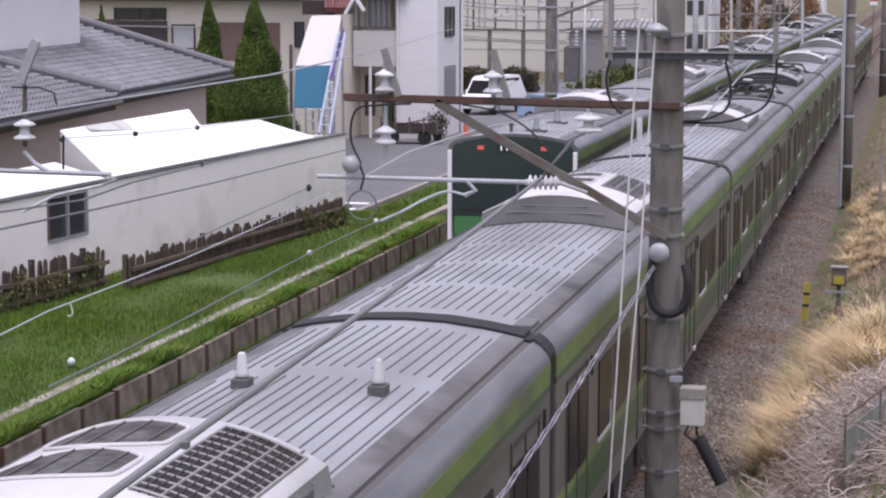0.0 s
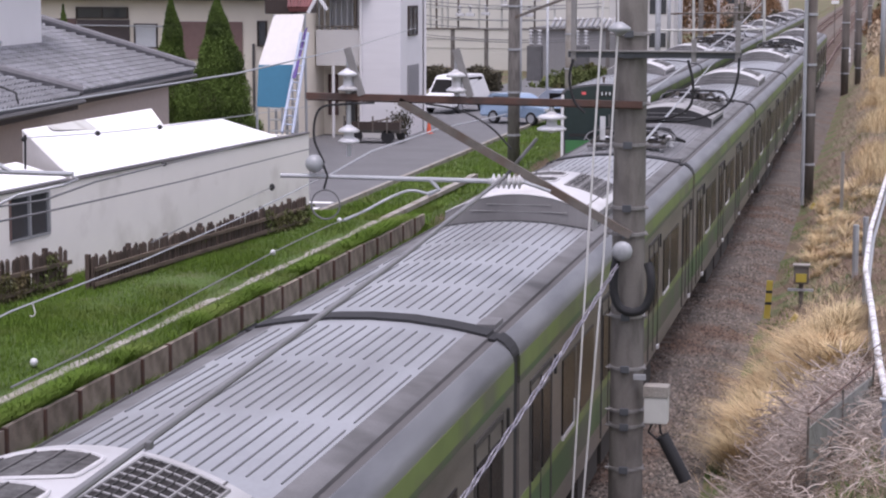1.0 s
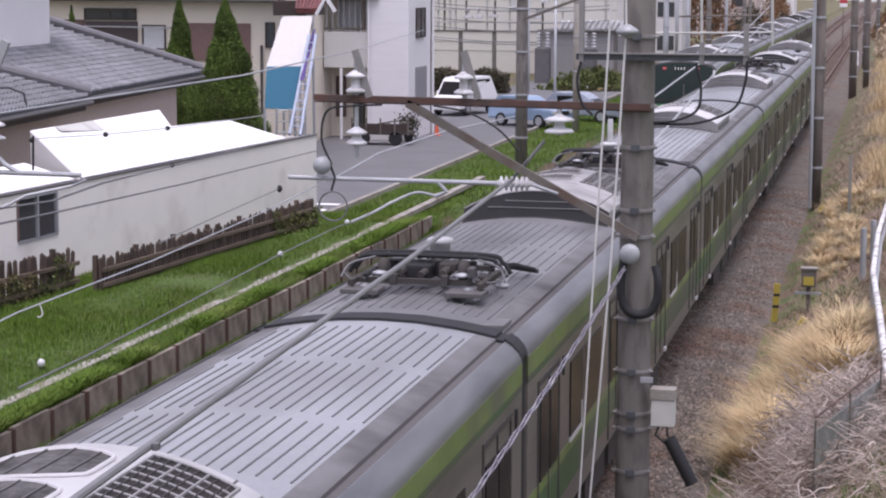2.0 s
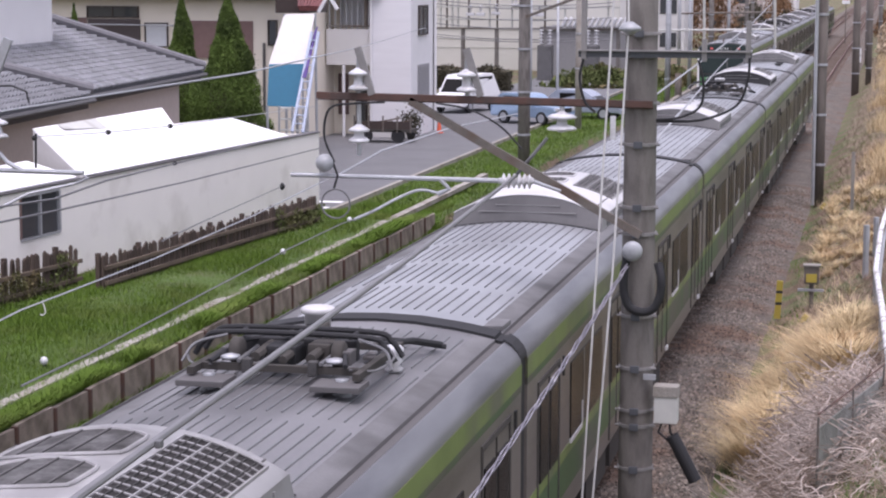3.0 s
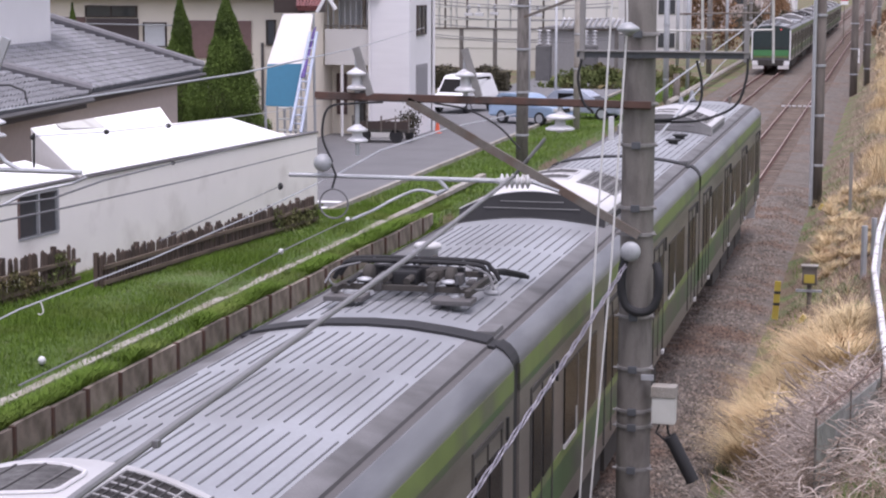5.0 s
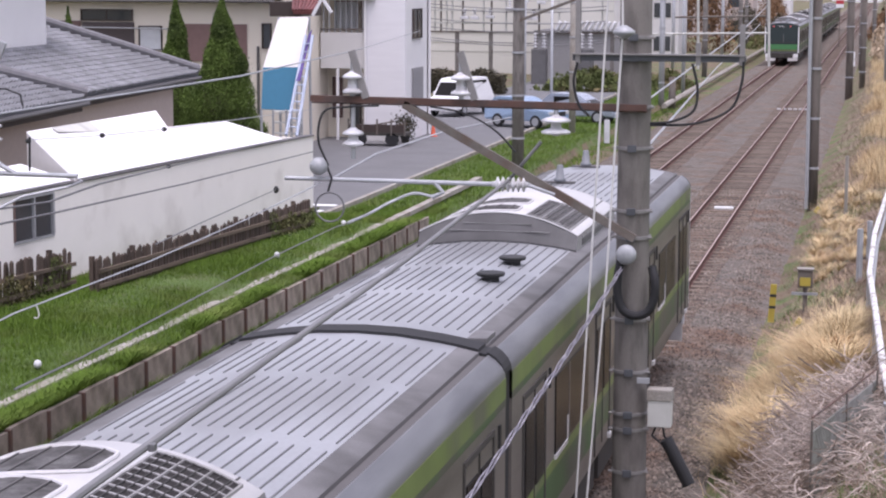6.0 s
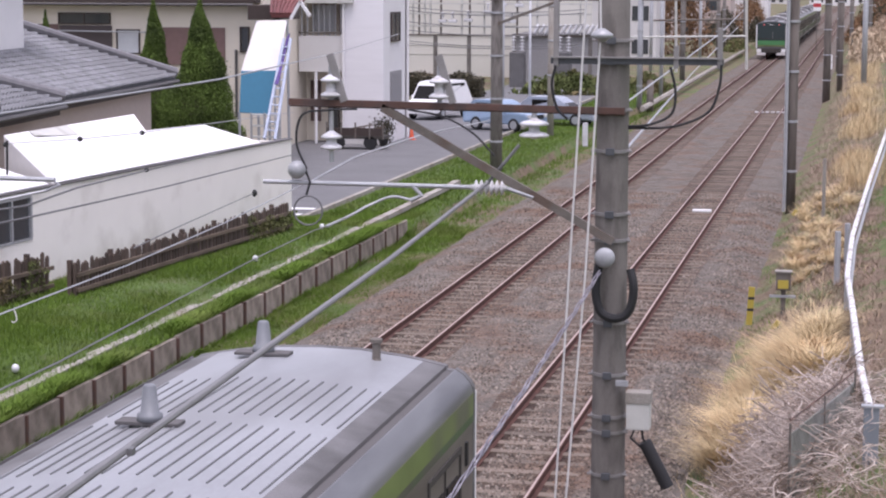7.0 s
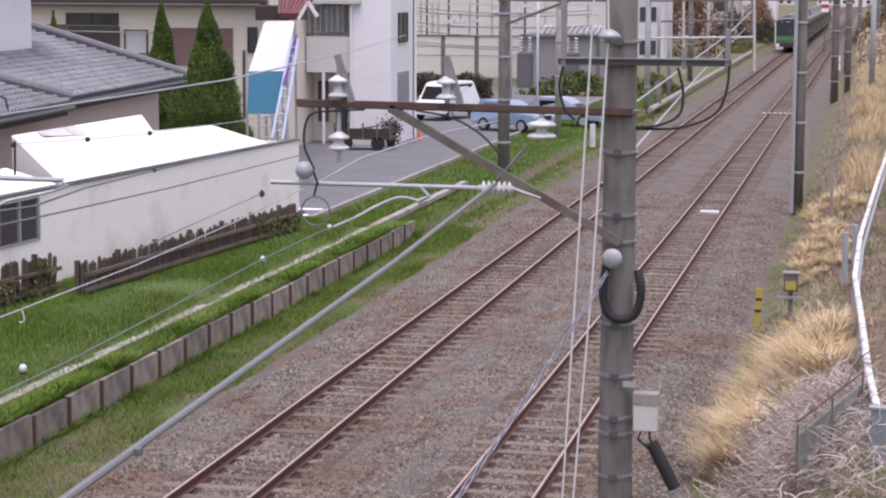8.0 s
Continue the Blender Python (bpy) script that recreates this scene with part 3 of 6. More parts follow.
    for cy in (gm - .43, gm + .43):
        bm = bmesh.new()
        m = 28

        def rim(k, q, up):
            a = 2 * math.pi * k / m
            x = min(cx + q * rx * math.cos(a), cx + .42)
            return (x, cy + q * ry * math.sin(a), arc(x) + up)
        rings = [[bm.verts.new(rim(k, q, .010)) for k in range(m)] for q in (1.0, .66, .33)]
        mid = bm.verts.new((cx, cy, arc(cx) + .010))
        for u, v in zip(rings, rings[1:]):
            for k in range(m):
                bm.faces.new((u[k], u[(k + 1) % m], v[(k + 1) % m], v[k]))
        for k in range(m):
            bm.faces.new((rings[2][k], rings[2][(k + 1) % m], mid))
        bmesh.ops.recalc_face_normals(bm, faces=bm.faces)
        fan = part("fan_guard", bm, "fan_mesh", ac, "dark round fan guard")
        part("fan_rim", T([rim(k, 1.04, .008) for k in range(m + 1)], .016, 6), ac_m, fan)
        for dx in (-.3, -.1, .1, .3):
            h = ry * .95 * math.sqrt(1 - (dx / rx) ** 2)
            z = arc(cx + dx) + .012
            part("guard_bar", B(cx + dx - .006, cx + dx + .006, cy - h, cy + h, z, z + .01), "roof_slot", fan)
    for z, w in ((3.735, .70), (3.83, .46)):
        y = y0 + slope * (z - 3.585) / (top - 3.585)
        part("end_rib", B(-w, w, y - .004, y + .01, z, z + .008), "ac_side", ac)
    return ac


def build_car(kind, label, end=0):
    """One car, coupling planes at y=0 and y=CAR. end=1: a cab at y=CAR, end=-1: a cab at y=0."""
    car = thing("train_car", label, "train car")
    e0, e1 = (.24 if end < 0 else .17), (18.45 if end > 0 else CAR - .17)
    prof = roof_profile()
    bm = bmesh.new()
    rings = [[bm.verts.new((x, y, z)) for x, z in prof] for y in ((e0, e1))]
    for k in range(len(prof) - 1):
        f = bm.faces.new((rings[0][k], rings[0][k + 1], rings[1][k + 1], rings[1][k]))
        xm = abs(prof[k][0] + prof[k + 1][0]) / 2
        f.material_index = 0 if xm < .99 else (1 if xm < 1.209 else (2 if xm < 1.299 else 3))
        f.smooth = xm < 1.2 or xm > 1.30
    part("roof", bm, ["roof_dirty" if kind == "panto_two" else "roof_grey", "roof_dark", "roof_slot", "steel"], car, "grey ribbed roof with dark gutters and steel shoulders")
    # ribs, broken by plain bands
    bm = bmesh.new()
    xs = [-.96 + .128 * k for k in range(16)]
    spans = {"antenna": ((.7, 2.6), (3.0, 5.4), (5.8, 9.0), (13.1, 16.25), (16.75, 18.85)),
             "vents": ((.6, 2.4), (2.7, 4.5), (4.8, 6.95), (10.9, 13.0), (13.35, 15.1), (15.45, 16.9))}.get(kind,
             ((.65, 2.15), (2.45, 4.0), (4.28, 5.8), (6.1, 8.3), (13.0, 14.7), (14.98, 16.95), (17.25, 18.85)))
    for ya, yb in spans:
        for x in xs:
            z = roof_z(x)
            box(bm, x - .006, x + .006, ya, yb, z - .01, z + .011)
    part("roof_ribs", bm, "rib", car, "dark lengthwise ribs", kind="stuff")
    # body shell: sides with bands
    def strip(name, z0, z1, m, d=0.0, lab=""):
        for s in (-1, 1):
            part(name, B(s * (HALF + d) - (.03 if s > 0 else 0), s * (HALF + d) + (.03 if s < 0 else 0), e0, e1, z0, z1), m, car, lab)
    strip("side_wall", .95, 3.24, "steel_side", lab="brownish stainless steel side wall")
    strip("upper_band", 3.03, 3.232, "green_light", .004, "yellow-green upper band")
    strip("upper_edge", 2.96, 3.03, "green_deep", .004, "deep green thin band")
    strip("lower_band", 1.22, 1.62, "green_deep", .004, "deep green waist band")
    strip("waist_band", 1.62, 1.74, "green_light", .005, "yellow-green waist band")
    bm = B(-HALF + .05, HALF - .05, e0, e0 + .03, .95, 3.3)
    box(bm, -HALF + .05, HALF - .05, e1 - .03, e1, .95, 3.3)
    box(bm, -HALF + .06, HALF - .06, e0, e1, .9, .96)
    part("end_wall", bm, "steel_side", car)
    for s in (-1, 1):
        for e in (e0, e1):
            ins = .012 if e == e0 else -.012
            b = bmesh.new()
            pr = [p for p in prof if p[0] * s >= 0]
            part("end_plate", prism(b, [(x * .999, z - .005) for x, z in pr] + [(0, 3.0), (s * HALF * .99, 3.0)], e + ins - .01, e + ins + .01), "steel", car)
    # doors and windows: four doors a side
    nd = 4
    pitch = (e1 - e0 - 2.6) / 3
    for s in (-1, 1):
        door = None
        for k in range(nd):
            yc = e0 + 1.3 + pitch * k
            if door is None:
                d = part("door", B(s * (HALF - .035) - .012, s * (HALF - .035) + .012, -.65, .65, 1.05, 2.80), "steel_side", car, "recessed double sliding door")
                d.location.y = yc
                door = d
                dj = part("door_frame", box(box(B(s * (HALF + .006) - .01, s * (HALF + .006) + .01, -.70, -.65, 1.0, 2.86), s * (HALF + .006) - .01, s * (HALF + .006) + .01, .65, .70, 1.0, 2.86), s * (HALF + .006) - .01, s * (HALF + .006) + .01, -.65, .65, 2.80, 2.86), "under", car)
                dj.location.y = yc
                g1 = part("door_glass", B(s * (HALF + .008) - .008, s * (HALF + .008) + .008, -.56, -.08, 1.75, 2.62), "train_glass", car, "dark door window")
                g1.location.y = yc
                share(g1, car, (0, yc + .64, 0))
                gap = part("door_gap", B(s * (HALF + .008) - .006, s * (HALF + .008) + .006, -.012, .012, 1.05, 2.8), "under", car)
                gap.location.y = yc
            else:
                for o in (door, dj, g1, gap):
                    share(o, car, (0, yc, 0))
                share(g1, car, (0, yc + .64, 0))
        first = None
        for k in range(nd - 1):
            yc = e0 + 1.3 + pitch * (k + .5)
            if first is None:
                first = part("window", B(s * (HALF + .006) - .01, s * (HALF + .006) + .01, -1.25, 1.25, 1.78, 2.66), "train_glass", car, "wide dark side window")
                first.location.y = yc
                bar = part("window_bar", B(s * (HALF + .012) - .01, s * (HALF + .012) + .01, -.03, .03, 1.78, 2.66), "steel", car)
                bar.location.y = yc - .3
                # L of silver sash frame, only where it catches light; the glint is coloured in
                hd = part("hand_strip", B(s * (HALF + .015) - .012, s * (HALF + .015) + .012, -1.28, -.4, 1.725, 1.775), "worn_alu", car, "bright sash frame strip with its glint in the colour")
                sash = part("sash_bar", B(s * (HALF + .015) - .012, s * (HALF + .015) + .012, -.43, -.39, 1.775, 2.05), "worn_alu", car)
                sash.location.y = yc
                hd.location.y = yc
            else:
                share(first, car, (0, yc, 0))
                share(bar, car, (0, yc - .3, 0))
                share(hd, car, (0, yc, 0))
                share(sash, car, (0, yc, 0))
        # small black marks and lamps above the doors
        mk = None
        for k in range(nd):
            yc = e0 + 1.3 + pitch * k + .95
            if mk is None:
                # added pale plate, drawn for the white point of light at each sill
                sl = part("sill_plate", B(s * (HALF + .02) - .02, s * (HALF + .02) + .02, -.08, .08, .97, 1.04, bevel=.008), "worn_alu", car, "small bright plate for the point of light at a door sill")
                sl.location.y = yc - .3
                mk = part("side_lamp", B(s * (HALF + .012) - .012, s * (HALF + .012) + .012, -.03, .03, 2.62, 2.84), "black", car)
                mk.location.y = yc
            else:
                share(mk, car, (0, yc, 0))
                share(sl, car, (0, yc - .3, 0))
    # underframe and bogies
    bm = B(-1.2, 1.2, e0 + .3, e1 - .3, .55, .9)
    for k in range(4):
        box(bm, -1.3, 1.3, 5.5 + k * 2.2, 7.3 + k * 2.2, .3, .9)
    part("underframe", bm, "under", car)
    for yc in (2.9, CAR - 2.9):
        bg = part("bogie", box(B(-1.0, -.85, yc - 1.5, yc + 1.5, .35, .62, bevel=.03), .85, 1.0, yc - 1.5, yc + 1.5, .35, .62, bevel=.03), "under", car)
        for dy in (-1.05, 1.05):
            w = bmesh.new()
            for sx in (-.566, .566):
                turned(w, [(.43, sx - .07), (.43, sx + .07)], (0, yc + dy, .432), 18, 'x')
            part("wheelset", w, "rail_side", bg)
    # gangway bellows and the black seal over the roof
    if end <= 0:
        n0 = roof_profile()
        b = bmesh.new()
        band = [(x * .995, z + .03) for x, z in n0] + [(x * .93, z - .09) for x, z in n0[::-1]]
        prism(b, band, e1 - .01, CAR + .175)
        part("gangway_seal", b, "rubber", car, "black rubber seal between the cars")
        part("bellows", B(-.6, .6, e1, CAR + .17, 1.0, 3.1), "rubber", car)
        for x in (-HALF + .05, HALF - .05):
            part("side_seal", B(x - .02, x + .02, e1, CAR + .17, 1.0, 3.24), "rubber", car)
        part("roof_step", B(1.0, 1.2, e1 + .44, e1 + .9, 3.47, 3.525, bevel=.01), "roof_dark", car)
    build_ac(car, {"panto_two": 9.0, "panto_one": 9.1, "antenna": 9.15, "vents": 7.0}.get(kind, 8.28), "ac_sooty" if kind == "panto_two" else "ac_top", kind == "vents", kind in ("panto_one", "panto_two"))
    if kind in ("panto_one", "panto_two"):
        for yc in ((2.0,) if kind == "panto_one" else (2.2, CAR - 2.85)):
            build_pantograph(car, yc)
    if kind == "antenna":
        for x in (-.57, .63):
            a = part("antenna_base", B(x - .075, x + .075, CAR - 3.66, CAR - 3.48, 3.55, 3.65, bevel=.01), "roof_slot", car)
            part("antenna", turned(bmesh.new(), [(.062, 0), (.058, .03), (.047, .06), (.036, .19), (.024, .21)], (x, CAR - 3.57, 3.66)), "ac_top", a, "pale antenna cone", smooth=True)
    if kind == "vents":
        for y in (3.75, 5.15):
            v = part("ventilator", turned(bmesh.new(), [(.10, 0), (.10, .05), (.16, .07), (.17, .10), (.15, .11)], (.56, y, 3.565), 20), "black", car, "low black round ventilator")
        for x, y, g in ((-.42, 14.95, 1), (-.42, 18.0, 1)):
            a = part("antenna_base", B(x - .26, x + .26, y - .09, y + .09, 3.60, 3.63, bevel=.008), "roof_slot", car)
            part("antenna", turned(bmesh.new(), [(.105, 0), (.10, .05), (.075, .06), (.052, .27), (.04, .285)], (x, y, 3.63)), "grey_cone", a, "grey antenna cone", smooth=True)
        part("whistle_pipe", turned(bmesh.new(), [(.05, 0), (.04, .02), (.04, .16), (.06, .17), (.06, .2), (.035, .21)], (.62, 18.15, 3.56), 12), "old_steel", car)
    if end < 0:
        for y in (1.1, 3.8):
            a = part("antenna_base", B(.1, .6, y - .09, y + .09, 3.59, 3.625, bevel=.008), "roof_slot", car)
            part("antenna", turned(bmesh.new(), [(.105, 0), (.10, .05), (.075, .06), (.052, .27), (.04, .285)], (.35, y, 3.62)), "grey_cone", a, "grey antenna cone", smooth=True)
        part("whistle_pipe", turned(bmesh.new(), [(.05, 0), (.04, .02), (.04, .16), (.06, .17), (.06, .2), (.035, .21)], (-.15, .7, 3.59), 12), "old_steel", car)
    if end:
        build_cab(car, 18.47 if end > 0 else .22, end)
    return car


def build_pantograph(car, yc):
    """Folded single-arm pantograph on its insulators."""
    b = bmesh.new()
    for x in (-.72, .72):
        box(b, x - .03, x + .03, yc - .8, yc + .75, 3.71, 3.77)
    for y in (yc - .55, yc + .62):
        box(b, -.74, .74, y - .03, y + .03, 3.71, 3.77)
    p = part("pantograph", b, "under", car, "folded dark grey pantograph")
    for x in (-.58, .58):
        part("base_plate", B(x - .21, x + .21, yc - .98, yc - .62, 3.64, 3.69, bevel=.01), "roof_slot", p)
        part("base_plate", B(x - .16, x + .16, yc + .55, yc + .8, 3.62, 3.66, bevel=.01), "roof_slot", p)
        for y in (yc - .72, yc + .66):
            i = bmesh.new()
            turned(i, [(.08, 0), (.08, .02), (.05, .03), (.075, .05), (.05, .07), (.075, .095), (.045, .12), (.06, .15)], (x, y, 3.56), 14)
            part("insulator", i, "grey_porcelain", p, "grey ribbed insulator", smooth=True)
        # hinge gear at both sides of the frame
        g = turned(bmesh.new(), [(.10, -.05), (.12, -.03), (.12, .03), (.10, .05)], (x * .78, yc - .34, 3.84), 16, 'x')
        part("hinge_drum", g, "under", p, "dark hinge drum", smooth=True)
        part("hinge_cap", turned(bmesh.new(), [(.085, 0), (.085, .025), (.03, .04)], (x * .8, yc - .5, 3.80), 14), "galv", p, "worn steel cap", smooth=True)
        part("rod", T([(x * .62, yc - .6, 3.80), (x * .66, yc + .5, 3.84)], .018, 6), "wire", p)
        part("rod", T([(x * 1.02, yc - .66, 3.80), (x * .8, yc - .2, 3.90), (x * .5, yc + .2, 3.88)], .022, 6), "rubber", p)
        part("spring", T([(x * .42, yc - .5, 3.82), (x * .42, yc + .15, 3.85)], .045), "under", p)
        part("bracket", B(x * .9 - .05, x * .9 + .05, yc - .42, yc - .22, 3.76, 3.88, bevel=.015), "roof_slot", p)
        part("bracket", B(x * .5 - .04, x * .5 + .04, yc - .62, yc - .52, 3.70, 3.82, bevel=.01), "mesh_grey", p)
    part("lower_arm", T([(0, yc - .5, 3.80), (.04, yc + .7, 3.90)], .04), "under", p)
    part("upper_arm", T([(.04, yc + .7, 3.90), (-.12, yc - .1, 3.95)], .025), "under", p)
    part("crossbeam", B(-.52, .52, yc - .02, yc + .09, 3.72, 3.90, bevel=.02), "rubber", p)
    part("gear_case", B(-.22, .06, yc - .3, yc + .05, 3.72, 3.88, bevel=.03), "rubber", p)
    part("gear_case", B(.14, .34, yc - .24, yc + .1, 3.74, 3.90, bevel=.03), "under", p)
    h = bmesh.new()
    for y in (yc - .16, yc + .10):
        tube(h, bend([(-.90, y, 3.76), (-.80, y, 3.89), (-.60, y, 3.965), (.60, y, 3.965), (.80, y, 3.89), (.90, y, 3.76)]), .026)
    for x in (-.5, 0, .5):
        tube(h, [(x, yc - .16, 3.955), (x, yc + .10, 3.955)], .02)
    bmesh.ops.recalc_face_normals(h, faces=h.faces)
    part("collector_head", h, "rubber", p)
    for x in (-.86, .86):
        part("horn", T(bend([(x * .68, yc - .2, 3.95), (x * .98, yc - .3, 3.88), (x * 1.08, yc - .42, 3.74)]), .014, 6), "wire", p)
        part("loop_cable", T(bend([(x * .9, yc - .1, 3.90), (x * 1.06, yc - .25, 3.82), (x * .95, yc - .5, 3.75), (x * .7, yc - .58, 3.76)]), .011, 6), "wire", p)
    pot = part("control_pot", turned(bmesh.new(), [(.12, 3.58), (.12, 3.98), (.155, 3.985), (.155, 4.03), (.13, 4.045)], (-.08, yc + .85, 0), 20), "ac_top", p, "white round pot with a dark door", smooth=True)
    part("pot_door", B(-.15, -.01, yc + .72, yc + .742, 3.66, 3.9, bevel=.006), "black", pot)
    part("air_cylinder", T([(.28, yc + .55, 3.74), (.36, yc + .9, 3.76)], .075, 12), "ac_top", p, "pale air cylinder")
    for x, y in ((-.5, .78), (.74, .42)):
        ar = turned(bmesh.new(), [(.07, 0), (.085, .03), (.05, .06), (.085, .1), (.05, .13), (.085, .17), (.09, .21), (.06, .235), (.02, .24)], (x, yc + y, 3.56), 14)
        part("arrester", ar, "porcelain", p, "white ribbed arrester", smooth=True)
    part("cable", T(bend([(-.45, yc + .6, 3.78), (0, yc + 1.1, 3.70), (.5, yc + 1.4, 3.66), (.95, yc + 1.6, 3.58)]), .025), "rubber", p)
    part("cable", T([(.6, yc + .5, 3.78), (.75, yc + 1.1, 3.72), (.9, yc + 1.6, 3.60)], .03), "rubber", p)


def build_cab(car, y, s):
    """Driver's end: black mask, pale pillars, lamps, skirt. s: which way it faces along y."""
    f = y + s * .1
    b = bmesh.new()
    prof = roof_profile()
    outer = [(x, z) for x, z in prof]
    prism(b, outer + [(HALF, .95), (-HALF, .95)], min(y, f), max(y, f))
    mask = part("cab_front", b, "roof_dark" if s > 0 else "ac_end", car, "grey front frame of the driver's cab")
    def plate(name, x0, x1, z0, z1, m, d, lab="", bev=.0):
        return part(name, B(x0, x1, min(f, f + s * d), max(f, f + s * d), z0, z1, bevel=bev), m, mask, lab)
    top = [(x * .955, z - .06) for x, z in prof if abs(x) < 1.46]
    b = prism(bmesh.new(), top + [(1.36, 3.1), (1.36, 1.74), (-1.36, 1.74), (-1.36, 3.1)], min(f, f + s * .05), max(f, f + s * .05))
    part("windscreen", b, "face_black", mask, "dark glossy windscreen and mask")
    plate("lower_trim", -1.2, 1.2, 1.86, 1.95, "black", .056)
    plate("front_band", -1.32, 1.32, 1.30, 1.735, "green_front", .045, "green band under the windscreen")
    plate("front_band_light", -1.30, 1.30, 1.16, 1.27, "green_light", .045)
    plate("sign", -.36, .36, 3.2, 3.36, "black", .06)
    for k in range(4):
        plate("sign_figure", -.26 + .13 * k, -.235 + .13 * k, 3.23, 3.33, "led", .066)
    for x in (-.72, .72):
        plate("tail_lamp", x - .07, x + .07, 3.24, 3.33, "tail_red", .066, "glowing red tail lamp")
    for sx in (-1, 1):
        plate("pillar", sx * 1.425 - .045, sx * 1.425 + .045, 1.0, 3.22, "white_paint", .1, "white corner pillar", .015)
        plate("skirt", sx * .95 - .42, sx * .95 + .42, .30, .78, "offwhite_sheet", .02, "white skirt", .02)
        plate("skirt_corner", sx * 1.2 - .2, sx * 1.2 + .2, .62, .92, "white_paint", .05, "white skirt corner", .02)
    plate("valance", -.95, .95, .55, .98, "under", .03)
    plate("coupler", -.25, .25, .6, .95, "under", .45)
    plate("wiper", .1, .16, 1.9, 2.6, "ac_end", .065)


def copy_car(src, y):
    return copy_thing(src, pose(0, y, 0))


T1, T2 = [], []
proto = {"plain": build_car("plain", "silver commuter train car with green bands and ribbed roof"),
         "panto_two": build_car("panto_two", "silver green-banded train car with two folded pantographs"),
         "panto_one": build_car("panto_one", "silver green-banded train car with one folded pantograph"),
         "antenna": build_car("antenna", "silver green-banded train car with two roof antennas"),
         "tail": build_car("vents", "rear car of the silver green-banded train", end=1),
         "rear": build_car("plain", "rear car of the departing train with lit tail lamps", end=-1)}
used = set()


def take(kind):
    if kind in used:
        return copy_car(proto[kind], 0)
    used.add(kind)
    return proto[kind]


for kind in ("antenna", "plain", "plain", "panto_two", "plain", "plain", "panto_one", "tail"):
    T1.append(take(kind))
for kind in ("rear", "plain", "panto_two", "plain", "plain", "panto_one", "plain", "plain"):
    T2.append(take(kind))
for c in T1:
    c["group"] = "cars of the passing train"
for c in T2:
    c["group"] = "cars of the departing train"


def run_1(t):
    return 19.46 - (19.3 * t + 0.0375 * t * t)


def run_2(t):
    return 43.9 + 21.6 * t + 0.1 * t * t


# the train's small lead or lag behind an even pace, half second by half second
LAG = (0, 0, -.08, 0, 0, -.1, -.1, 0, 0, 0, 0, .05, .1, .05, .68, .6, .6)


def motions():
    times = [0.5 * k for k in range(17)]
    for k, c in enumerate(T1):
        walk(c, [(t, pose(TRACK_R, run_1(t) + d + CAR * (k - 1), 0)) for t, d in zip(times, LAG)])
    for k, c in enumerate(T2):
        walk(c, [(t, pose(TRACK_L, run_2(t) - .22 + CAR * k, 0)) for t in times])


# ---- overhead line: near pole and its arms ----
PY = 22.5


def disc_stack(bm, at, n=2, r=.1, step=.1, axis='z'):
    prof = [(.02, -.05)]
    for k in range(n):
        h = k * step
        prof += [(.058, h - .035), (r * 1.08, h - .024), (r * 1.14, h - .004), (r * .85, h + .02), (.062, h + .036)]
    prof += [(.03, (n - 1) * step + .06)]
    return turned(bm, prof, at, 16, axis)


def bar(bm, a, b, w, h, mi=0):
    """A square-edged bar between two points."""
    a, b = Vector(a), Vector(b)
    d = (b - a).normalized()
    s = d.cross(Vector((0, 1, 0)) if abs(d.y) < .9 else Vector((0, 0, 1))).normalized()
    u = d.cross(s)
    v = [bm.verts.new(p + s * (h / 2) * i + u * (w / 2) * j) for p in (a, b) for i, j in ((-1, -1), (1, -1), (1, 1), (-1, 1))]
    for q in ((0, 1, 2, 3), (7, 6, 5, 4), (0, 4, 5, 1), (1, 5, 6, 2), (2, 6, 7, 3), (3, 7, 4, 0)):
        bm.faces.new([v[i] for i in q]).material_index = mi
    bmesh.ops.recalc_face_normals(bm, faces=bm.faces)
    return bm


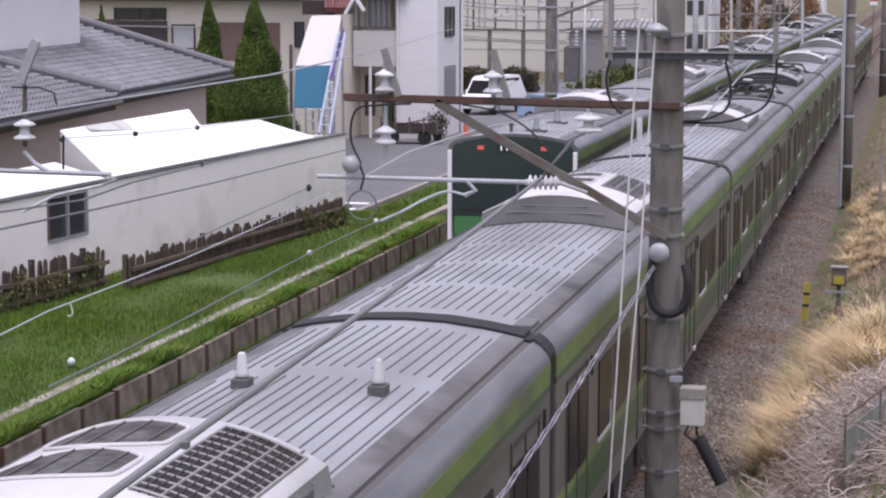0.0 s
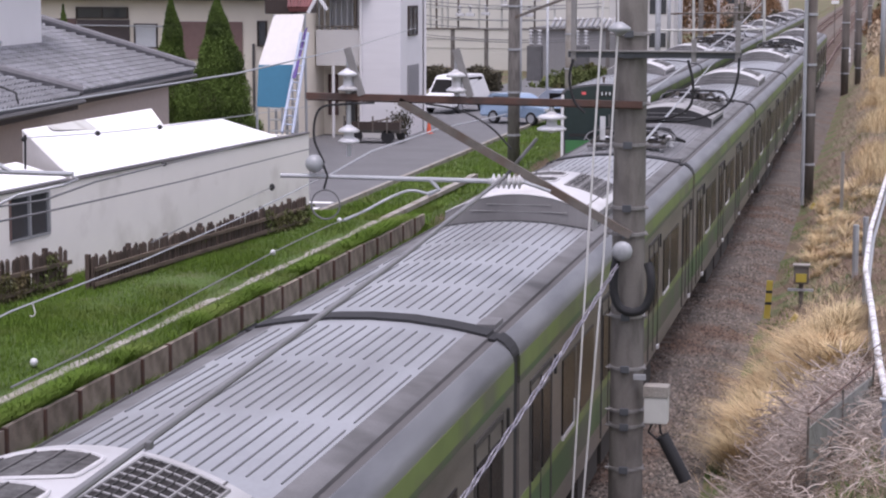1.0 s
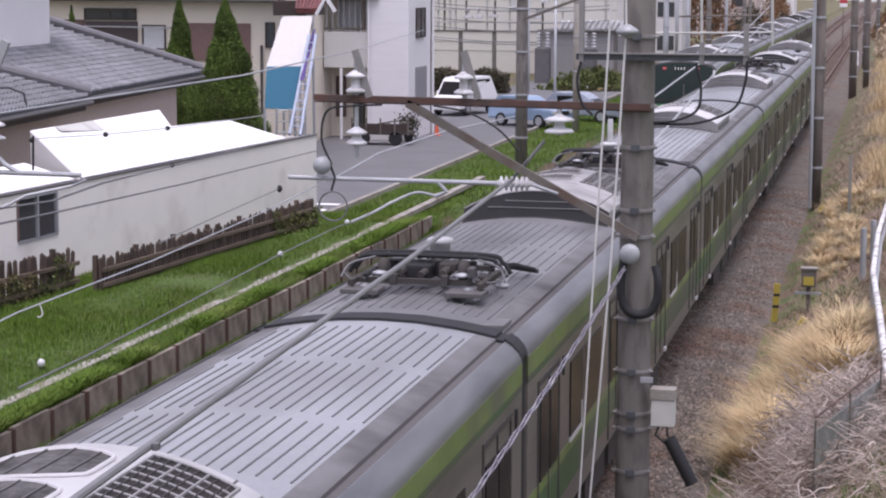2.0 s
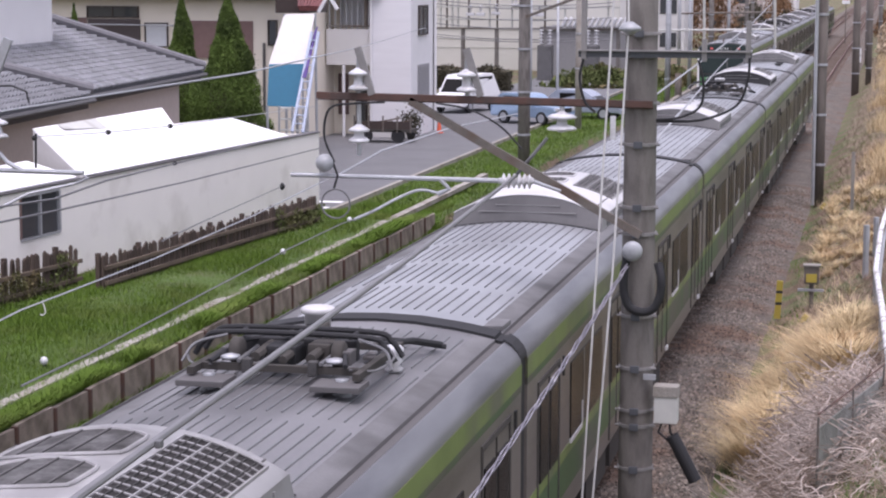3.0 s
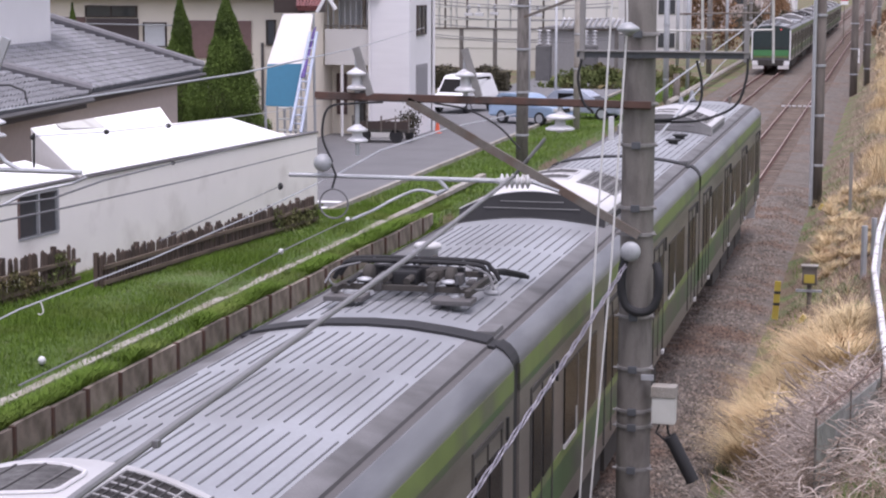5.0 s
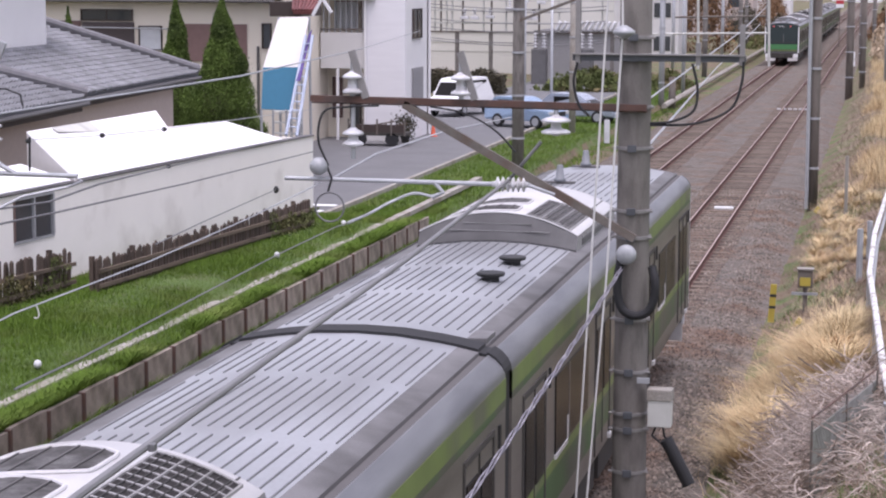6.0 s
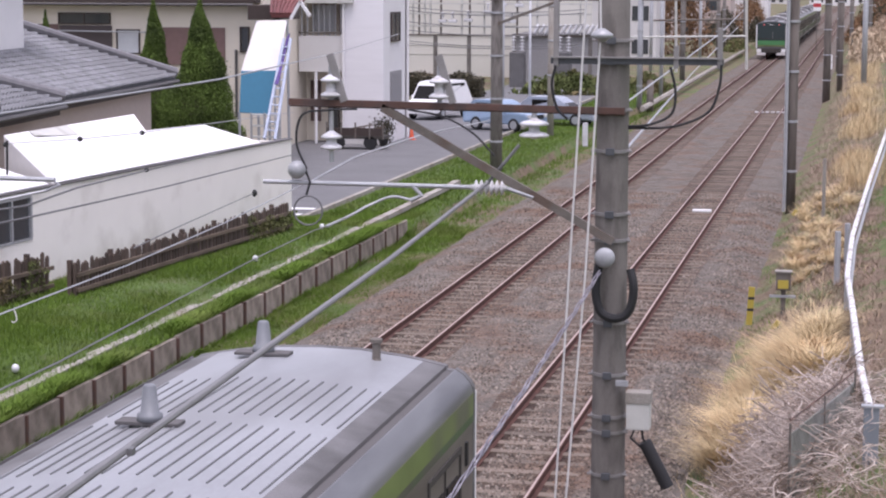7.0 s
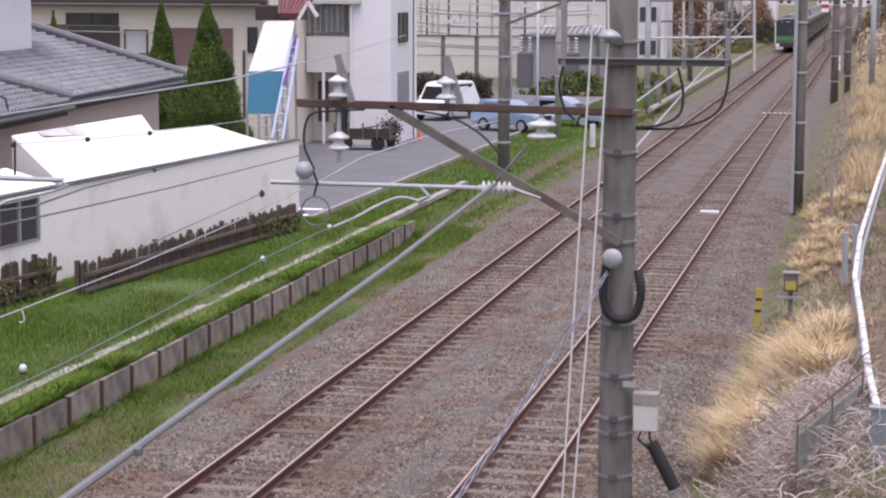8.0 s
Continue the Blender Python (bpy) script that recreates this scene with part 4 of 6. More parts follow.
def build_near_pole():
    p = thing("catenary_pole", "tall grey concrete railway pole with steel bands", "pole", at=(6.03, PY, -.4))
    part("shaft", turned(bmesh.new(), [(.205, 0), (.195, 2), (.182, 6), (.165, 13)], n=28), "pole_concrete", p, smooth=True)
    for z in (1.44, 1.94, 2.12, 2.61, 3.21, 4.15, 4.45, 5.16, 5.62, 6.17, 6.4):
        b = turned(bmesh.new(), [(.18, z + .4 - .02), (.207, z + .4 - .018), (.207, z + .4 + .018), (.18, z + .4 + .02)], n=28)
        bd = part("band", b, "band_steel", p, "thin steel band")
        part("band_lug", B(-.05, .05, -.235, -.19, z + .36, z + .44, bevel=.008), "dark_steel", bd)
        for sx in (-.23, .23):
            part("bolt", T([(sx - .06 * (1 if sx > 0 else -1), -.09, z + .4), (sx + .0 * (1 if sx > 0 else -1), -.09, z + .4)], .014), "band_steel", bd)
    b = bmesh.new()
    bar(b, (-3.72, -.22, 6.07), (.16, -.22, 6.02), .07, .072)
    bar(b, (-3.72, -.16, 6.02), (.16, -.16, 5.975), .12, .012)
    part("beam", b, "rust", p, "rusty angle-iron bracket beam")
    b = bmesh.new()
    bar(b, (-2.62, -.22, 6.02), (.05, -.22, 4.55), .07, .09)
    part("brace", b, "old_steel", p, "weathered steel diagonal brace")
    b = bmesh.new()
    bar(b, (-.68, -.2, 6.57), (1.24, -.2, 6.57), .06, .065)
    part("upper_crossarm", b, "dark_steel", p, "dark steel cross-arm")
    part("arm_flange", B(-.68, 1.24, -.27, -.14, 6.605, 6.62), "band_steel", p)
    for x0, m in ((-3.22, "porcelain"), (-1.95, "porcelain")):
        s = part("insulator_post", T([(x0, -.22, 6.08), (x0, -.22, 6.5)], .03), "galv", p)
        part("insulator", disc_stack(bmesh.new(), (x0, -.22, 6.16), 2, .11, .17), m, s, "white porcelain insulator", smooth=True)
        part("lean_bar", bar(bmesh.new(), (x0 - .01, -.24, 6.62), (x0 + .16, -.24, 6.08), .05, .08), "band_steel", s)
    s = part("hanger", T([(-3.22, -.22, 6.0), (-3.22, -.22, 5.38)], .028), "galv", p)
    part("insulator", disc_stack(bmesh.new(), (-3.22, -.22, 5.56), 2, .11, .12), "porcelain", s, "white porcelain insulator", smooth=True)
    s = part("hanger", T([(-.86, -.22, 5.98), (-.86, -.22, 5.7)], .03), "galv", p)
    part("insulator", disc_stack(bmesh.new(), (-.86, -.22, 5.74), 2, .15, .13), "porcelain", s, "white porcelain insulator", smooth=True)
    for xx, top in ((-.62, 7.3), (.72, 6.75), (1.2, 6.95)):
        part("crossarm_bracket", B(xx - .028, xx + .028, -.25, -.17, 6.5, top, bevel=.008), "band_steel", p)
    # registration arm with its ribbed insulator
    part("arm", T([(-4.03, -.25, 5.14), (-1.5, -.25, 5.13)], .026, 10), "galv", p, "thin galvanised registration arm")
    r = bmesh.new()
    prof = [(.03, -1.58)]
    for k in range(6):
        h = -1.54 + k * .06
        prof += [(.035, h), (.085, h + .02), (.085, h + .028), (.035, h + .045)]
    prof += [(.03, -1.17)]
    turned(r, prof, (0, -.25, 5.13), 14, 'x')
    part("rod_insulator", r, "porcelain", p, "ribbed grey porcelain insulator", smooth=True)
    part("rod_end", T([(-1.17, -.25, 5.13), (-.86, -.24, 5.03)], .024), "galv", p)
    part("drop_bracket", T([(-2.25, -.25, 5.13), (-2.15, -.25, 5.02), (-2.28, -.25, 4.96)], .03), "galv", p)
    part("steady_arm", T(bend([(-2.28, -.25, 4.97), (-2.5, -.26, 5.0), (-2.75, -.34, 4.90), (-2.92, -.6, 4.80), (-3.079, -1.0, 4.728)]), .016), "galv", p)
    part("bell", turned(bmesh.new(), [(.02, -.11), (.07, -.09), (.105, -.02), (.10, .05), (.06, .09), (.02, .1)], (-3.61, -.3, 5.29), 18, 'y'), "grey_porcelain", p, "round white porcelain bell", smooth=True)
    loop = [(-3.48 + .17 * math.sin(2 * math.pi * k / 20), -.3, 4.82 + .17 * math.cos(2 * math.pi * k / 20)) for k in range(21)]
    part("loop_wire", T(loop, .011, 6), "wire", p)
    part("jumper", T(bend([(-3.5, -.28, 5.3), (-3.62, -.28, 5.6), (-3.55, -.28, 5.92), (-3.25, -.28, 5.98), (-2.9, -.28, 6.0)]), .014, 6), "rubber", p)
    part("jumper", T([(-3.52, -.28, 5.3), (-3.46, -.28, 5.15), (-3.5, -.3, 5.0)], .014, 6), "rubber", p)
    part("jumper", T(bend([(-2.3, -.28, 6.0), (-1.9, -.28, 5.93), (-1.55, -.3, 5.75), (-1.3, -.3, 5.5)]), .012, 6), "rubber", p)
    # black hose slung round the shaft, small insulator, hanging cables
    part("hose", T(bend([(-.1, -.27, 4.3), (-.13, -.27, 4.1), (-.125, -.27, 3.9), (-.06, -.27, 3.74), (.085, -.27, 3.685), (.22, -.27, 3.74), (.285, -.27, 3.9), (.29, -.27, 4.08), (.25, -.22, 4.24)]), .05, 10), "rubber", p, "thick black hose hung in a loop round the shaft")
    part("disc_insulator", turned(bmesh.new(), [(.02, -.07), (.08, -.06), (.115, -.02), (.115, .0), (.07, .04), (.03, .1)], (-.03, -.32, 4.38), 18, 'y'), "grey_porcelain", p, "round grey insulator", smooth=True)
    for pts in ([(.2, -.2, 5.85), (.45, -.25, 5.88), (.68, -.25, 6.0), (.72, -.25, 6.25), (.66, -.25, 6.52)],
                [(.2, -.2, 5.83), (.7, -.25, 5.86), (1.08, -.25, 6.02), (1.2, -.25, 6.3), (1.22, -.25, 6.55)],
                [(-.62, -.25, 6.52), (-.66, -.25, 6.3), (-.6, -.25, 6.05), (-.48, -.25, 5.92)]):
        part("slack_cable", T(bend(pts), .016, 6), "rubber", p)
    bx = part("junction_box", B(.235, .5, -.3, -.1, 2.42, 2.84, bevel=.012), "box_grey", p, "pale grey junction box")
    part("box_lid", B(.225, .51, -.31, -.09, 2.72, 2.85, bevel=.012), "concrete", bx)
    part("box_bracket", B(.1, .24, -.22, -.18, 2.9, 2.96), "galv", p)
    part("box_cable", T([(.33, -.2, 2.43), (.28, -.2, 2.3), (.4, -.2, 2.2), (.47, -.22, 2.25)], .014, 6), "rubber", p)
    part("box_cable", T([(.4, -.2, 2.43), (.42, -.2, 2.3), (.5, -.22, 2.2)], .014, 6), "rubber", p)
    part("cable_sleeve", T([(.44, -.22, 2.27), (.48, -.22, 2.2), (.68, -.22, 1.82), (.71, -.22, 1.76)], .075, 14), "rubber", p, "thick black rubber sleeve")


build_near_pole()


def wire(label, pts, r=.012, material="wire", n=6):
    solo("overhead_wire", T(pts, r, n), material, label, "wire", group="overhead wires")


wire("thick grey contact wire above the track", [(5.55, 4.0, 4.72), (5.34, 8.1, 4.75), (5.0, 15.8, 4.76), (4.63, 22.4, 4.78)], .021, "wire_pale", n=8)
wire("grey wire rising to the bracket brace", [(4.63, 22.4, 4.78), (4.82, 22.28, 5.0), (5.0, 22.3, 5.22)], .02, "wire_pale")
wire("dark contact wire running from the steady arm", [(3.15, 22.0, 4.431), (2.951, 21.5, 4.328), (3.216, 20.0, 4.464), (3.673, 16.5, 4.656), (4.073, 13.0, 4.789), (4.362, 10.5, 4.884), (4.632, 9.0, 5.011)], .0055, "wire")
wire("pale wire over the track along the bank", [(2.482, 11.500, 4.436), (2.539, 13.600, 4.566), (2.504, 16.500, 4.559), (2.414, 19.500, 4.581), (2.460, 22.200, 4.706)], .0065, "galv")
wire("thin pale wire crossing high over the yard", [(1.237, 14.000, 5.835), (1.488, 16.000, 5.892), (1.549, 22.000, 5.925), (-1.794, 40.000, 5.620), (-10.911, 84.900, 4.900)], .011, "galv")
wire("thin grey wire in front of the yard wall", [(-1.694, 20.000, 4.132), (-1.667, 24.000, 4.028), (-3.823, 35.000, 3.283), (-7.173, 55.400, 2.160)], .014)
wire("thin grey wire in front of the sheet roof", [(-1.350, 20.000, 4.422), (-0.838, 22.000, 4.409), (-1.010, 24.000, 4.424), (-2.992, 32.000, 3.893), (-7.740, 53.300, 2.586)], .013)
wire("thin pale wire over the sheet roof", [(-2.001, 24.000, 4.968), (-1.364, 25.000, 4.966), (-1.232, 27.000, 4.910), (-2.391, 34.000, 4.575), (-13.610, 77.900, 1.906)], .008, "galv")
wire("slack wire from the arm to the yard wall", [(-1.011, 26.000, 3.390), (-3.854, 36.000, 2.440), (-7.486, 52.600, 1.322)], .010)
wire("thin wire leaving the bracket along the lane", [(2.534, 22.300, 4.731), (2.641, 24.000, 4.888), (2.184, 30.000, 4.729), (1.400, 40.000, 4.285)], .012, "galv")
wire("pale guy wire hanging before the pole", [(5.811, 21.900, 7.227), (5.762, 21.900, 6.246), (5.653, 21.900, 4.120), (5.494, 21.900, 0.952)], .0125, "wire_white")
wire("pale guy wire with a grey bell insulator", [(5.953, 21.800, 7.227), (5.970, 21.800, 6.497), (5.829, 21.800, 3.760), (5.624, 21.800, 0.987)], .0125, "wire_white")
wire("thin pale wire over the transformer yard", [(4.152, 40.000, 4.674), (3.634, 75.000, 5.298), (3.001, 100.000, 5.841)], .02, "galv")
wire("thick pale wire over the outer track", [(6.019, 22.500, 4.983), (2.217, 80.000, 3.616), (1.544, 120.000, 4.614)], .019, "galv")
M["cable_lilac"] = mat("lilac_grey_cable", (0.17, 0.16, 0.19), 0.55, vary=0.3, scale=6, second=(0.28, 0.27, 0.30), second_amt=0.4, second_scale=5)
b = bmesh.new()
pa, pb = Vector((5.946, 22.150, 3.823)), Vector((5.705, 13.600, 2.976))
for k in range(3):
    tube(b, [pa.lerp(pb, i / 120) + Vector((.017 * math.sin(i * .27 + 2.1 * k), 0, .017 * math.cos(i * .27 + 2.1 * k) - .2 * (i / 120) * (1 - i / 120))) for i in range(121)], .0085, 5)
bmesh.ops.recalc_face_normals(b, faces=b.faces)
solo("twisted_cable", b, "cable_lilac", "bundle of twisted pale cables from the pole", "cable")
b = thing("bell_insulator", "grey porcelain bell insulator on a guy wire", "insulator", at=(5.983, 21.800, 6.485))
part("bell", turned(bmesh.new(), [(.03, .06), (.06, .04), (.12, .0), (.125, -.03), (.08, -.05), (.03, -.09)], n=18), "grey_porcelain", b, smooth=True)
b = thing("wire_tag", "small white tag hanging on a wire", "tag", at=(5.799, 21.900, 5.379))
part("tag", B(-.03, .03, -.01, .01, -.13, .13, bevel=.008), "porcelain", b)


k = thing("wall_knob", "small black insulator knob on the yard wall", "insulator", at=(-7.470, 52.550, 1.327))
part("knob", turned(bmesh.new(), [(.05, -.05), (.1, -.02), (.1, .03), (.04, .08)], n=14, axis='x'), "black", k)
for at in ((-1.364, 25.000, 4.966), (-1.232, 27.000, 4.910), (-2.975, 31.900, 3.902), (-1.971, 24.000, 4.954)):
    k = thing("wire_clip", "small black clip on a thin wire", "clip", "wire clips", at=at)
    part("clip", turned(bmesh.new(), [(.015, -.035), (.035, -.015), (.035, .015), (.015, .035)], n=10, axis='x'), "black", k)
k = thing("wire_joint", "small dark clamp on the contact wire", "clamp", at=(5.335, 9.028, 4.750))
part("clamp", B(-.015, .015, -.025, .025, -.018, .02, bevel=.006), "wire", k)
k = thing("marker_stone", "white marker block on the edge of the ballast", "marker", at=(-2.370, 29.890, -0.300))
part("stone", B(-.07, .07, -.07, .07, -.06, .12, bevel=.015), "porcelain", k)
k = thing("wire_hook", "pale bent wire hook hanging from a line", "hook", at=(2.532, 14.000, 4.562))
part("hook", T(bend([(0, 0, .0), (.015, 0, -.04), (.02, 0, -.08), (0, 0, -.1), (-.02, 0, -.095)]), .005, 6), "wire_white", k)


def build_left_arm():
    """The arm of the next track's support, reaching in over the yard."""
    p = thing("catenary_mast", "concrete mast with galvanised arm and white insulators", "mast")
    part("shaft", turned(bmesh.new(), [(.2, -.6), (.18, 5), (.165, 12)], (-3.4, 22.6, 0), 20), "pole_concrete", p, smooth=True)
    part("pipe", T([(-3.4, 22.5, 4.86), (-3.022, 22.500, 4.694)], .03), "galv", p)
    part("pipe", T([(-3.030, 22.500, 4.694), (-1.975, 22.500, 4.683), (-0.678, 22.500, 4.673)], .03), "galv", p)
    part("end_bracket", T([(-0.722, 22.500, 4.672), (-0.614, 22.500, 4.613), (-0.798, 22.500, 4.540), (-1.254, 22.200, 4.442), (-1.605, 22.000, 4.250)], .018), "galv", p)
    part("strut", T([(-1.804, 22.500, 4.929), (-1.660, 22.500, 4.780), (-1.485, 22.500, 4.688)], .03), "galv", p)
    part("post", T([(-1.767, 22.500, 5.739), (-1.788, 22.500, 4.984)], .03), "old_steel", p)
    c = (-1.785, 22.500, 5.101)
    part("insulator", disc_stack(bmesh.new(), (c[0], c[1], c[2]), 2, .12, .16), "porcelain", p, "white porcelain insulator", smooth=True)
    part("lean_bar", bar(bmesh.new(), (-1.778, 22.400, 5.778), (-1.558, 22.400, 6.275), .05, .11), "galv", p)
    part("jumper", T([(-1.898, 22.400, 5.708), (-1.530, 22.400, 5.713), (-1.348, 22.400, 5.648), (-1.315, 22.400, 5.513)], .012, 6), "rubber", p)
    part("hanger", T([(-1.282, 22.500, 5.132), (-1.292, 22.500, 4.720)], .014, 6), "rubber", p)


build_left_arm()


# ---- poles farther along ----
def far_pole(at, r, h, label, material="pole_concrete", arms=(), bands=True):
    p = thing("line_pole", label, "pole", "line poles", at=at)
    part("shaft", turned(bmesh.new(), [(r, -.3), (r * .97, h * .3), (r * .85, h)], n=16), material, p, smooth=True)
    if bands:
        for k in range(int(h / 1.6)):
            z = 1.3 + 1.6 * k
            part("band", turned(bmesh.new(), [(r * .9, z - .04), (r * 1.1, z - .035), (r * 1.1, z + .035), (r * .9, z + .04)], n=16), "galv", p)
    for x0, x1, z in arms:
        part("crossarm", B(x0, x1, -r - .1, -r, z - .05, z + .05), "old_steel", p)
        for x in (x0 + .15, x1 - .15):
            part("insulator", disc_stack(bmesh.new(), (x, -r - .05, z + .12), 2, .1, .1), "porcelain", p, smooth=True)
    return p


far_pole((6.62, 65.4, -.2), .165, 12, "dark slim concrete pole beside the far track", "pole_dark", arms=((-2.6, .1, 7.3),))
g = T([(6.44, 65.2, -.2), (6.42, 65.2, 9)], .06)
solo("cable_pipe", g, "galv", "galvanised pipe fixed to a slim pole", "pipe")
far_pole((6.6, 130, -.2), .24, 12, "dark concrete railway pole in dry grass", "pole_dark", arms=((-8.5, .2, 6.4), (-8.5, .2, 7.6)))
far_pole((7.35, 136, -.1), .2, 12, "slim dark pole behind a railway pole", "pole_dark")
far_pole((8.9, 124, .9), .17, 12, "pale blue-grey steel pole on the embankment", "galv", bands=False)
far_pole((6.8, 175, -.2), .22, 12, "distant railway pole beside the track", arms=((-8.8, .2, 6.6),))
far_pole((7.6, 215, -.2), .22, 12, "distant railway pole beyond the dry grass", arms=((-9.5, .2, 6.6),))
far_pole((-4.6, 74, -.1), .235, 12, "stout concrete pole in the grass verge", arms=((-.2, 4.4, 6.6),))
far_pole((-5.3, 92, 0), .16, 10, "pale grey concrete pole beside the lane", "concrete")
far_pole((-10.4, 108, 0), .09, 10, "thin pale steel pole by parked vehicles", "galv", bands=False)
far_pole((-7.6, 100, 0), .07, 7, "thin pale post by the lane", "galv", bands=False)
far_pole((-3.95, 117.5, -.1), .17, 12, "pale blue steel pole beside the outer track", "galv", arms=((.1, 4.6, 6.3),))
far_pole((-3.4, 118.3, -.1), .22, 1.6, "short dark stump post beside the outer track", "old_steel", bands=False)
far_pole((-4.3, 150, -.1), .2, 12, "distant concrete pole by the outer track", arms=((.1, 4.6, 6.3),))
far_pole((-4.5, 190, -.1), .2, 12, "distant slim pole by the outer track", arms=((.1, 5, 6.3),))
far_pole((-4.6, 235, -.1), .2, 12, "distant pole beyond the transformer yard", arms=((.1, 5, 6.3),))
far_pole((-8.2, 165, 0), .15, 11, "distant thin pole by the transformer yard", "galv")
far_pole((-6.6, 128, 0), .14, 11, "grey thin pole by green weeds", "galv")
far_pole((7.4, 260, -.2), .22, 12, "far railway pole beside the line", arms=((-9.5, .2, 6.6),))
far_pole((9.4, 190, .8), .2, 12, "far slim pole on the embankment")
for at, r, m in (((-3.807, 128.923, -0.000), .12, "galv"), ((-5.022, 158.852, 0.000), .16, "pole_concrete"), ((-5.990, 187.803, 0.000), .15, "galv"), ((-6.093, 221.601, 0.000), .2, "pole_concrete"), ((-5.113, 109.241, 0.000), .09, "galv")):
    far_pole(at, r, 11, "slim grey pole among the lineside steelwork", m, bands=m != "galv")
M["sign_red"] = mat("sign_red", (0.45, 0.04, 0.05), 0.6, vary=0.08)
sg = thing("signal_gantry", "thin pale steel gantry beside the railway", "gantry")
part("beam", T([(-5.633, 120.000, 3.950), (1.940, 122.000, 4.040)], .06), "box_grey", sg, "pale horizontal tube")
part("beam", T([(-3.560, 121.000, 4.956), (1.690, 123.000, 5.032)], .06), "old_steel", sg)
for p0, p1 in (((-5.680, 120.000, 6.896), (-5.567, 120.000, -0.165)), ((1.870, 122.000, 6.928), (1.988, 122.000, 2.048)), ((-2.247, 121.000, 6.910), (-2.148, 121.000, 1.867))):
    part("upright", T([p0, p1], .08), "box_grey", sg)
tr_a, tr_b = (-3.322, 113.286, 0.100), (-3.755, 219.181, 0.100)
ct = thing("cable_duct", "pale concrete cable duct beside the outer track", "cable duct")
part("duct", T([(tr_a[0], tr_a[1], .1), (tr_b[0], tr_b[1], .1)], .16, 6), "concrete", ct)
brace = bmesh.new()
bar(brace, (-4.5, 73.7, 5.6), (-2.1, 73.7, 6.5), .1, .1)
solo("pole_brace", brace, "old_steel", "steel brace from the verge pole to its arm", "brace")


# ---- lineside things, right ----
def build_marker_box():
    p = thing("signal_box", "small yellow-fronted equipment box on a dark post", "equipment box", at=(7.27, 42.6, -.05))
    part("post", T([(0, 0, -.1), (0, 0, .68)], .05), "old_steel", p)
    part("case", B(-.155, .155, -.12, .12, .68, 1.06, bevel=.012), "old_steel", p)
    part("front_plate", B(-.11, .11, -.135, -.12, .72, .90, bevel=.004), "yellow", p, "yellow front plate")
    part("lid", B(-.18, .18, -.15, .14, 1.055, 1.09, bevel=.01), "concrete", p)
    part("foot_bar", B(-.28, .26, -.08, -.02, .52, .57), "galv", p)
    s = thing("striped_post", "short yellow and black warning post", "post", at=(6.55, 42.9, -.2))
    part("stake", bar(bmesh.new(), (0, 0, 0), (.05, 0, .82), .06, .13), "yellow", s)
    for z in (.3, .55):
        part("stripe", B(-.06 + .06 * z, .075 + .06 * z, -.034, -.03, z, z + .06), "black", s)


build_marker_box()
s = thing("track_marker", "low white block between the rails", "marker", at=(3.9, 64, -.15))
part("block", B(-.3, .3, -.1, .1, 0, .08, bevel=.02), "white_paint", s)
s = thing("speed_sign", "white lineside board on a short post", "sign", at=(6.2, 160, -.2))
part("post", T([(0, 0, 0), (0, 0, .9)], .04), "old_steel", s)
part("board", B(-.3, .3, -.03, .03, .8, 1.9, bevel=.01), "white_paint", s)
part("band", B(-.3, .3, -.034, -.03, 1.28, 1.4), "box_grey", s)
sg = thing("round_signal_board", "red and white board on a grey post", "sign", at=(3.677, 230, -.2))
sz = 5.109
part("post", T([(0, 0, 0), (0, 0, sz + .5)], .05), "old_steel", sg)
part("board", B(-.42, .42, -.05, -.01, sz - .62, sz + .62, bevel=.01), "white_paint", sg, "white board")
part("band", B(-.42, .42, -.06, -.05, sz - .2, sz + .22), "sign_red", sg, "red band")
s = thing("crossing_cable", "row of pale pads across the inner track", "cable", at=(3.6, 115, -.1))
for k in range(6):
    part("pad", B(-.7 + .3 * k, -.5 + .3 * k, -.08, .08, 0, .08, bevel=.01), "porcelain", s)


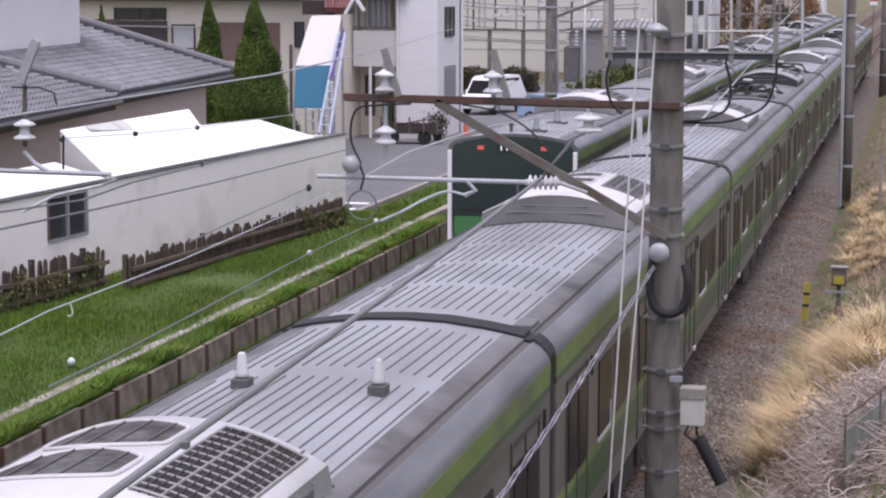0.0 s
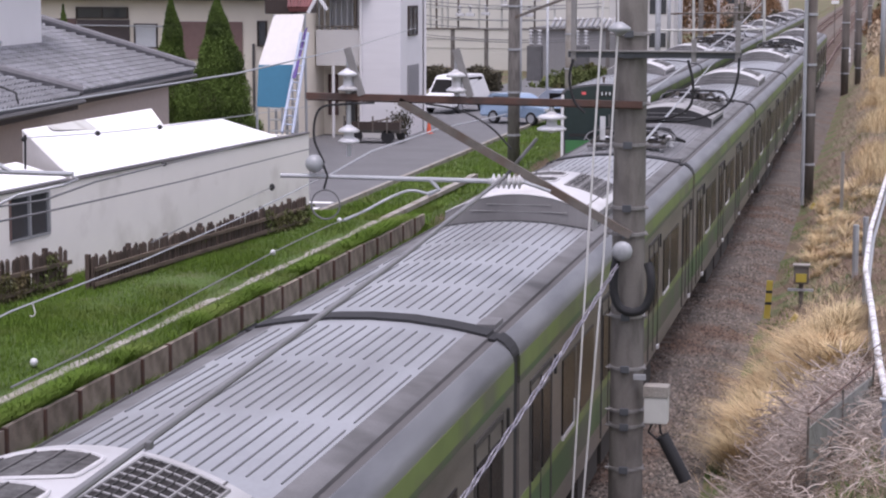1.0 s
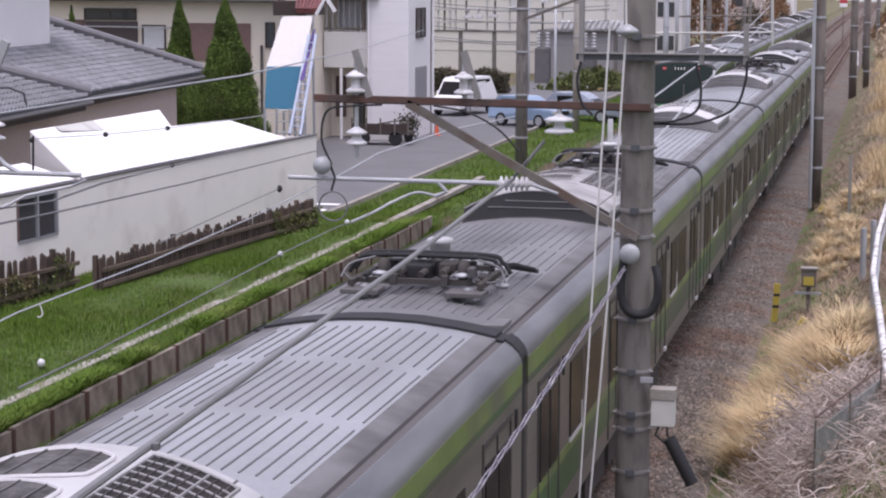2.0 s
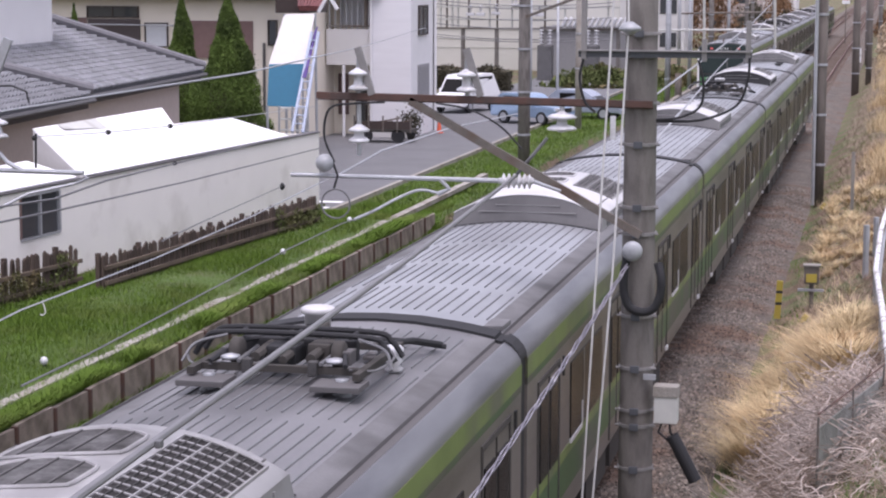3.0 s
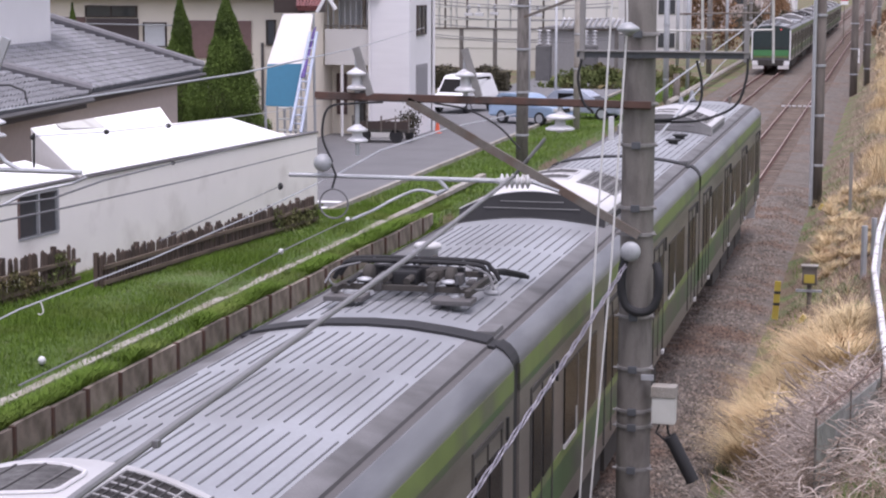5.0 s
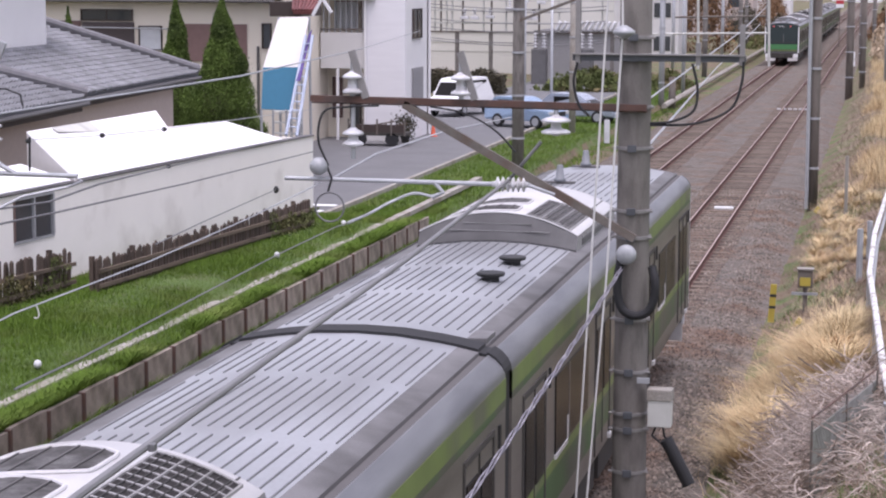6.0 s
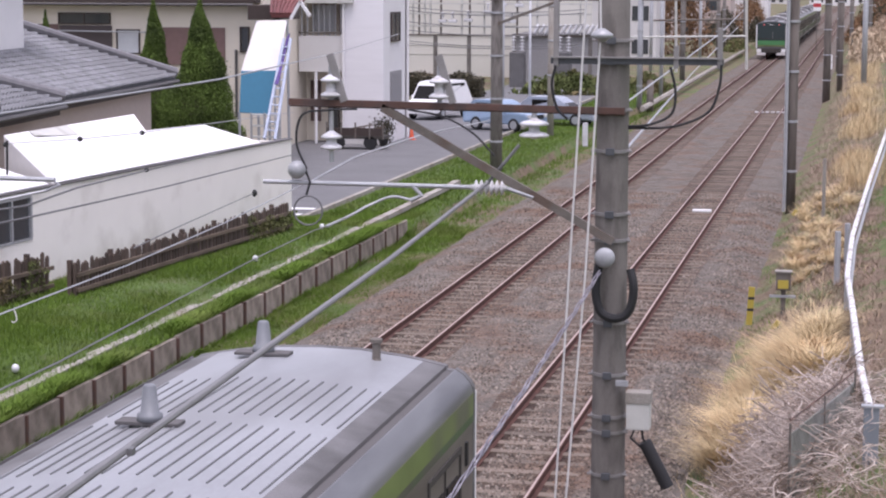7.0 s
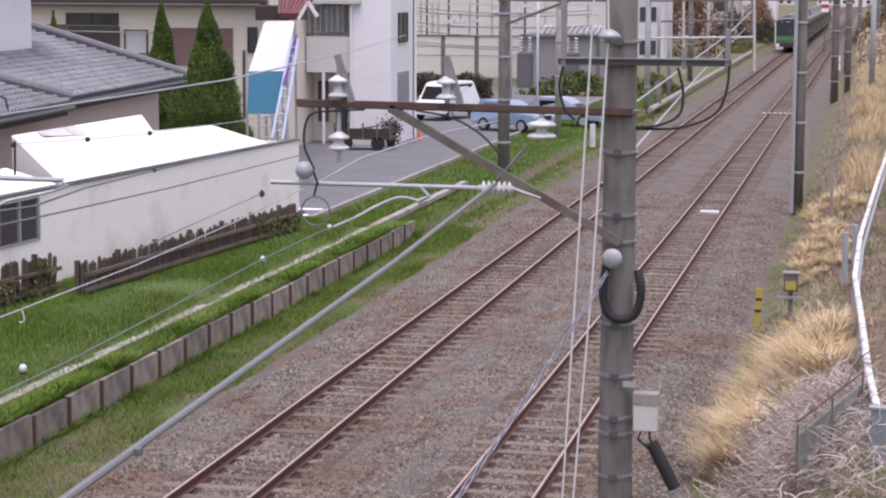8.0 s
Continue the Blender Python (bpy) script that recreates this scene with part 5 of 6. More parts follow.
def build_mesh_fence():
    """End fence on the embankment: frame, mesh, and the pale handrail beyond it."""
    f = thing("mesh_fence", "grey wire-mesh fence panel overgrown with dead vines", "fence")
    a, b = Vector((8.03, 24.6, 0)), Vector((8.80, 28.2, 0))
    za, zb = 1.70, 1.67
    top = [(a.x, a.y, za), (b.x, b.y, zb)]
    part("top_rail", T(top, .013), "rust", f)
    for u in (0, .5, 1):
        p = a.lerp(b, u)
        part("post", T([(p.x, p.y, .1), (p.x, p.y, 1.66)], .014), "old_steel", f)
    m = bmesh.new()
    d = (b - a)
    for k in range(44):
        u0 = -.35 + 1.35 * k / 44
        for s in (0, .35):
            p0, p1 = a + d * max(u0 + (0 if s == 0 else .35), 0), a + d * min(max(u0 + (.35 if s == 0 else 0), 0), 1)
            if u0 + .35 > 1 or u0 < 0:
                continue
            tube(m, [(p0.x, p0.y, .15), (p1.x, p1.y, 1.62)], .003, 3)
    part("wire_mesh", m, "band_steel", f, "woven grey wire mesh", kind="stuff")
    part("backing", slab(bmesh.new(), [(a.x, a.y + .05, .0), (b.x, b.y + .05, .0), (b.x, b.y + .05, 1.5), (a.x, a.y + .05, 1.5)], .02), "green_grey", f, "grey-green sheet behind the mesh")
    r = thing("handrail", "worn pale metal handrail along the embankment path", "handrail")
    path = [(8.995, 27.000, 1.421), (8.869, 29.500, 1.504), (8.748, 34.000, 1.527), (8.605, 39.000, 1.488), (8.665, 45.000, 1.527), (9.024, 56.000, 1.605), (9.689, 70.000, 2.205)]
    part("top_bar", T(path, .055, 10), "worn_white", r, "worn white-painted tube")
    part("low_bar", T([(x + .06, y, z - .25) for x, y, z in path], .04), "galv", r)
    for x, y, z in path[:-1]:
        part("post", T([(x, y, z - 1.3), (x, y, z + .02)], .05), "galv", r)
    for q in ((8.374, 43.000, 1.858), (8.555, 46.000, 1.686)):
        part("tall_post", T([(q[0], q[1], q[2] - 1.6), q], .065), "galv", r)
    w = thing("edge_post", "blue-grey steel post at the embankment edge", "post", at=(9.016, 26.000, 1.607))
    part("shaft", B(-.1, .1, 0, .1, -2.2, .0, bevel=.02), "blue_grey", w)
    part("cap_plate", B(-.13, .16, -.02, .12, .0, .03, bevel=.005), "galv", w)


M["green_grey"] = mat("green_grey_sheet", (0.235, 0.24, 0.215), 0.9, vary=0.35, scale=3, second=(0.16, 0.165, 0.14), second_scale=4)
M["blue_grey"] = mat("blue_grey_steel", (0.21, 0.23, 0.26), 0.7, vary=0.12, scale=3)
M["worn_white"] = mat("worn_white_paint", (0.72, 0.72, 0.74), 0.6, vary=0.08, second=(0.3, 0.27, 0.24), second_amt=0.5, second_scale=6)
build_mesh_fence()
# ---- houses ----


def hip_roof(parent, corner, along, back, slope, length, name="roof", depth=5.0):
    """The roof face towards the track, ending in a hip at `corner`, running back along -`along`."""
    c, a, n = Vector(corner), Vector(along).normalized(), Vector(back).normalized()
    top_r = c - a * depth + n * depth + Vector((0, 0, slope * depth))
    top_l = c - a * length + n * depth + Vector((0, 0, slope * depth))
    low_l = c - a * length
    part(name, slab(bmesh.new(), [low_l, c, top_r, top_l], .08), "tile", parent, "dark grey tiled roof face")
    part("hip_end", slab(bmesh.new(), [c, c + n * depth * 2, top_r], .08), "tile", parent)
    part("hip_ridge", T([c + Vector((0, 0, .2)), c.lerp(top_r, .5) + Vector((0, 0, .24)), top_r + Vector((0, 0, .27))], .17, 10), "tile_ridge", parent, "rounded grey ridge tiles")
    part("gutter", T([low_l + Vector((.05, 0, -.12)), c + Vector((.05, .1, -.12))], .07), "gutter_dark", parent, "dark eaves gutter")
    part("fascia", slab(bmesh.new(), [low_l - Vector((.12, 0, .12)), c - Vector((.12, 0, .12)), c - Vector((.12, 0, .34)) , low_l - Vector((.12, 0, .34))], .03), "dark_brown", parent)
    part("soffit", slab(bmesh.new(), [low_l - Vector((.1, 0, .3)), c - Vector((.1, 0, .3)), c + n * 1.0 - Vector((0, 0, .3)), low_l + n * 1.0 - Vector((0, 0, .3))], .03), "house_pink", parent)
    # tile courses
    tile = None
    up = (n + Vector((0, 0, slope))).normalized()
    nrm = a.cross(up)
    nrm = nrm if nrm.z > 0 else -nrm
    turn = Matrix((a, up, nrm)).transposed().to_4x4()
    run = depth * math.sqrt(1 + slope * slope)
    rows, spots = int(run / .29), []
    for r in range(rows):
        s = (r + .0) * .29
        flat = s / math.sqrt(1 + slope * slope)
        for k in range(int((length - flat) / .29)):
            spots.append((flat + .16 + k * .29, s))
    spots.sort(key=lambda q: q[0] + q[1] * .5)
    def piece(bm, off):
        h = [(-.145, .04), (-.10, .105), (-.05, .05), (.03, .0), (.09, .015), (.145, .05)]
        v0 = [bm.verts.new(off @ Vector((x, -.01, z + .085))) for x, z in h]
        v1 = [bm.verts.new(off @ Vector((x, .31, z + .012))) for x, z in h]
        v2 = [bm.verts.new(off @ Vector((x, -.01, z))) for x, z in h]
        for i in range(5):
            bm.faces.new((v0[i], v0[i + 1], v1[i + 1], v1[i]))
            bm.faces.new((v2[i], v2[i + 1], v0[i + 1], v0[i]))
    rest = bmesh.new()
    for i, (u, s) in enumerate(spots):
        m = Matrix.Translation(c - a * u + up * s) @ turn
        if i < 150:
            if tile is None:
                b = bmesh.new()
                piece(b, Matrix.Identity(4))
                tile = part("roof_tile", b, "tile", parent)
                tile.matrix_basis = m
            else:
                share(tile, parent).matrix_basis = m
        else:
            piece(rest, m)
    part("tiling", rest, "tile", parent, "rows of dark grey roof tiles", kind="stuff")


M["tile_ridge"] = mat("ridge_tile", (0.17, 0.165, 0.175), 0.6, vary=0.2)


def window_unit(parent, a, b, z0, z1, panes=2, glass="glass", frame_m="dark_brown", depth=.06):
    """A window on a wall from point a to point b (plan), with frame and panes."""
    a, b = Vector((*a, 0)), Vector((*b, 0))
    d = b - a
    L = d.length
    ang = math.degrees(math.atan2(d.y, d.x))
    w = part("window", box(box(B(0, L, -depth, depth, z0 - .05, z0), 0, L, -depth, depth, z1, z1 + .05), -.05, 0, -depth, depth, z0 - .05, z1 + .05), frame_m, parent)
    w.matrix_basis = pose(a.x, a.y, 0, 0, 0, ang)
    for k in range(panes):
        part("pane", B(L * k / panes + .02, L * (k + 1) / panes - .02, -.03, .0, z0, z1), glass, w)
        if k:
            part("mullion", B(L * k / panes - .025, L * k / panes + .025, -depth, .02, z0, z1), frame_m, w)
    part("mullion", B(L, L + .05, -depth, depth, z0 - .05, z1 + .05), frame_m, w)
    return w


def build_tiled_house():
    h = thing("tiled_house", "house with dark tiled hip roofs and a white upper storey", "house")
    along, back = Vector((-.092, 1, 0)).normalized(), Vector((-1, -.092, 0)).normalized()
    hip_roof(h, (-15.0, 67.7, 3.72), along, back, .40, 17)
    hip_roof(h, (-13.35, 53.4, 3.66), along, back, .34, 16, "porch_roof", 3.2)
    # walls under the eaves
    base = Vector((-15.0, 67.7, 0)) - along * 1.0 + back * .8
    far = base - along * 30
    b = slab(bmesh.new(), [(base.x, base.y, .2), (far.x, far.y, .2), (far.x, far.y, 3.5), (base.x, base.y, 3.5)], .15)
    part("wall", b, "house_pink", h, "pinkish rendered ground-floor wall")
    q = base + back * 7
    part("wall", slab(bmesh.new(), [(base.x, base.y, .2), (q.x, q.y, .2), (q.x, q.y, 3.5), (base.x, base.y, 3.5)], .15), "house_pink", h)
    for u0, u1, z0, z1 in ((9.2, 10.6, 1.6, 3.0), (14.5, 17.0, 1.2, 3.1), (19.5, 22.5, 1.0, 3.0)):
        p0, p1 = base - along * u0 - back * .06, base - along * u1 - back * .06
        window_unit(h, (p1.x, p1.y), (p0.x, p0.y), z0, z1, 2, "glass", "dark_brown")
    dp = base - along * 11.8 - back * .1
    part("downpipe", T([(dp.x, dp.y, .3), (dp.x, dp.y, 3.6)], .05), "gutter_dark", h)
    # upper storey
    c = Vector((-17.3, 59.5, 0))
    l = c - along * 9
    k = c + back * 6
    part("upper_wall", slab(bmesh.new(), [(c.x, c.y, 4.2), (l.x, l.y, 4.2), (l.x, l.y, 8.2), (c.x, c.y, 8.2)], .15), "house_white", h, "white rendered upper wall")
    part("upper_wall", slab(bmesh.new(), [(c.x, c.y, 4.2), (k.x, k.y, 4.2), (k.x, k.y, 8.2), (c.x, c.y, 8.2)], .15), "house_white", h)
    part("flashing", T([(l.x + .05, l.y, 4.93), (c.x + .05, c.y + .1, 4.93)], .06), "offwhite_sheet", h)
    for u0, u1, z0, z1, gl in ((1.25, 2.0, 5.75, 7.2, "glass"), (2.35, 3.1, 5.35, 7.2, "curtain"), (3.15, 5.2, 5.35, 7.2, "brown")):
        p0, p1 = c - along * u0 - back * .05, c - along * u1 - back * .05
        window_unit(h, (p1.x, p1.y), (p0.x, p0.y), z0, z1, 1, gl, "dark_brown")
    p0, p1 = c - along * 1.0 - back * .25, l - back * .25
    part("upper_roof", slab(bmesh.new(), [(c.x + .7, c.y + .7, 8.2), (l.x + .7, l.y, 8.2), (l.x - 3, l.y, 9.6), (c.x - 3, c.y - 3, 9.6)], .1), "tile", h)


build_tiled_house()


def wall_at(y, x0, x1, z0, z1, thick=.2):
    return B(x0, x1, y, y + thick, z0, z1)


def build_cream_house():
    Y = 80.0
    h = thing("cream_house", "cream rendered house with brown shutters and a red tiled porch", "house")
    X = lambda u: -27.35 + u * .02479
    Z = lambda v: 6.40 - v * .0244
    part("wall", wall_at(Y, X(-60), X(478), -.2, Z(-20)), "house_cream", h, "cream rendered wall")
    part("side_wall", B(X(478) - .2, X(478), Y + .2, Y + 9, -.2, Z(-20)), "house_cream", h)
    part("eaves", B(X(-70), X(462) + .3, Y - .7, Y + 9, Z(6), Z(0), bevel=.02), "dark_brown", h, "dark eaves board")
    part("gutter", T([(X(-70), Y - .78, Z(9)), (X(470), Y - .78, Z(9))], .06), "gutter_dark", h)
    part("roof", slab(bmesh.new(), [(X(-70), Y - .7, Z(-4)), (X(470), Y - .7, Z(-4)), (X(470), Y + 5, Z(-4) + 2.2), (X(-70), Y + 5, Z(-4) + 2.2)], .12), "brown", h)
    def shut(px0, px1, py0, py1, m, lab):
        return part("shutter", B(X(px0), X(px1), Y - .07, Y - .003, Z(py1), Z(py0), bevel=.015), m, h, lab)
    shut(40, 116, 44, 112, "brown", "brown closed shutter")
    window_unit(h, (X(118), Y - .02), (X(208), Y - .02), Z(42), Z(26), 2, "glass")
    shut(118, 212, 46, 112, "brown_dark", "dark brown louvred shutter")
    window_unit(h, (X(222), Y - .02), (X(260), Y - .02), Z(92), Z(54), 1, "curtain")
    shut(302, 412, 48, 112, "brown_red", "reddish brown sliding shutter")
    window_unit(h, (X(440), Y - .02), (X(453), Y - .02), Z(87), Z(48), 1, "glass")
    part("rail", T([(X(105), Y - .3, Z(55)), (X(310), Y - .3, Z(57))], .03), "galv", h)
    part("downpipe", T([(X(432), Y - .1, Z(85)), (X(432), Y - .1, Z(200))], .06), "gutter_dark", h)
    # porch with red tiles
    lo_a, lo_b, hi_b, hi_a = map(Vector, ((-13.95, 76.0, 5.84), (-13.13, 76.0, 5.84), (-13.05, 78.4, 6.75), (-14.6, 78.4, 6.75)))
    pc = part("porch_roof", slab(bmesh.new(), [lo_a, lo_b, hi_b, hi_a], .12), "red_tile", h, "red tiled porch roof")
    for k in range(8):
        u = k / 7
        part("tile_roll", T([lo_a.lerp(lo_b, u) + Vector((0, 0, .04)), hi_a.lerp(hi_b, u) + Vector((0, 0, .04))], .06), "red_tile", pc)
    for k in range(5):
        u = (k + .5) / 5
        part("tile_lip", T([lo_a.lerp(hi_a, u) + Vector((0, 0, .03)), lo_b.lerp(hi_b, u) + Vector((0, 0, .03))], .035, 6), "red_tile", pc)
    part("porch_eave", B(-15.2, -13.9, 76.9, 79.9, 5.62, 6.2, bevel=.02), "dark_brown", h, "brown porch eaves")
    g = bmesh.new()
    bar(g, (-13.1, 75.8, 5.68), (-12.71, 75.8, 6.36), .1, .12)
    bar(g, (-12.71, 75.8, 6.36), (-12.33, 75.8, 5.80), .1, .12)
    part("gable_board", g, "house_white", h)


M["brown_dark"] = mat("dark_louvre", (0.075, 0.06, 0.06), 0.7, vary=0.15, stretch=(1, 1, 12))
M["brown_red"] = mat("reddish_shutter", (0.20, 0.125, 0.115), 0.7, vary=0.1)
build_cream_house()


def build_sloped_sign():
    s = thing("sloped_panel", "large leaning panel, white above and blue below", "panel")
    tl, tr, ml, mr, bl, br = (-13.32, 72.000, 5.67), (-12.14, 72.000, 5.70), (-13.50, 70.600, 3.87), (-12.13, 70.600, 3.90), (-13.394, 70.000, 2.388), (-12.258, 70.000, 2.346)
    part("upper_sheet", slab(bmesh.new(), [ml, mr, tr, tl], .06), "offwhite_sheet", s, "off-white upper sheet")
    part("lower_sheet", slab(bmesh.new(), [bl, br, mr, ml], .06), "blue", s, "blue lower sheet")
    for a, b in ((tl, (tl[0], tl[1] + .2, .0)), (tr, (tr[0], tr[1] + .2, .0)), (bl, (bl[0], bl[1] + .1, .0)), (br, (br[0], br[1] + .1, .0))):
        part("leg", T([a, b], .05), "galv", s)
    l = thing("ladder", "pale blue metal ladder leaning beside a panel", "ladder")
    a0, a1, b0, b1 = map(Vector, ((-12.154, 69.000, 1.537), (-11.980, 71.000, 5.041), (-11.754, 69.000, 1.505), (-11.722, 71.000, 5.043)))
    part("stile", T([a0, a1], .06), "pale_blue", l)
    part("stile", T([b0, b1], .06), "pale_blue", l)
    for k in range(1, 12):
        u = k / 12
        part("rung", T([a0.lerp(a1, u), b0.lerp(b1, u)], .025), "pale_blue", l)
    part("backing", slab(bmesh.new(), [(-11.952, 71.200, 5.036), (-11.822, 71.200, 5.244), (-11.931, 70.000, 3.437), (-12.059, 70.000, 3.435)], .03), "purple", l, "purple strip")
    st = thing("shelf_rack", "small grey rack under a leaning panel", "rack", at=(-12.795, 69.500, 1.509))
    for x in (0, .5, 1.0):
        part("upright", B(x - .03, x + .03, 0, .06, -.6, .9), "galv", st)
    for z in (0, .4, .8):
        part("shelf", B(0, 1.0, 0, .35, z, z + .05), "box_grey", st)


M["pale_blue"] = mat("pale_blue_metal", (0.42, 0.47, 0.58), 0.5, vary=0.08)
M["purple"] = mat("purple_sheet", (0.09, 0.05, 0.22), 0.6, vary=0.1)
build_sloped_sign()


def build_white_building():
    Y = 85.0
    X = lambda u: -29.08 + u * .02527
    Z = lambda v: 6.40 - v * .02443
    h = thing("white_building", "white two-storey building with balcony and flat walls", "building")
    part("wall", wall_at(Y, X(622), X(692), -.1, 9), "house_grey2", h, "pale grey siding wall")
    part("side_wall", B(X(692) - .2, X(692), Y + .2, Y + 4.5, -.1, 9), "house_white", h, "white side wall")
    window_unit(h, (X(692) + .03, Y + 1.35), (X(692) + .03, Y + 2.95), 4.57, 5.78, 2, "glass", "dark_brown")
    part("door", B(X(692), X(692) + .06, Y + 1.25, Y + 3.3, 1.75, 3.23, bevel=.02), "shutter_grey", h, "grey closed shutter")
    for k in range(9):
        part("shutter_slat", B(X(692) + .055, X(692) + .075, Y + 1.3, Y + 3.25, 1.82 + .15 * k, 1.93 + .15 * k), "shutter_grey", h)
    part("back_wall", B(X(560), X(692), Y + 4.3, Y + 4.5, -.1, 9), "house_white", h)
    part("corner_pipe", T([(X(692) + .08, Y + 4.4, 0), (X(692) + .08, Y + 4.4, 9)], .07), "house_white", h)
    part("plinth", B(X(622), X(692) + .03, Y - .04, Y, -.1, .75), "house_grey", h, "grey plinth")
    part("downpipe", T([(X(622), Y - .08, 0), (X(622), Y - .08, 9)], .06), "house_white", h)
    # balcony wing
    part("wing_wall", wall_at(Y + 1.6, X(535), X(622), -.1, 9), "house_cream", h)
    part("balcony", B(X(540), X(620), Y + .1, Y + .25, Z(130), Z(66), bevel=.02), "house_grey", h, "grey balcony parapet")
    part("balcony_floor", B(X(540), X(620), Y + .25, Y + 1.6, Z(130), Z(126)), "house_grey", h)
    part("balcony_rail", T([(X(540), Y + .2, Z(60)), (X(620), Y + .2, Z(60))], .04), "old_steel", h)
    for k in range(8):
        part("baluster", T([(X(545 + 10 * k), Y + .2, Z(66)), (X(545 + 10 * k), Y + .2, Z(0))], .03), "galv", h)
    window_unit(h, (X(552), Y + 1.55), (X(590), Y + 1.55), Z(60), Z(12), 2, "curtain", "brown")
    window_unit(h, (X(600), Y + 1.55), (X(616), Y + 1.55), Z(60), Z(12), 1, "glass", "brown")
    part("awning", B(X(540), X(640), Y - .3, Y + 1.6, Z(8), Z(0), bevel=.02), "box_grey", h)
    window_unit(h, (X(548), Y + 1.55), (X(562), Y + 1.55), Z(220), Z(150), 1, "brown", "brown")
    window_unit(h, (X(580), Y + 1.55), (X(596), Y + 1.55), Z(235), Z(150), 1, "glass", "dark_brown")
    part("entrance_post", T([(X(572), Y, 0), (X(572), Y, Z(130))], .07), "house_white", h)
    # pipes of a steel frame at its edge
    f = thing("scaffold", "galvanised tube frame against a house wall", "scaffold")
    for px in (533, 541):
        part("tube", T([(X(px) + 1.2, 78, 0), (X(px) + 1.2, 78, 6.6)], .04), "galv", f)
    for py in (60, 100, 140, 180):
        part("tube", T([(X(531) + 1.2, 78, Z(py)), (X(543) + 1.2, 78, Z(py))], .03), "galv", f)
    m = thing("flat_trailer", "dark flat trailer loaded with timber beside a white house", "trailer", at=(X(622), 82.6, .1))
    part("bed", B(0, 2.5, -.6, .6, .45, .58, bevel=.02), "under", m)
    for x in (.0, .62, 1.24, 1.86, 2.44):
        part("stake", B(x, x + .06, -.62, -.56, .45, 1.15), "old_steel", m)
    part("side_board", B(0, 2.5, -.58, -.54, .58, .92, bevel=.01), "dark_brown", m)
    for k, (x, z) in enumerate(((.1, .62), (.35, .74), (.9, .66))):
        part("plank", bar(bmesh.new(), (x, -.3 + .2 * k, z), (x + 1.5, -.25 + .2 * k, z + .28), .12, .06), "fence_rail", m, "loose timber plank")
    for x in (.5, 1.9):
        part("wheel", turned(bmesh.new(), [(.12, -.1), (.28, -.1), (.3, 0), (.28, .1), (.12, .1)], (x, -.5, .3), 16, 'y'), "rubber", m)
    q = thing("potted_shrub", "small leafy shrub in a dark pot", "plant", at=(X(700), 84.2, .1))
    part("pot", turned(bmesh.new(), [(.16, 0), (.24, .35), (.22, .36)], n=14), "black", q)
    v, fc = leaf_cloud(random.Random(6), 900, lambda r: (r.gauss(0, .22), r.gauss(0, .22), .75 + r.gauss(0, .25)), .06)
    me = bpy.data.meshes.new("leaves")
    me.from_pydata(v, [], fc)
    me.materials.append(M["hedge"])
    leaves = new("leaves", me)
    leaves.parent = q
    tagged(leaves, "small dark leaves", kind="stuff")


M["shutter_grey"] = mat("shutter_grey", (0.27, 0.265, 0.275), 0.6, vary=0.1)
M["house_grey2"] = mat("pale_grey_siding", (0.74, 0.73, 0.75), 0.8, vary=0.05, scale=0.7, stretch=(1, 1, 8))
build_white_building()


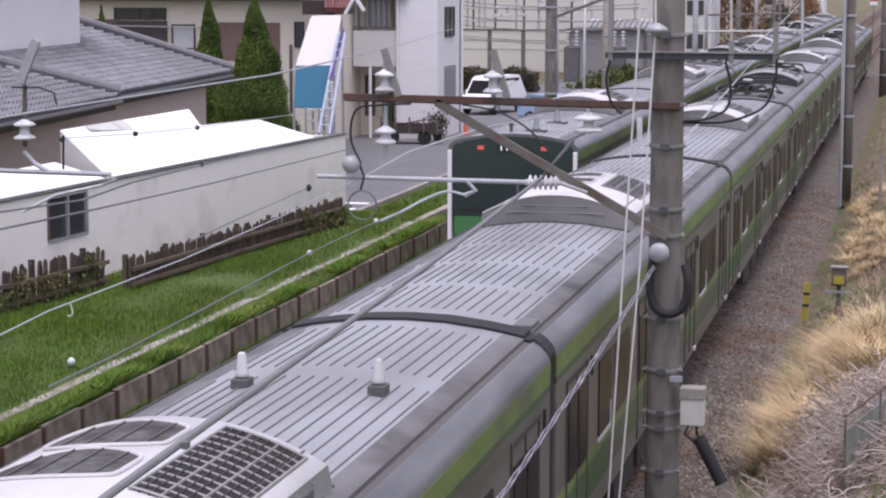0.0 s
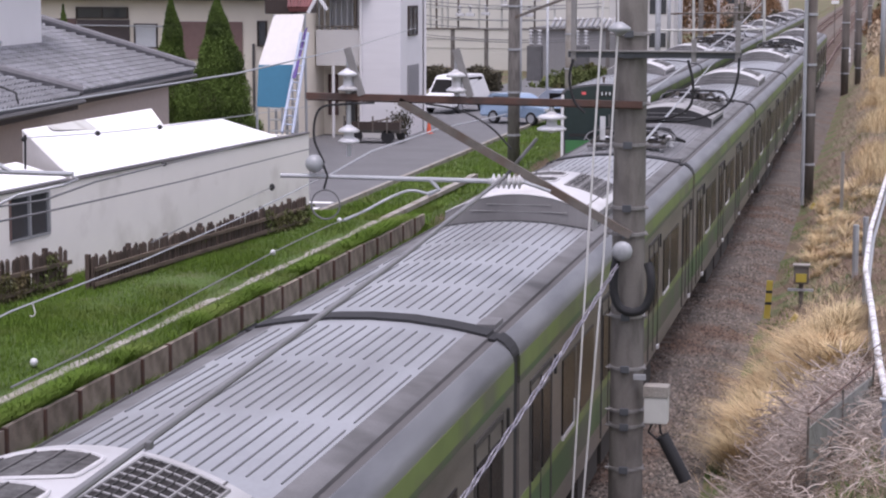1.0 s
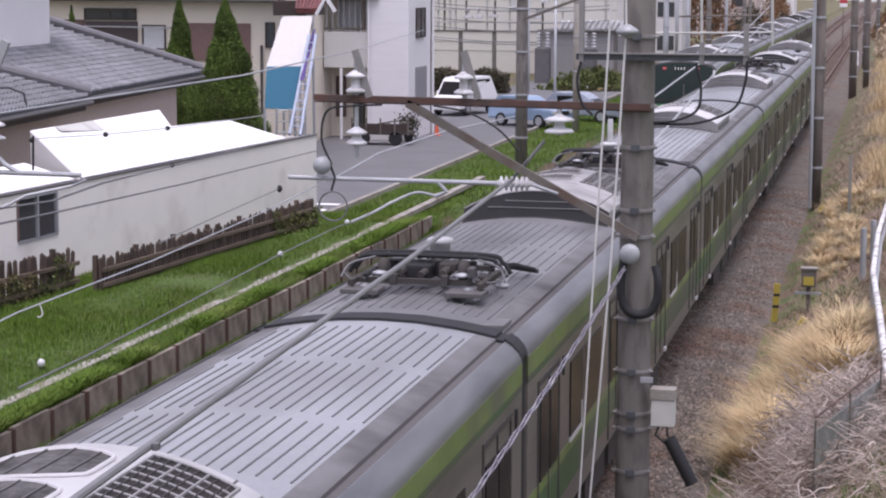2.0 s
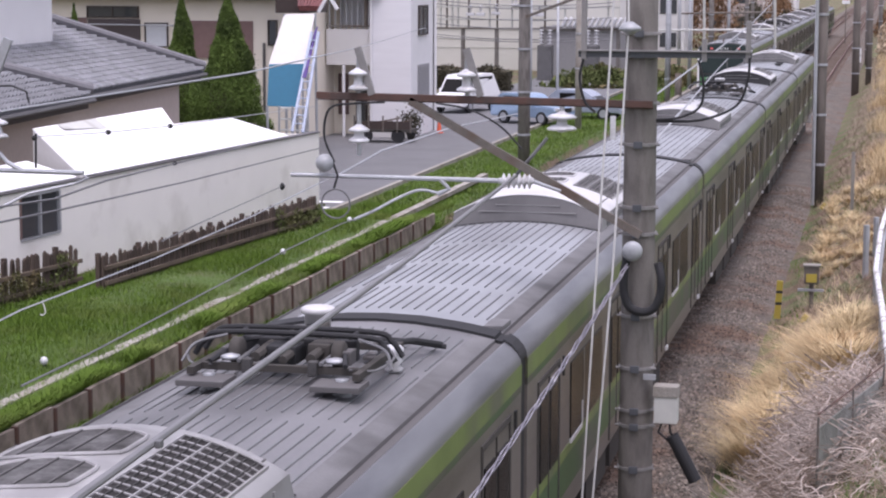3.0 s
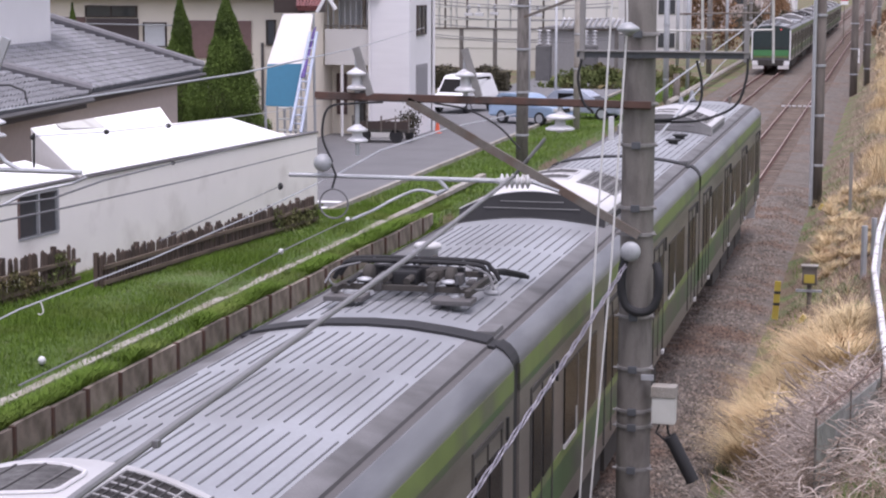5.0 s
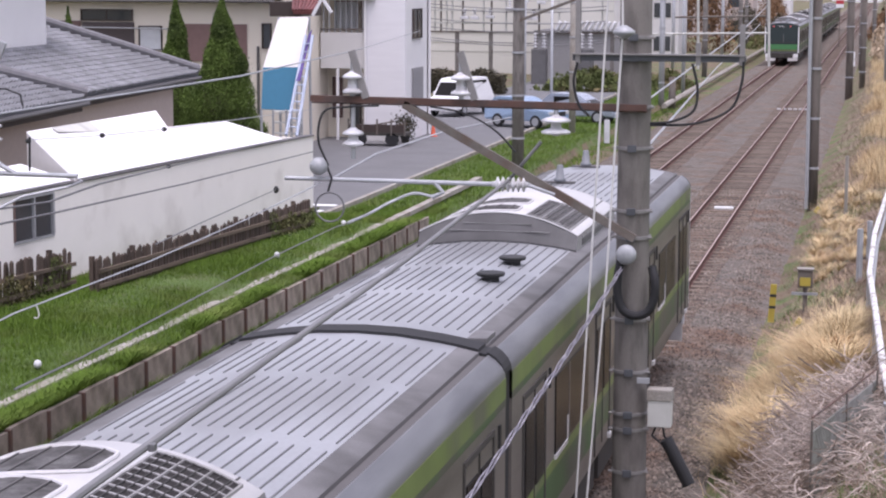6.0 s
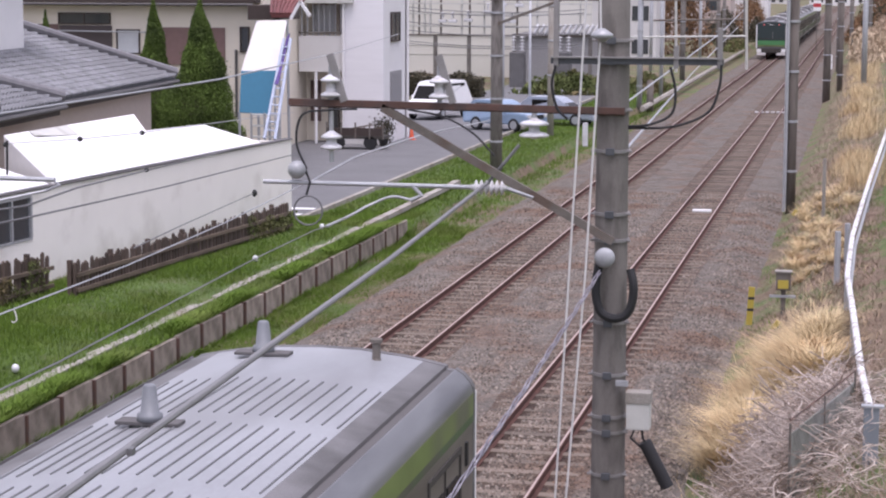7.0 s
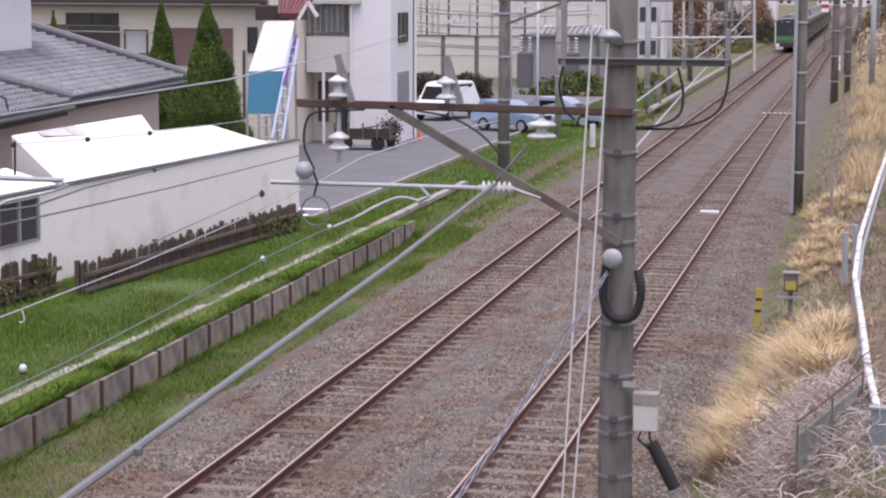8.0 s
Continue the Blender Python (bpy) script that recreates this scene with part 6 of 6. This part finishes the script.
def build_substation():
    Y = 150.0
    xa, xb, za, zb = -26.795, -13.738, 5.974, 1.717
    X = lambda u: xa + (u - 700) * (xb - xa) / 300
    Z = lambda v: za + v * (zb - za) / 100
    h = thing("substation_building", "long cream building behind a substation frame", "building")
    part("wall", wall_at(Y, X(640), X(1060), -.3, Z(-40)), "sub_wall", h, "cream panelled wall")
    for py in (66, 82, 98):
        part("groove", B(X(640), X(1060), Y - .03, Y - .004, Z(py) - .025, Z(py) + .025), "sub_line", h)
    part("grey_annexe", B(X(950), X(1075), Y - 6, Y - .3, -.3, Z(60), bevel=.05), "shutter_grey", h, "dull grey low annexe")
    part("annexe_roof", B(X(946), X(1078), Y - 6.3, Y - .2, Z(60), Z(57), bevel=.03), "roof_dark", h)
    f = thing("steel_gantry", "grey steel substation gantry with insulators", "gantry")
    y = 138
    xc, xd, zc, zd = -23.95, -11.938, 6.056, 2.14
    X2 = lambda u: xc + (u - 700) * (xd - xc) / 300
    Z2 = lambda v: zc + v * (zd - zc) / 100
    for px in (735, 745, 756, 766, 776, 795, 832, 846, 872, 930, 965, 990, 1000, 1040):
        part("upright", B(X2(px) - .06, X2(px) + .06, y, y + .15, Z2(64), Z2(-30)), "box_grey" if px % 3 else "old_steel", f)
    for px in (732, 785, 845, 925, 1000, 1058):
        part("column", B(X2(px) - .13, X2(px) + .13, y - .05, y + .2, .0, Z2(64), bevel=.02), "pole_concrete", f, "grey column")
    for px, py in ((800, 36), (818, 36), (845, 34), (880, 20), (906, 36), (922, 36), (935, 8), (905, 6)):
        part("switch_case", B(X2(px) - .3, X2(px) + .3, y - .45, y - .12, Z2(py + 6), Z2(py), bevel=.06), "porcelain", f, "pale switch case")
        part("bushing", disc_stack(bmesh.new(), (X2(px), y - .3, Z2(py) + .12), 3, .14, .18), "porcelain", f, smooth=True)
    for py in (14, 20, 40, 55, 74, 78):
        part("busbar", T(sag((X2(735), y - .5, Z2(py)), (X2(1050), y - .5, Z2(py + 3)), .3), .03, 5), "wire_pale", f)
    for py in (8, 26, 48, 64):
        part("beam", B(X2(730), X2(1060), y - .1, y, Z2(py) - .06, Z2(py) + .06), "box_grey" if py != 64 else "old_steel", f)
    for k in range(13):
        a, b = Vector((X2(962 + 9.5 * k), y - .4, Z2(60))), Vector((X2(970 + 9.5 * k), y - .4, Z2(44)))
        part("insulator", T([a.lerp(b, i / 6) for i in range(7)], .13, 8), "porcelain", f, "leaning white rod insulator", smooth=True)
    for px in (940, 1020):
        t = thing("transformer", "pale grey substation transformer with bushings", "transformer", "transformers", at=(X2(px), 136, 0))
        part("tank", B(-.5, .5, -.5, .5, 0, 2.5, bevel=.08), "ac_end", t)
        for x in (-.3, .3):
            part("bushing", disc_stack(bmesh.new(), (x, 0, 2.62), 5, .16, .22), "porcelain", t, smooth=True)
    # low hedge and fence before it
    r = random.Random(4)
    v, fc = [], []
    for _ in range(9000):
        x = X2(r.uniform(700, 940))
        z = r.uniform(0, 1.75 + .25 * math.sin(x * 1.7) if x < X2(790) else 1.45 + .2 * math.sin(x * 2.3))
        yy = r.uniform(122, 124)
        k = len(v)
        for _ in range(3):
            v.append((x + r.uniform(-.14, .14), yy + r.uniform(-.14, .14), z + r.uniform(-.14, .14)))
        fc.append((k, k + 1, k + 2))
    scatter("hedge_leaves", v, fc, "hedge", "dark clipped hedge beside the substation", "hedge")
    solo("hedge_core", B(X2(700), X2(940), 122.4, 123.6, 0, 1.35, bevel=.3), "hedge", "shaded inside of a clipped hedge", "hedge")


M["sub_line"] = mat("panel_joint", (0.47, 0.46, 0.42), 0.9, vary=0.1)
M["sub_wall"] = mat("substation_wall", (0.60, 0.585, 0.53), 0.9, vary=0.05, scale=0.5)
build_substation()
for x, y, w, d, hgt, m in ((-14, 182, 9, 8, 7, "house_grey"), (-25, 186, 10, 8, 8, "house_white"), (-37, 184, 11, 8, 7, "house_cream"), (-13, 262, 10, 9, 9, "house_pink"), (-27, 255, 12, 9, 9, "house_grey"), (-50, 200, 12, 9, 9, "house_grey"), (-26, 430, 18, 10, 14, "house_white"), (22, 400, 16, 10, 12, "house_cream"), (-24, 330, 16, 12, 12, "house_cream"), (36, 300, 14, 10, 10, "house_grey"), (-45, 170, 14, 10, 9, "house_cream"), (-12.5, 345, 11, 9, 9, "house_white"), (15, 380, 12, 9, 10, "house_grey"), (-34, 790, 34, 10, 24, "house_grey"), (3, 800, 30, 10, 20, "house_white"), (40, 790, 34, 10, 26, "house_grey")):
    hb = thing("distant_house", "distant pale house beyond the railway", "house", "distant houses", at=(x, y, 0))
    part("wall", B(-w / 2, w / 2, 0, d, -.5, hgt), m, hb)
    part("roof", slab(bmesh.new(), [(-w / 2 - .4, -.5, hgt), (w / 2 + .4, -.5, hgt), (w / 2 + .4, d / 2, hgt + 2), (-w / 2 - .4, d / 2, hgt + 2)], .2), "tile", hb)
    for r in range(int(hgt / 3)):
        for k in range(int(w / 3)):
            part("window", B(-w / 2 + .8 + 3 * k, -w / 2 + 2.3 + 3 * k, -.05, -.004, .9 + 3 * r, 2.2 + 3 * r), "glass", hb)


# ---- vehicles ----
def build_vehicle(label, at, rz, paint, L, W, H, van):
    c = thing("parked_car", label, "car", "parked cars", at=at, rz=rz)
    hood = .95 if van else .85
    side = [(-L / 2, .35), (-L / 2, hood - .1), (-L / 2 + .12, hood), (-L / 2 + (.7 if van else 1.15), hood + .06), (-L / 2 + (1.35 if van else 1.9), H - .05), (-L / 2 + 2.2, H), (L / 2 - .6, H), (L / 2 - .1, hood + .2), (L / 2, hood), (L / 2, .35)]
    b = bmesh.new()
    prism(b, side, -W / 2, W / 2)
    bmesh.ops.bevel(b, geom=list(b.edges), offset=.06, segments=2, affect='EDGES')
    for v in b.verts:
        if v.co.z > hood + .1:
            v.co.y *= .88
    body = part("body", b, paint, c, smooth=False)
    sl = Vector((-L / 2 + (.7 if van else 1.15), 0, hood + .08)), Vector((-L / 2 + (1.35 if van else 1.9), 0, H - .1))
    part("windscreen", slab(bmesh.new(), [(sl[0].x - .02, -W * .42, sl[0].z), (sl[0].x - .02, W * .42, sl[0].z), (sl[1].x - .03, W * .38, sl[1].z), (sl[1].x - .03, -W * .38, sl[1].z)], .02), "train_glass", c, "dark windscreen")
    for s in (-1, 1):
        part("side_window", B(-L / 2 + 2.0, L / 2 - .8, s * W * .445 - .012, s * W * .445 + .012, hood + .12, H - .14), "train_glass", c)
        part("headlamp", B(-L / 2 - .02, -L / 2 + .12, s * W * .36 - .18, s * W * .36 + .18, .68, .84, bevel=.02), "porcelain", c, "clear headlamp")
        part("mirror", B(-L / 2 + 1.2, -L / 2 + 1.35, s * (W / 2 + .12) - .1, s * (W / 2 + .12) + .1, hood + .1, hood + .28, bevel=.03), paint, c)
        for x in (-L / 2 + .85, L / 2 - .85):
            w = part("wheel", turned(bmesh.new(), [(.2, -.1), (.31, -.1), (.33, -.06), (.33, .06), (.31, .1), (.2, .1)], (x, s * (W / 2 - .08), .33), 20, 'y'), "rubber", c)
            part("rim", turned(bmesh.new(), [(.2, -.11), (.2, .11)], (x, s * (W / 2 - .08), .33), 14, 'y'), "galv", w)
    part("grille", B(-L / 2 - .03, -L / 2 + .05, -W * .22, W * .22, .62, .82, bevel=.01), "black", c)
    part("bumper", B(-L / 2 - .06, -L / 2 + .1, -W * .48, W * .48, .32, .55, bevel=.04), paint, c)
    part("number_plate", B(-L / 2 - .075, -L / 2 - .06, -.17, .17, .42, .56), "white_paint", c)
    return c


M["car_white"] = mat("car_white", (0.78, 0.78, 0.79), 0.25, vary=0.03)
M["car_blue"] = mat("car_blue", (0.30, 0.40, 0.54), 0.3, metal=0.3, vary=0.04)
M["car_silver"] = mat("car_silver", (0.40, 0.44, 0.52), 0.3, metal=0.4, vary=0.04)
build_vehicle("white minivan parked facing down the lane", (-12.9, 103, .1), 75, "car_white", 4.4, 1.8, 1.95, True)
build_vehicle("light blue car parked beside the lane", (-7.95, 95.0, .1), 152, "car_blue", 4.0, 1.7, 1.45, False)
build_vehicle("silver blue car parked beside the verge", (-6.0, 99.6, .05), 168, "car_silver", 4.0, 1.7, 1.45, False)
cn = thing("traffic_cone", "small orange traffic cone on the lane", "traffic cone", at=(-11.0, 88, .1))
part("cone", turned(bmesh.new(), [(.2, 0), (.2, .03), (.12, .04), (.03, .65)]), lamp_mat("orange_plastic", (0.7, 0.12, 0.05), 0.0), cn)


# ---- plants ----
def build_conifer(at, r, h, n, label, seed):
    t = thing("conifer", label, "tree", "conifers", at=at)
    part("trunk", T([(0, 0, -.2), (0, 0, h * .5), (.03, 0, h * .93)], .13, 8, r1=.02), "bark", t)
    rnd = random.Random(seed)
    lumps = [(rnd.uniform(0, 6.28), rnd.uniform(.05, .95), rnd.uniform(.08, .3)) for _ in range(46)]

    def place(q):
        z = q.random() ** 1.15
        a = q.uniform(0, 6.28)
        rad = r * (1 - z) ** 1.15 * (.8 + .2 * min(z * 6, 1))
        rad *= 1 + sum(w * max(0, 1 - abs(z - lz) * 9) * max(0, math.cos(a - la)) for la, lz, w in lumps)
        rad *= q.uniform(.6, 1.0) + (.14 * q.random() if q.random() < .2 else 0)
        return (rad * math.cos(a), rad * math.sin(a), h * (.03 + .97 * z))
    v, f = leaf_cloud(rnd, n, place, .042)
    me = bpy.data.meshes.new("crown")
    me.from_pydata(v, [], f)
    me.materials.append(M["conifer"])
    o = new("crown", me)
    o.parent = t
    tagged(o, "dense dark green needle crown", kind="stuff")
    # added dark cone in place of the shade deep between the needles
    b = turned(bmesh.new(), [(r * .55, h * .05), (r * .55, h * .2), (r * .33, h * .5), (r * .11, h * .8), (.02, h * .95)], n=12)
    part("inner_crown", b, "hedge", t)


build_conifer((-16.2, 74, .8), 1.58, 5.72, 85000, "tall pointed conifer in a garden", 1)
build_conifer((-18.45, 75, .8), 1.12, 5.7, 52000, "slim pointed conifer beside a taller one", 2)
build_conifer((-23.8, 77, 1.6), .8, 4.35, 9000, "thin conifer behind a tiled roof", 3)


M["olive"] = mat("olive_leaf", (0.10, 0.12, 0.045), 0.85, vary=0.25, per_island=0.4, second=(0.16, 0.13, 0.07), second_amt=0.5, second_scale=0.6, spec=0.1)


def build_bush(at, sx, sy, sz, n, material, label, seed):
    rnd = random.Random(seed)

    def place(q):
        a, e = q.uniform(0, 6.28), q.uniform(0, 1.57)
        d = q.uniform(.6, 1) * (1 + .25 * math.sin(3 * a + seed) * math.cos(4 * e))
        return (at[0] + sx * d * math.cos(a) * math.cos(e), at[1] + sy * d * math.sin(a) * math.cos(e), at[2] + sz * d * math.sin(e))
    v, f = leaf_cloud(rnd, n, place, .12 * max(sx, 1) ** .3)
    scatter("bush", v, f, material, label, "bush")


build_bush((-9.5, 205, 0), 3.6, 3, 9, 6000, "bush_brown", "brown leafless trees beyond the tracks", 3)
build_bush((-9.5, 128, 0), 3.5, 2, 1.3, 4000, "olive", "green shrubs by the substation", 4)
build_bush((-5.3, 134, 0), 1.6, 6, 1.0, 4000, "olive", "green weeds beside the outer track", 6)
build_bush((-7.5, 300, 0), 2.5, 30, 5, 7000, "bush_brown", "brown scrub beyond the tracks", 12)
build_bush((-8, 250, 0), 2.2, 12, 4, 3000, "hedge", "dark shrubs beyond the substation", 13)
build_bush((12, 330, 0), 4, 40, 6, 6000, "bush_brown", "brown winter trees beside the far line", 14)
build_bush((10.5, 170, .5), 3.0, 14, 3.4, 9000, "scrub", "tall dry reeds on the embankment", 7)
build_bush((-4.6, 262, 0), 1.6, 10, 2.6, 3500, "hedge", "dark shrubs beside the outer track", 21)
build_bush((-5.0, 225, 0), 1.3, 14, 1.1, 3000, "olive", "low green weeds beside the outer track", 22)
build_bush((8.6, 262, 0), 2.2, 22, 3.2, 5000, "bush_brown", "brown scrub beside the inner track", 23)
build_bush((9.6, 214, .6), 1.2, 10, 1.2, 3000, "olive", "low green shrubs on the embankment", 24)
build_bush((16, 230, .5), 8, 20, 6, 6000, "hedge", "dark shrubs beyond the embankment", 8)


def blades(name, n, spot, length, width, lean, material, label, category, seed, segs=1, droop=.0):
    """Single blades of grass as thin tapered strips."""
    rnd = random.Random(seed)
    v, f = [], []
    for _ in range(n):
        p = spot(rnd)
        if p is None:
            continue
        x, y, sc = p[:3]
        z = ground_z(x, y) - .02
        L = length * rnd.uniform(.5, 1.25) * sc
        a = rnd.uniform(0, 6.28) if len(p) < 4 else p[3]
        lx, ly = math.cos(a) * lean * rnd.uniform(.2, 1), math.sin(a) * lean * rnd.uniform(.2, 1)
        w = width * rnd.uniform(.7, 1.3)
        ca, sa = math.cos(a + 1.57) * w, math.sin(a + 1.57) * w
        k = len(v)
        for s in range(segs):
            u = s / segs
            hx, hy, hz = lx * L * u * (1 + droop * u), ly * L * u * (1 + droop * u), L * u * (1 - droop * u * .55)
            q = 1 - .6 * u
            v += [(x + hx - ca * q, y + hy - sa * q, z + hz), (x + hx + ca * q, y + hy + sa * q, z + hz)]
        v.append((x + lx * L * (1 + droop), y + ly * L * (1 + droop), z + L * (1 - droop * .55)))
        for s in range(segs - 1):
            i = k + 2 * s
            f.append((i, i + 1, i + 3, i + 2))
        i = k + 2 * (segs - 1)
        f.append((i, i + 1, i + 2))
    scatter(name, v, f, material, label, category)


def bank_spot(q):
    y = 22 + 38 * q.random() ** 1.3
    x = q.uniform(-8.6, -4.22)
    if x < wall_x(y) + .05 or -5.04 < x < -4.71 and q.random() < .72:
        return None
    g = noise.noise(Vector((x * .7, y * .35, 3)))
    if q.random() > 1.0 + g:
        return None
    return x, y, 1 + .5 * g


def verge_spot(q):
    y = 20 + 40 * q.random()
    x = q.uniform(-4.1, -2.5 - .3 * noise.noise(Vector((0, y * .3, 0))))
    g = noise.noise(Vector((x * .9, y * .3, 9)))
    if q.random() > 1.15 + g - .5 * max(0, (x + 3.2)):
        return None
    return x, y, .9 + .6 * g


def far_verge(q):
    y = 54 + 75 * q.random() ** 1.4
    x = q.uniform(-7.2, -2.6)
    if x > -3.3 and q.random() > .3:
        return None
    return x, y, 1.1


def mid_spot(q):
    x, y = q.choice(((1.45, 69), (1.35, 66), (1.3, 87), (2.2, 61)))
    x, y = x + q.gauss(0, .16), y + q.gauss(0, 2.2)
    return (x, y, .8) if q.random() < .8 else None


CLUMPS = []
_q = random.Random(77)
for _ in range(150):
    u = _q.random()
    cy = _q.uniform(29, 38)
    CLUMPS.append((6.85 + .11 * (cy - 30) + abs(_q.gauss(0, .42)), cy, _q.uniform(.6, 1.25)))
for _ in range(70):
    cy = _q.uniform(46, 66)
    CLUMPS.append((_q.uniform(7.1, 8.6), cy, _q.uniform(.35, .7)))


def tuft_spot(q):
    cx, cy, s = q.choice(CLUMPS)
    a = q.uniform(0, 6.28)
    d = .22 * s * q.random() ** .7
    return cx + d * math.cos(a), cy + d * math.sin(a), s, a + q.gauss(0, .5)


def straw_spot(q):
    c = q.random()
    if c < .45:
        return 6.95 + q.gauss(0, .25), 31.8 + q.gauss(0, 1.5), 1.0
    if c < .65:
        return 7.5 + q.gauss(0, .33), 35.5 + q.gauss(0, 1.4), .9
    y = 33 + 32 * q.random()
    x = q.gauss(8.0, .5)
    if x < 7.0 or noise.noise(Vector((x, y * .4, 5))) < .05:
        return None
    return x, y, .65


def far_straw(q):
    y = 62 + 110 * q.random()
    x = q.gauss(8.7, .6)
    return (x, y, 1.0) if 7.7 < x < 10.5 and noise.noise(Vector((x * .6, y * .12, 2))) > .0 else None


def weed_spot(q):
    y = 22 + 70 * q.random()
    x = q.uniform(6.2, 9.5)
    return (x, y, .6) if noise.noise(Vector((x * .8, y * .25, 7))) > .12 else None


def thatch_spot(q):
    y = 20 + 60 * q.random() ** 1.3
    x = q.uniform(6.0, 9.3)
    return (x, y, .35) if q.random() < smooth(6.1, 7.8, x) else None


def brow_spot(q):
    y = 19 + 38 * q.random()
    x = q.uniform(-4.5, -4.08)
    return (x, y, 1.1 + .8 * noise.noise(Vector((y * .5, 4, 0)))) if noise.noise(Vector((x, y * .6, 1))) > -.25 else None


blades("brow_grass", 30000, brow_spot, .22, .008, 1.2, "blade", "green grass hanging over the low wall", "grass", 10, 2, .5)
blades("bank_grass", 190000, bank_spot, .11, .008, .8, "blade", "lush green grass on the bank", "grass", 11)
blades("verge_grass", 76000, verge_spot, .10, .008, .8, "blade", "short green grass along the track bed", "grass", 12)
blades("lane_grass", 60000, far_verge, .13, .013, .8, "blade", "green grass verge beside the lane", "grass", 13)
blades("track_weeds", 4200, mid_spot, .12, .012, .6, "blade", "patchy green weeds between the tracks", "grass", 14)
blades("dry_grass_clumps", 30000, tuft_spot, .78, .005, .75, "straw", "tall straw-coloured dry grass clumps", "dry grass", 15, 4, .85)
blades("dry_grass_thin", 5000, straw_spot, .6, .005, .8, "straw", "thin scattered dry grass on the slope", "dry grass", 25, 3, .7)
blades("dry_grass_far", 26000, far_straw, .75, .006, .5, "straw", "dry straw grass along the embankment", "dry grass", 16, 2, .4)
blades("embankment_weeds", 16000, weed_spot, .2, .01, .6, "blade", "scattered green weeds on the embankment", "grass", 17)
M["dead_far"] = mat("dead_far", (0.33, 0.265, 0.205), 0.9, vary=0.25, scale=0.3, per_island=0.3, second=(0.21, 0.165, 0.125), second_amt=0.5, second_scale=0.25, spec=0.1)


def far_thatch(q):
    y = 62 + 120 * q.random()
    x = q.uniform(6.6, 10)
    return (x, y, .5) if q.random() < smooth(6.6, 8.0, x) else None


blades("far_thatch", 60000, far_thatch, .4, .007, 1.5, "dead_far", "flattened brown grass along the far slope", "dry grass", 28, 2, .3)
blades("thatch", 42000, thatch_spot, .5, .006, 1.6, "dead_stems", "flattened dead brown grass on the slope", "dry grass", 18, 2, .3)


def build_vines():
    rnd = random.Random(21)
    b_v, b_f = [], []
    for _ in range(5600):
        y = rnd.uniform(24.0, 29.6)
        x = rnd.uniform(6.95 + .13 * (y - 24.2), 9.0)
        if x > 7.93 + .214 * (y - 24.6) and y < 28.4 and rnd.random() < .85:
            continue
        z = ground_z(x, y) + rnd.uniform(.0, .6) * max(0, min(1, (x - 6.9)))
        a, e = rnd.uniform(0, 6.28), rnd.uniform(-.3, .5)
        w = rnd.uniform(.0028, .006) if rnd.random() < .86 else rnd.uniform(.006, .010)
        pts = []
        for s in range(9):
            pts.append((x, y, z))
            a += rnd.gauss(0, .45)
            e += rnd.gauss(-.06, .3)
            x, y, z = x + .09 * math.cos(a), y + .09 * math.sin(a), max(z + .07 * math.sin(e), ground_z(x, y) + .01)
        k = len(b_v)
        for (px_, py_, pz_) in pts:
            b_v += [(px_ - w, py_, pz_), (px_ + w, py_, pz_), (px_, py_, pz_ + 1.6 * w)]
        for s in range(8):
            i = k + 3 * s
            b_f += [(i, i + 1, i + 4, i + 3), (i + 1, i + 2, i + 5, i + 4), (i + 2, i, i + 3, i + 5)]
    scatter("dead_vines", b_v, b_f, "vine", "tangle of pale dead vines over the slope", "vines")


build_vines()


def build_ivy(a, b, low, high, n, label, seed):
    """Leaves climbing over a stretch of fence."""
    rnd = random.Random(seed)

    def place(q):
        u = q.random()
        top = low + (high - low) * (.55 + .45 * noise.noise(Vector((u * 6, seed, 0))))
        return (a[0] + (b[0] - a[0]) * u + q.gauss(.06, .06), a[1] + (b[1] - a[1]) * u, low + (top - low) * q.random() ** .7)
    v, f = leaf_cloud(rnd, n, place, .04)
    scatter("ivy", v, f, "olive", label, "ivy")


build_ivy((-8.7, 35.4), (-8.1, 39.3), .4, 1.55, 2600, "straggling ivy over the high fence", 31)
build_ivy((-6.5, 48.6), (-6.2, 51.8), .4, 1.4, 2200, "ivy creeping along the fence end", 32)
for at in ((6.86, 62.5, .0), (7.18, 41.2, .02)):
    y = thing("yellow_marker", "small yellow marker block in the dry grass", "marker", "yellow markers", at=at)
    part("block", bar(bmesh.new(), (-.05, 0, 0), (.06, 0, .16), .12, .1), "yellow", y)
y = thing("short_post", "thin grey concrete post in brown scrub", "post", at=(7.8, 58.5, .35))
part("shaft", B(-.05, .05, -.05, .05, -.2, 1.75, bevel=.012), "concrete", y)
motions()
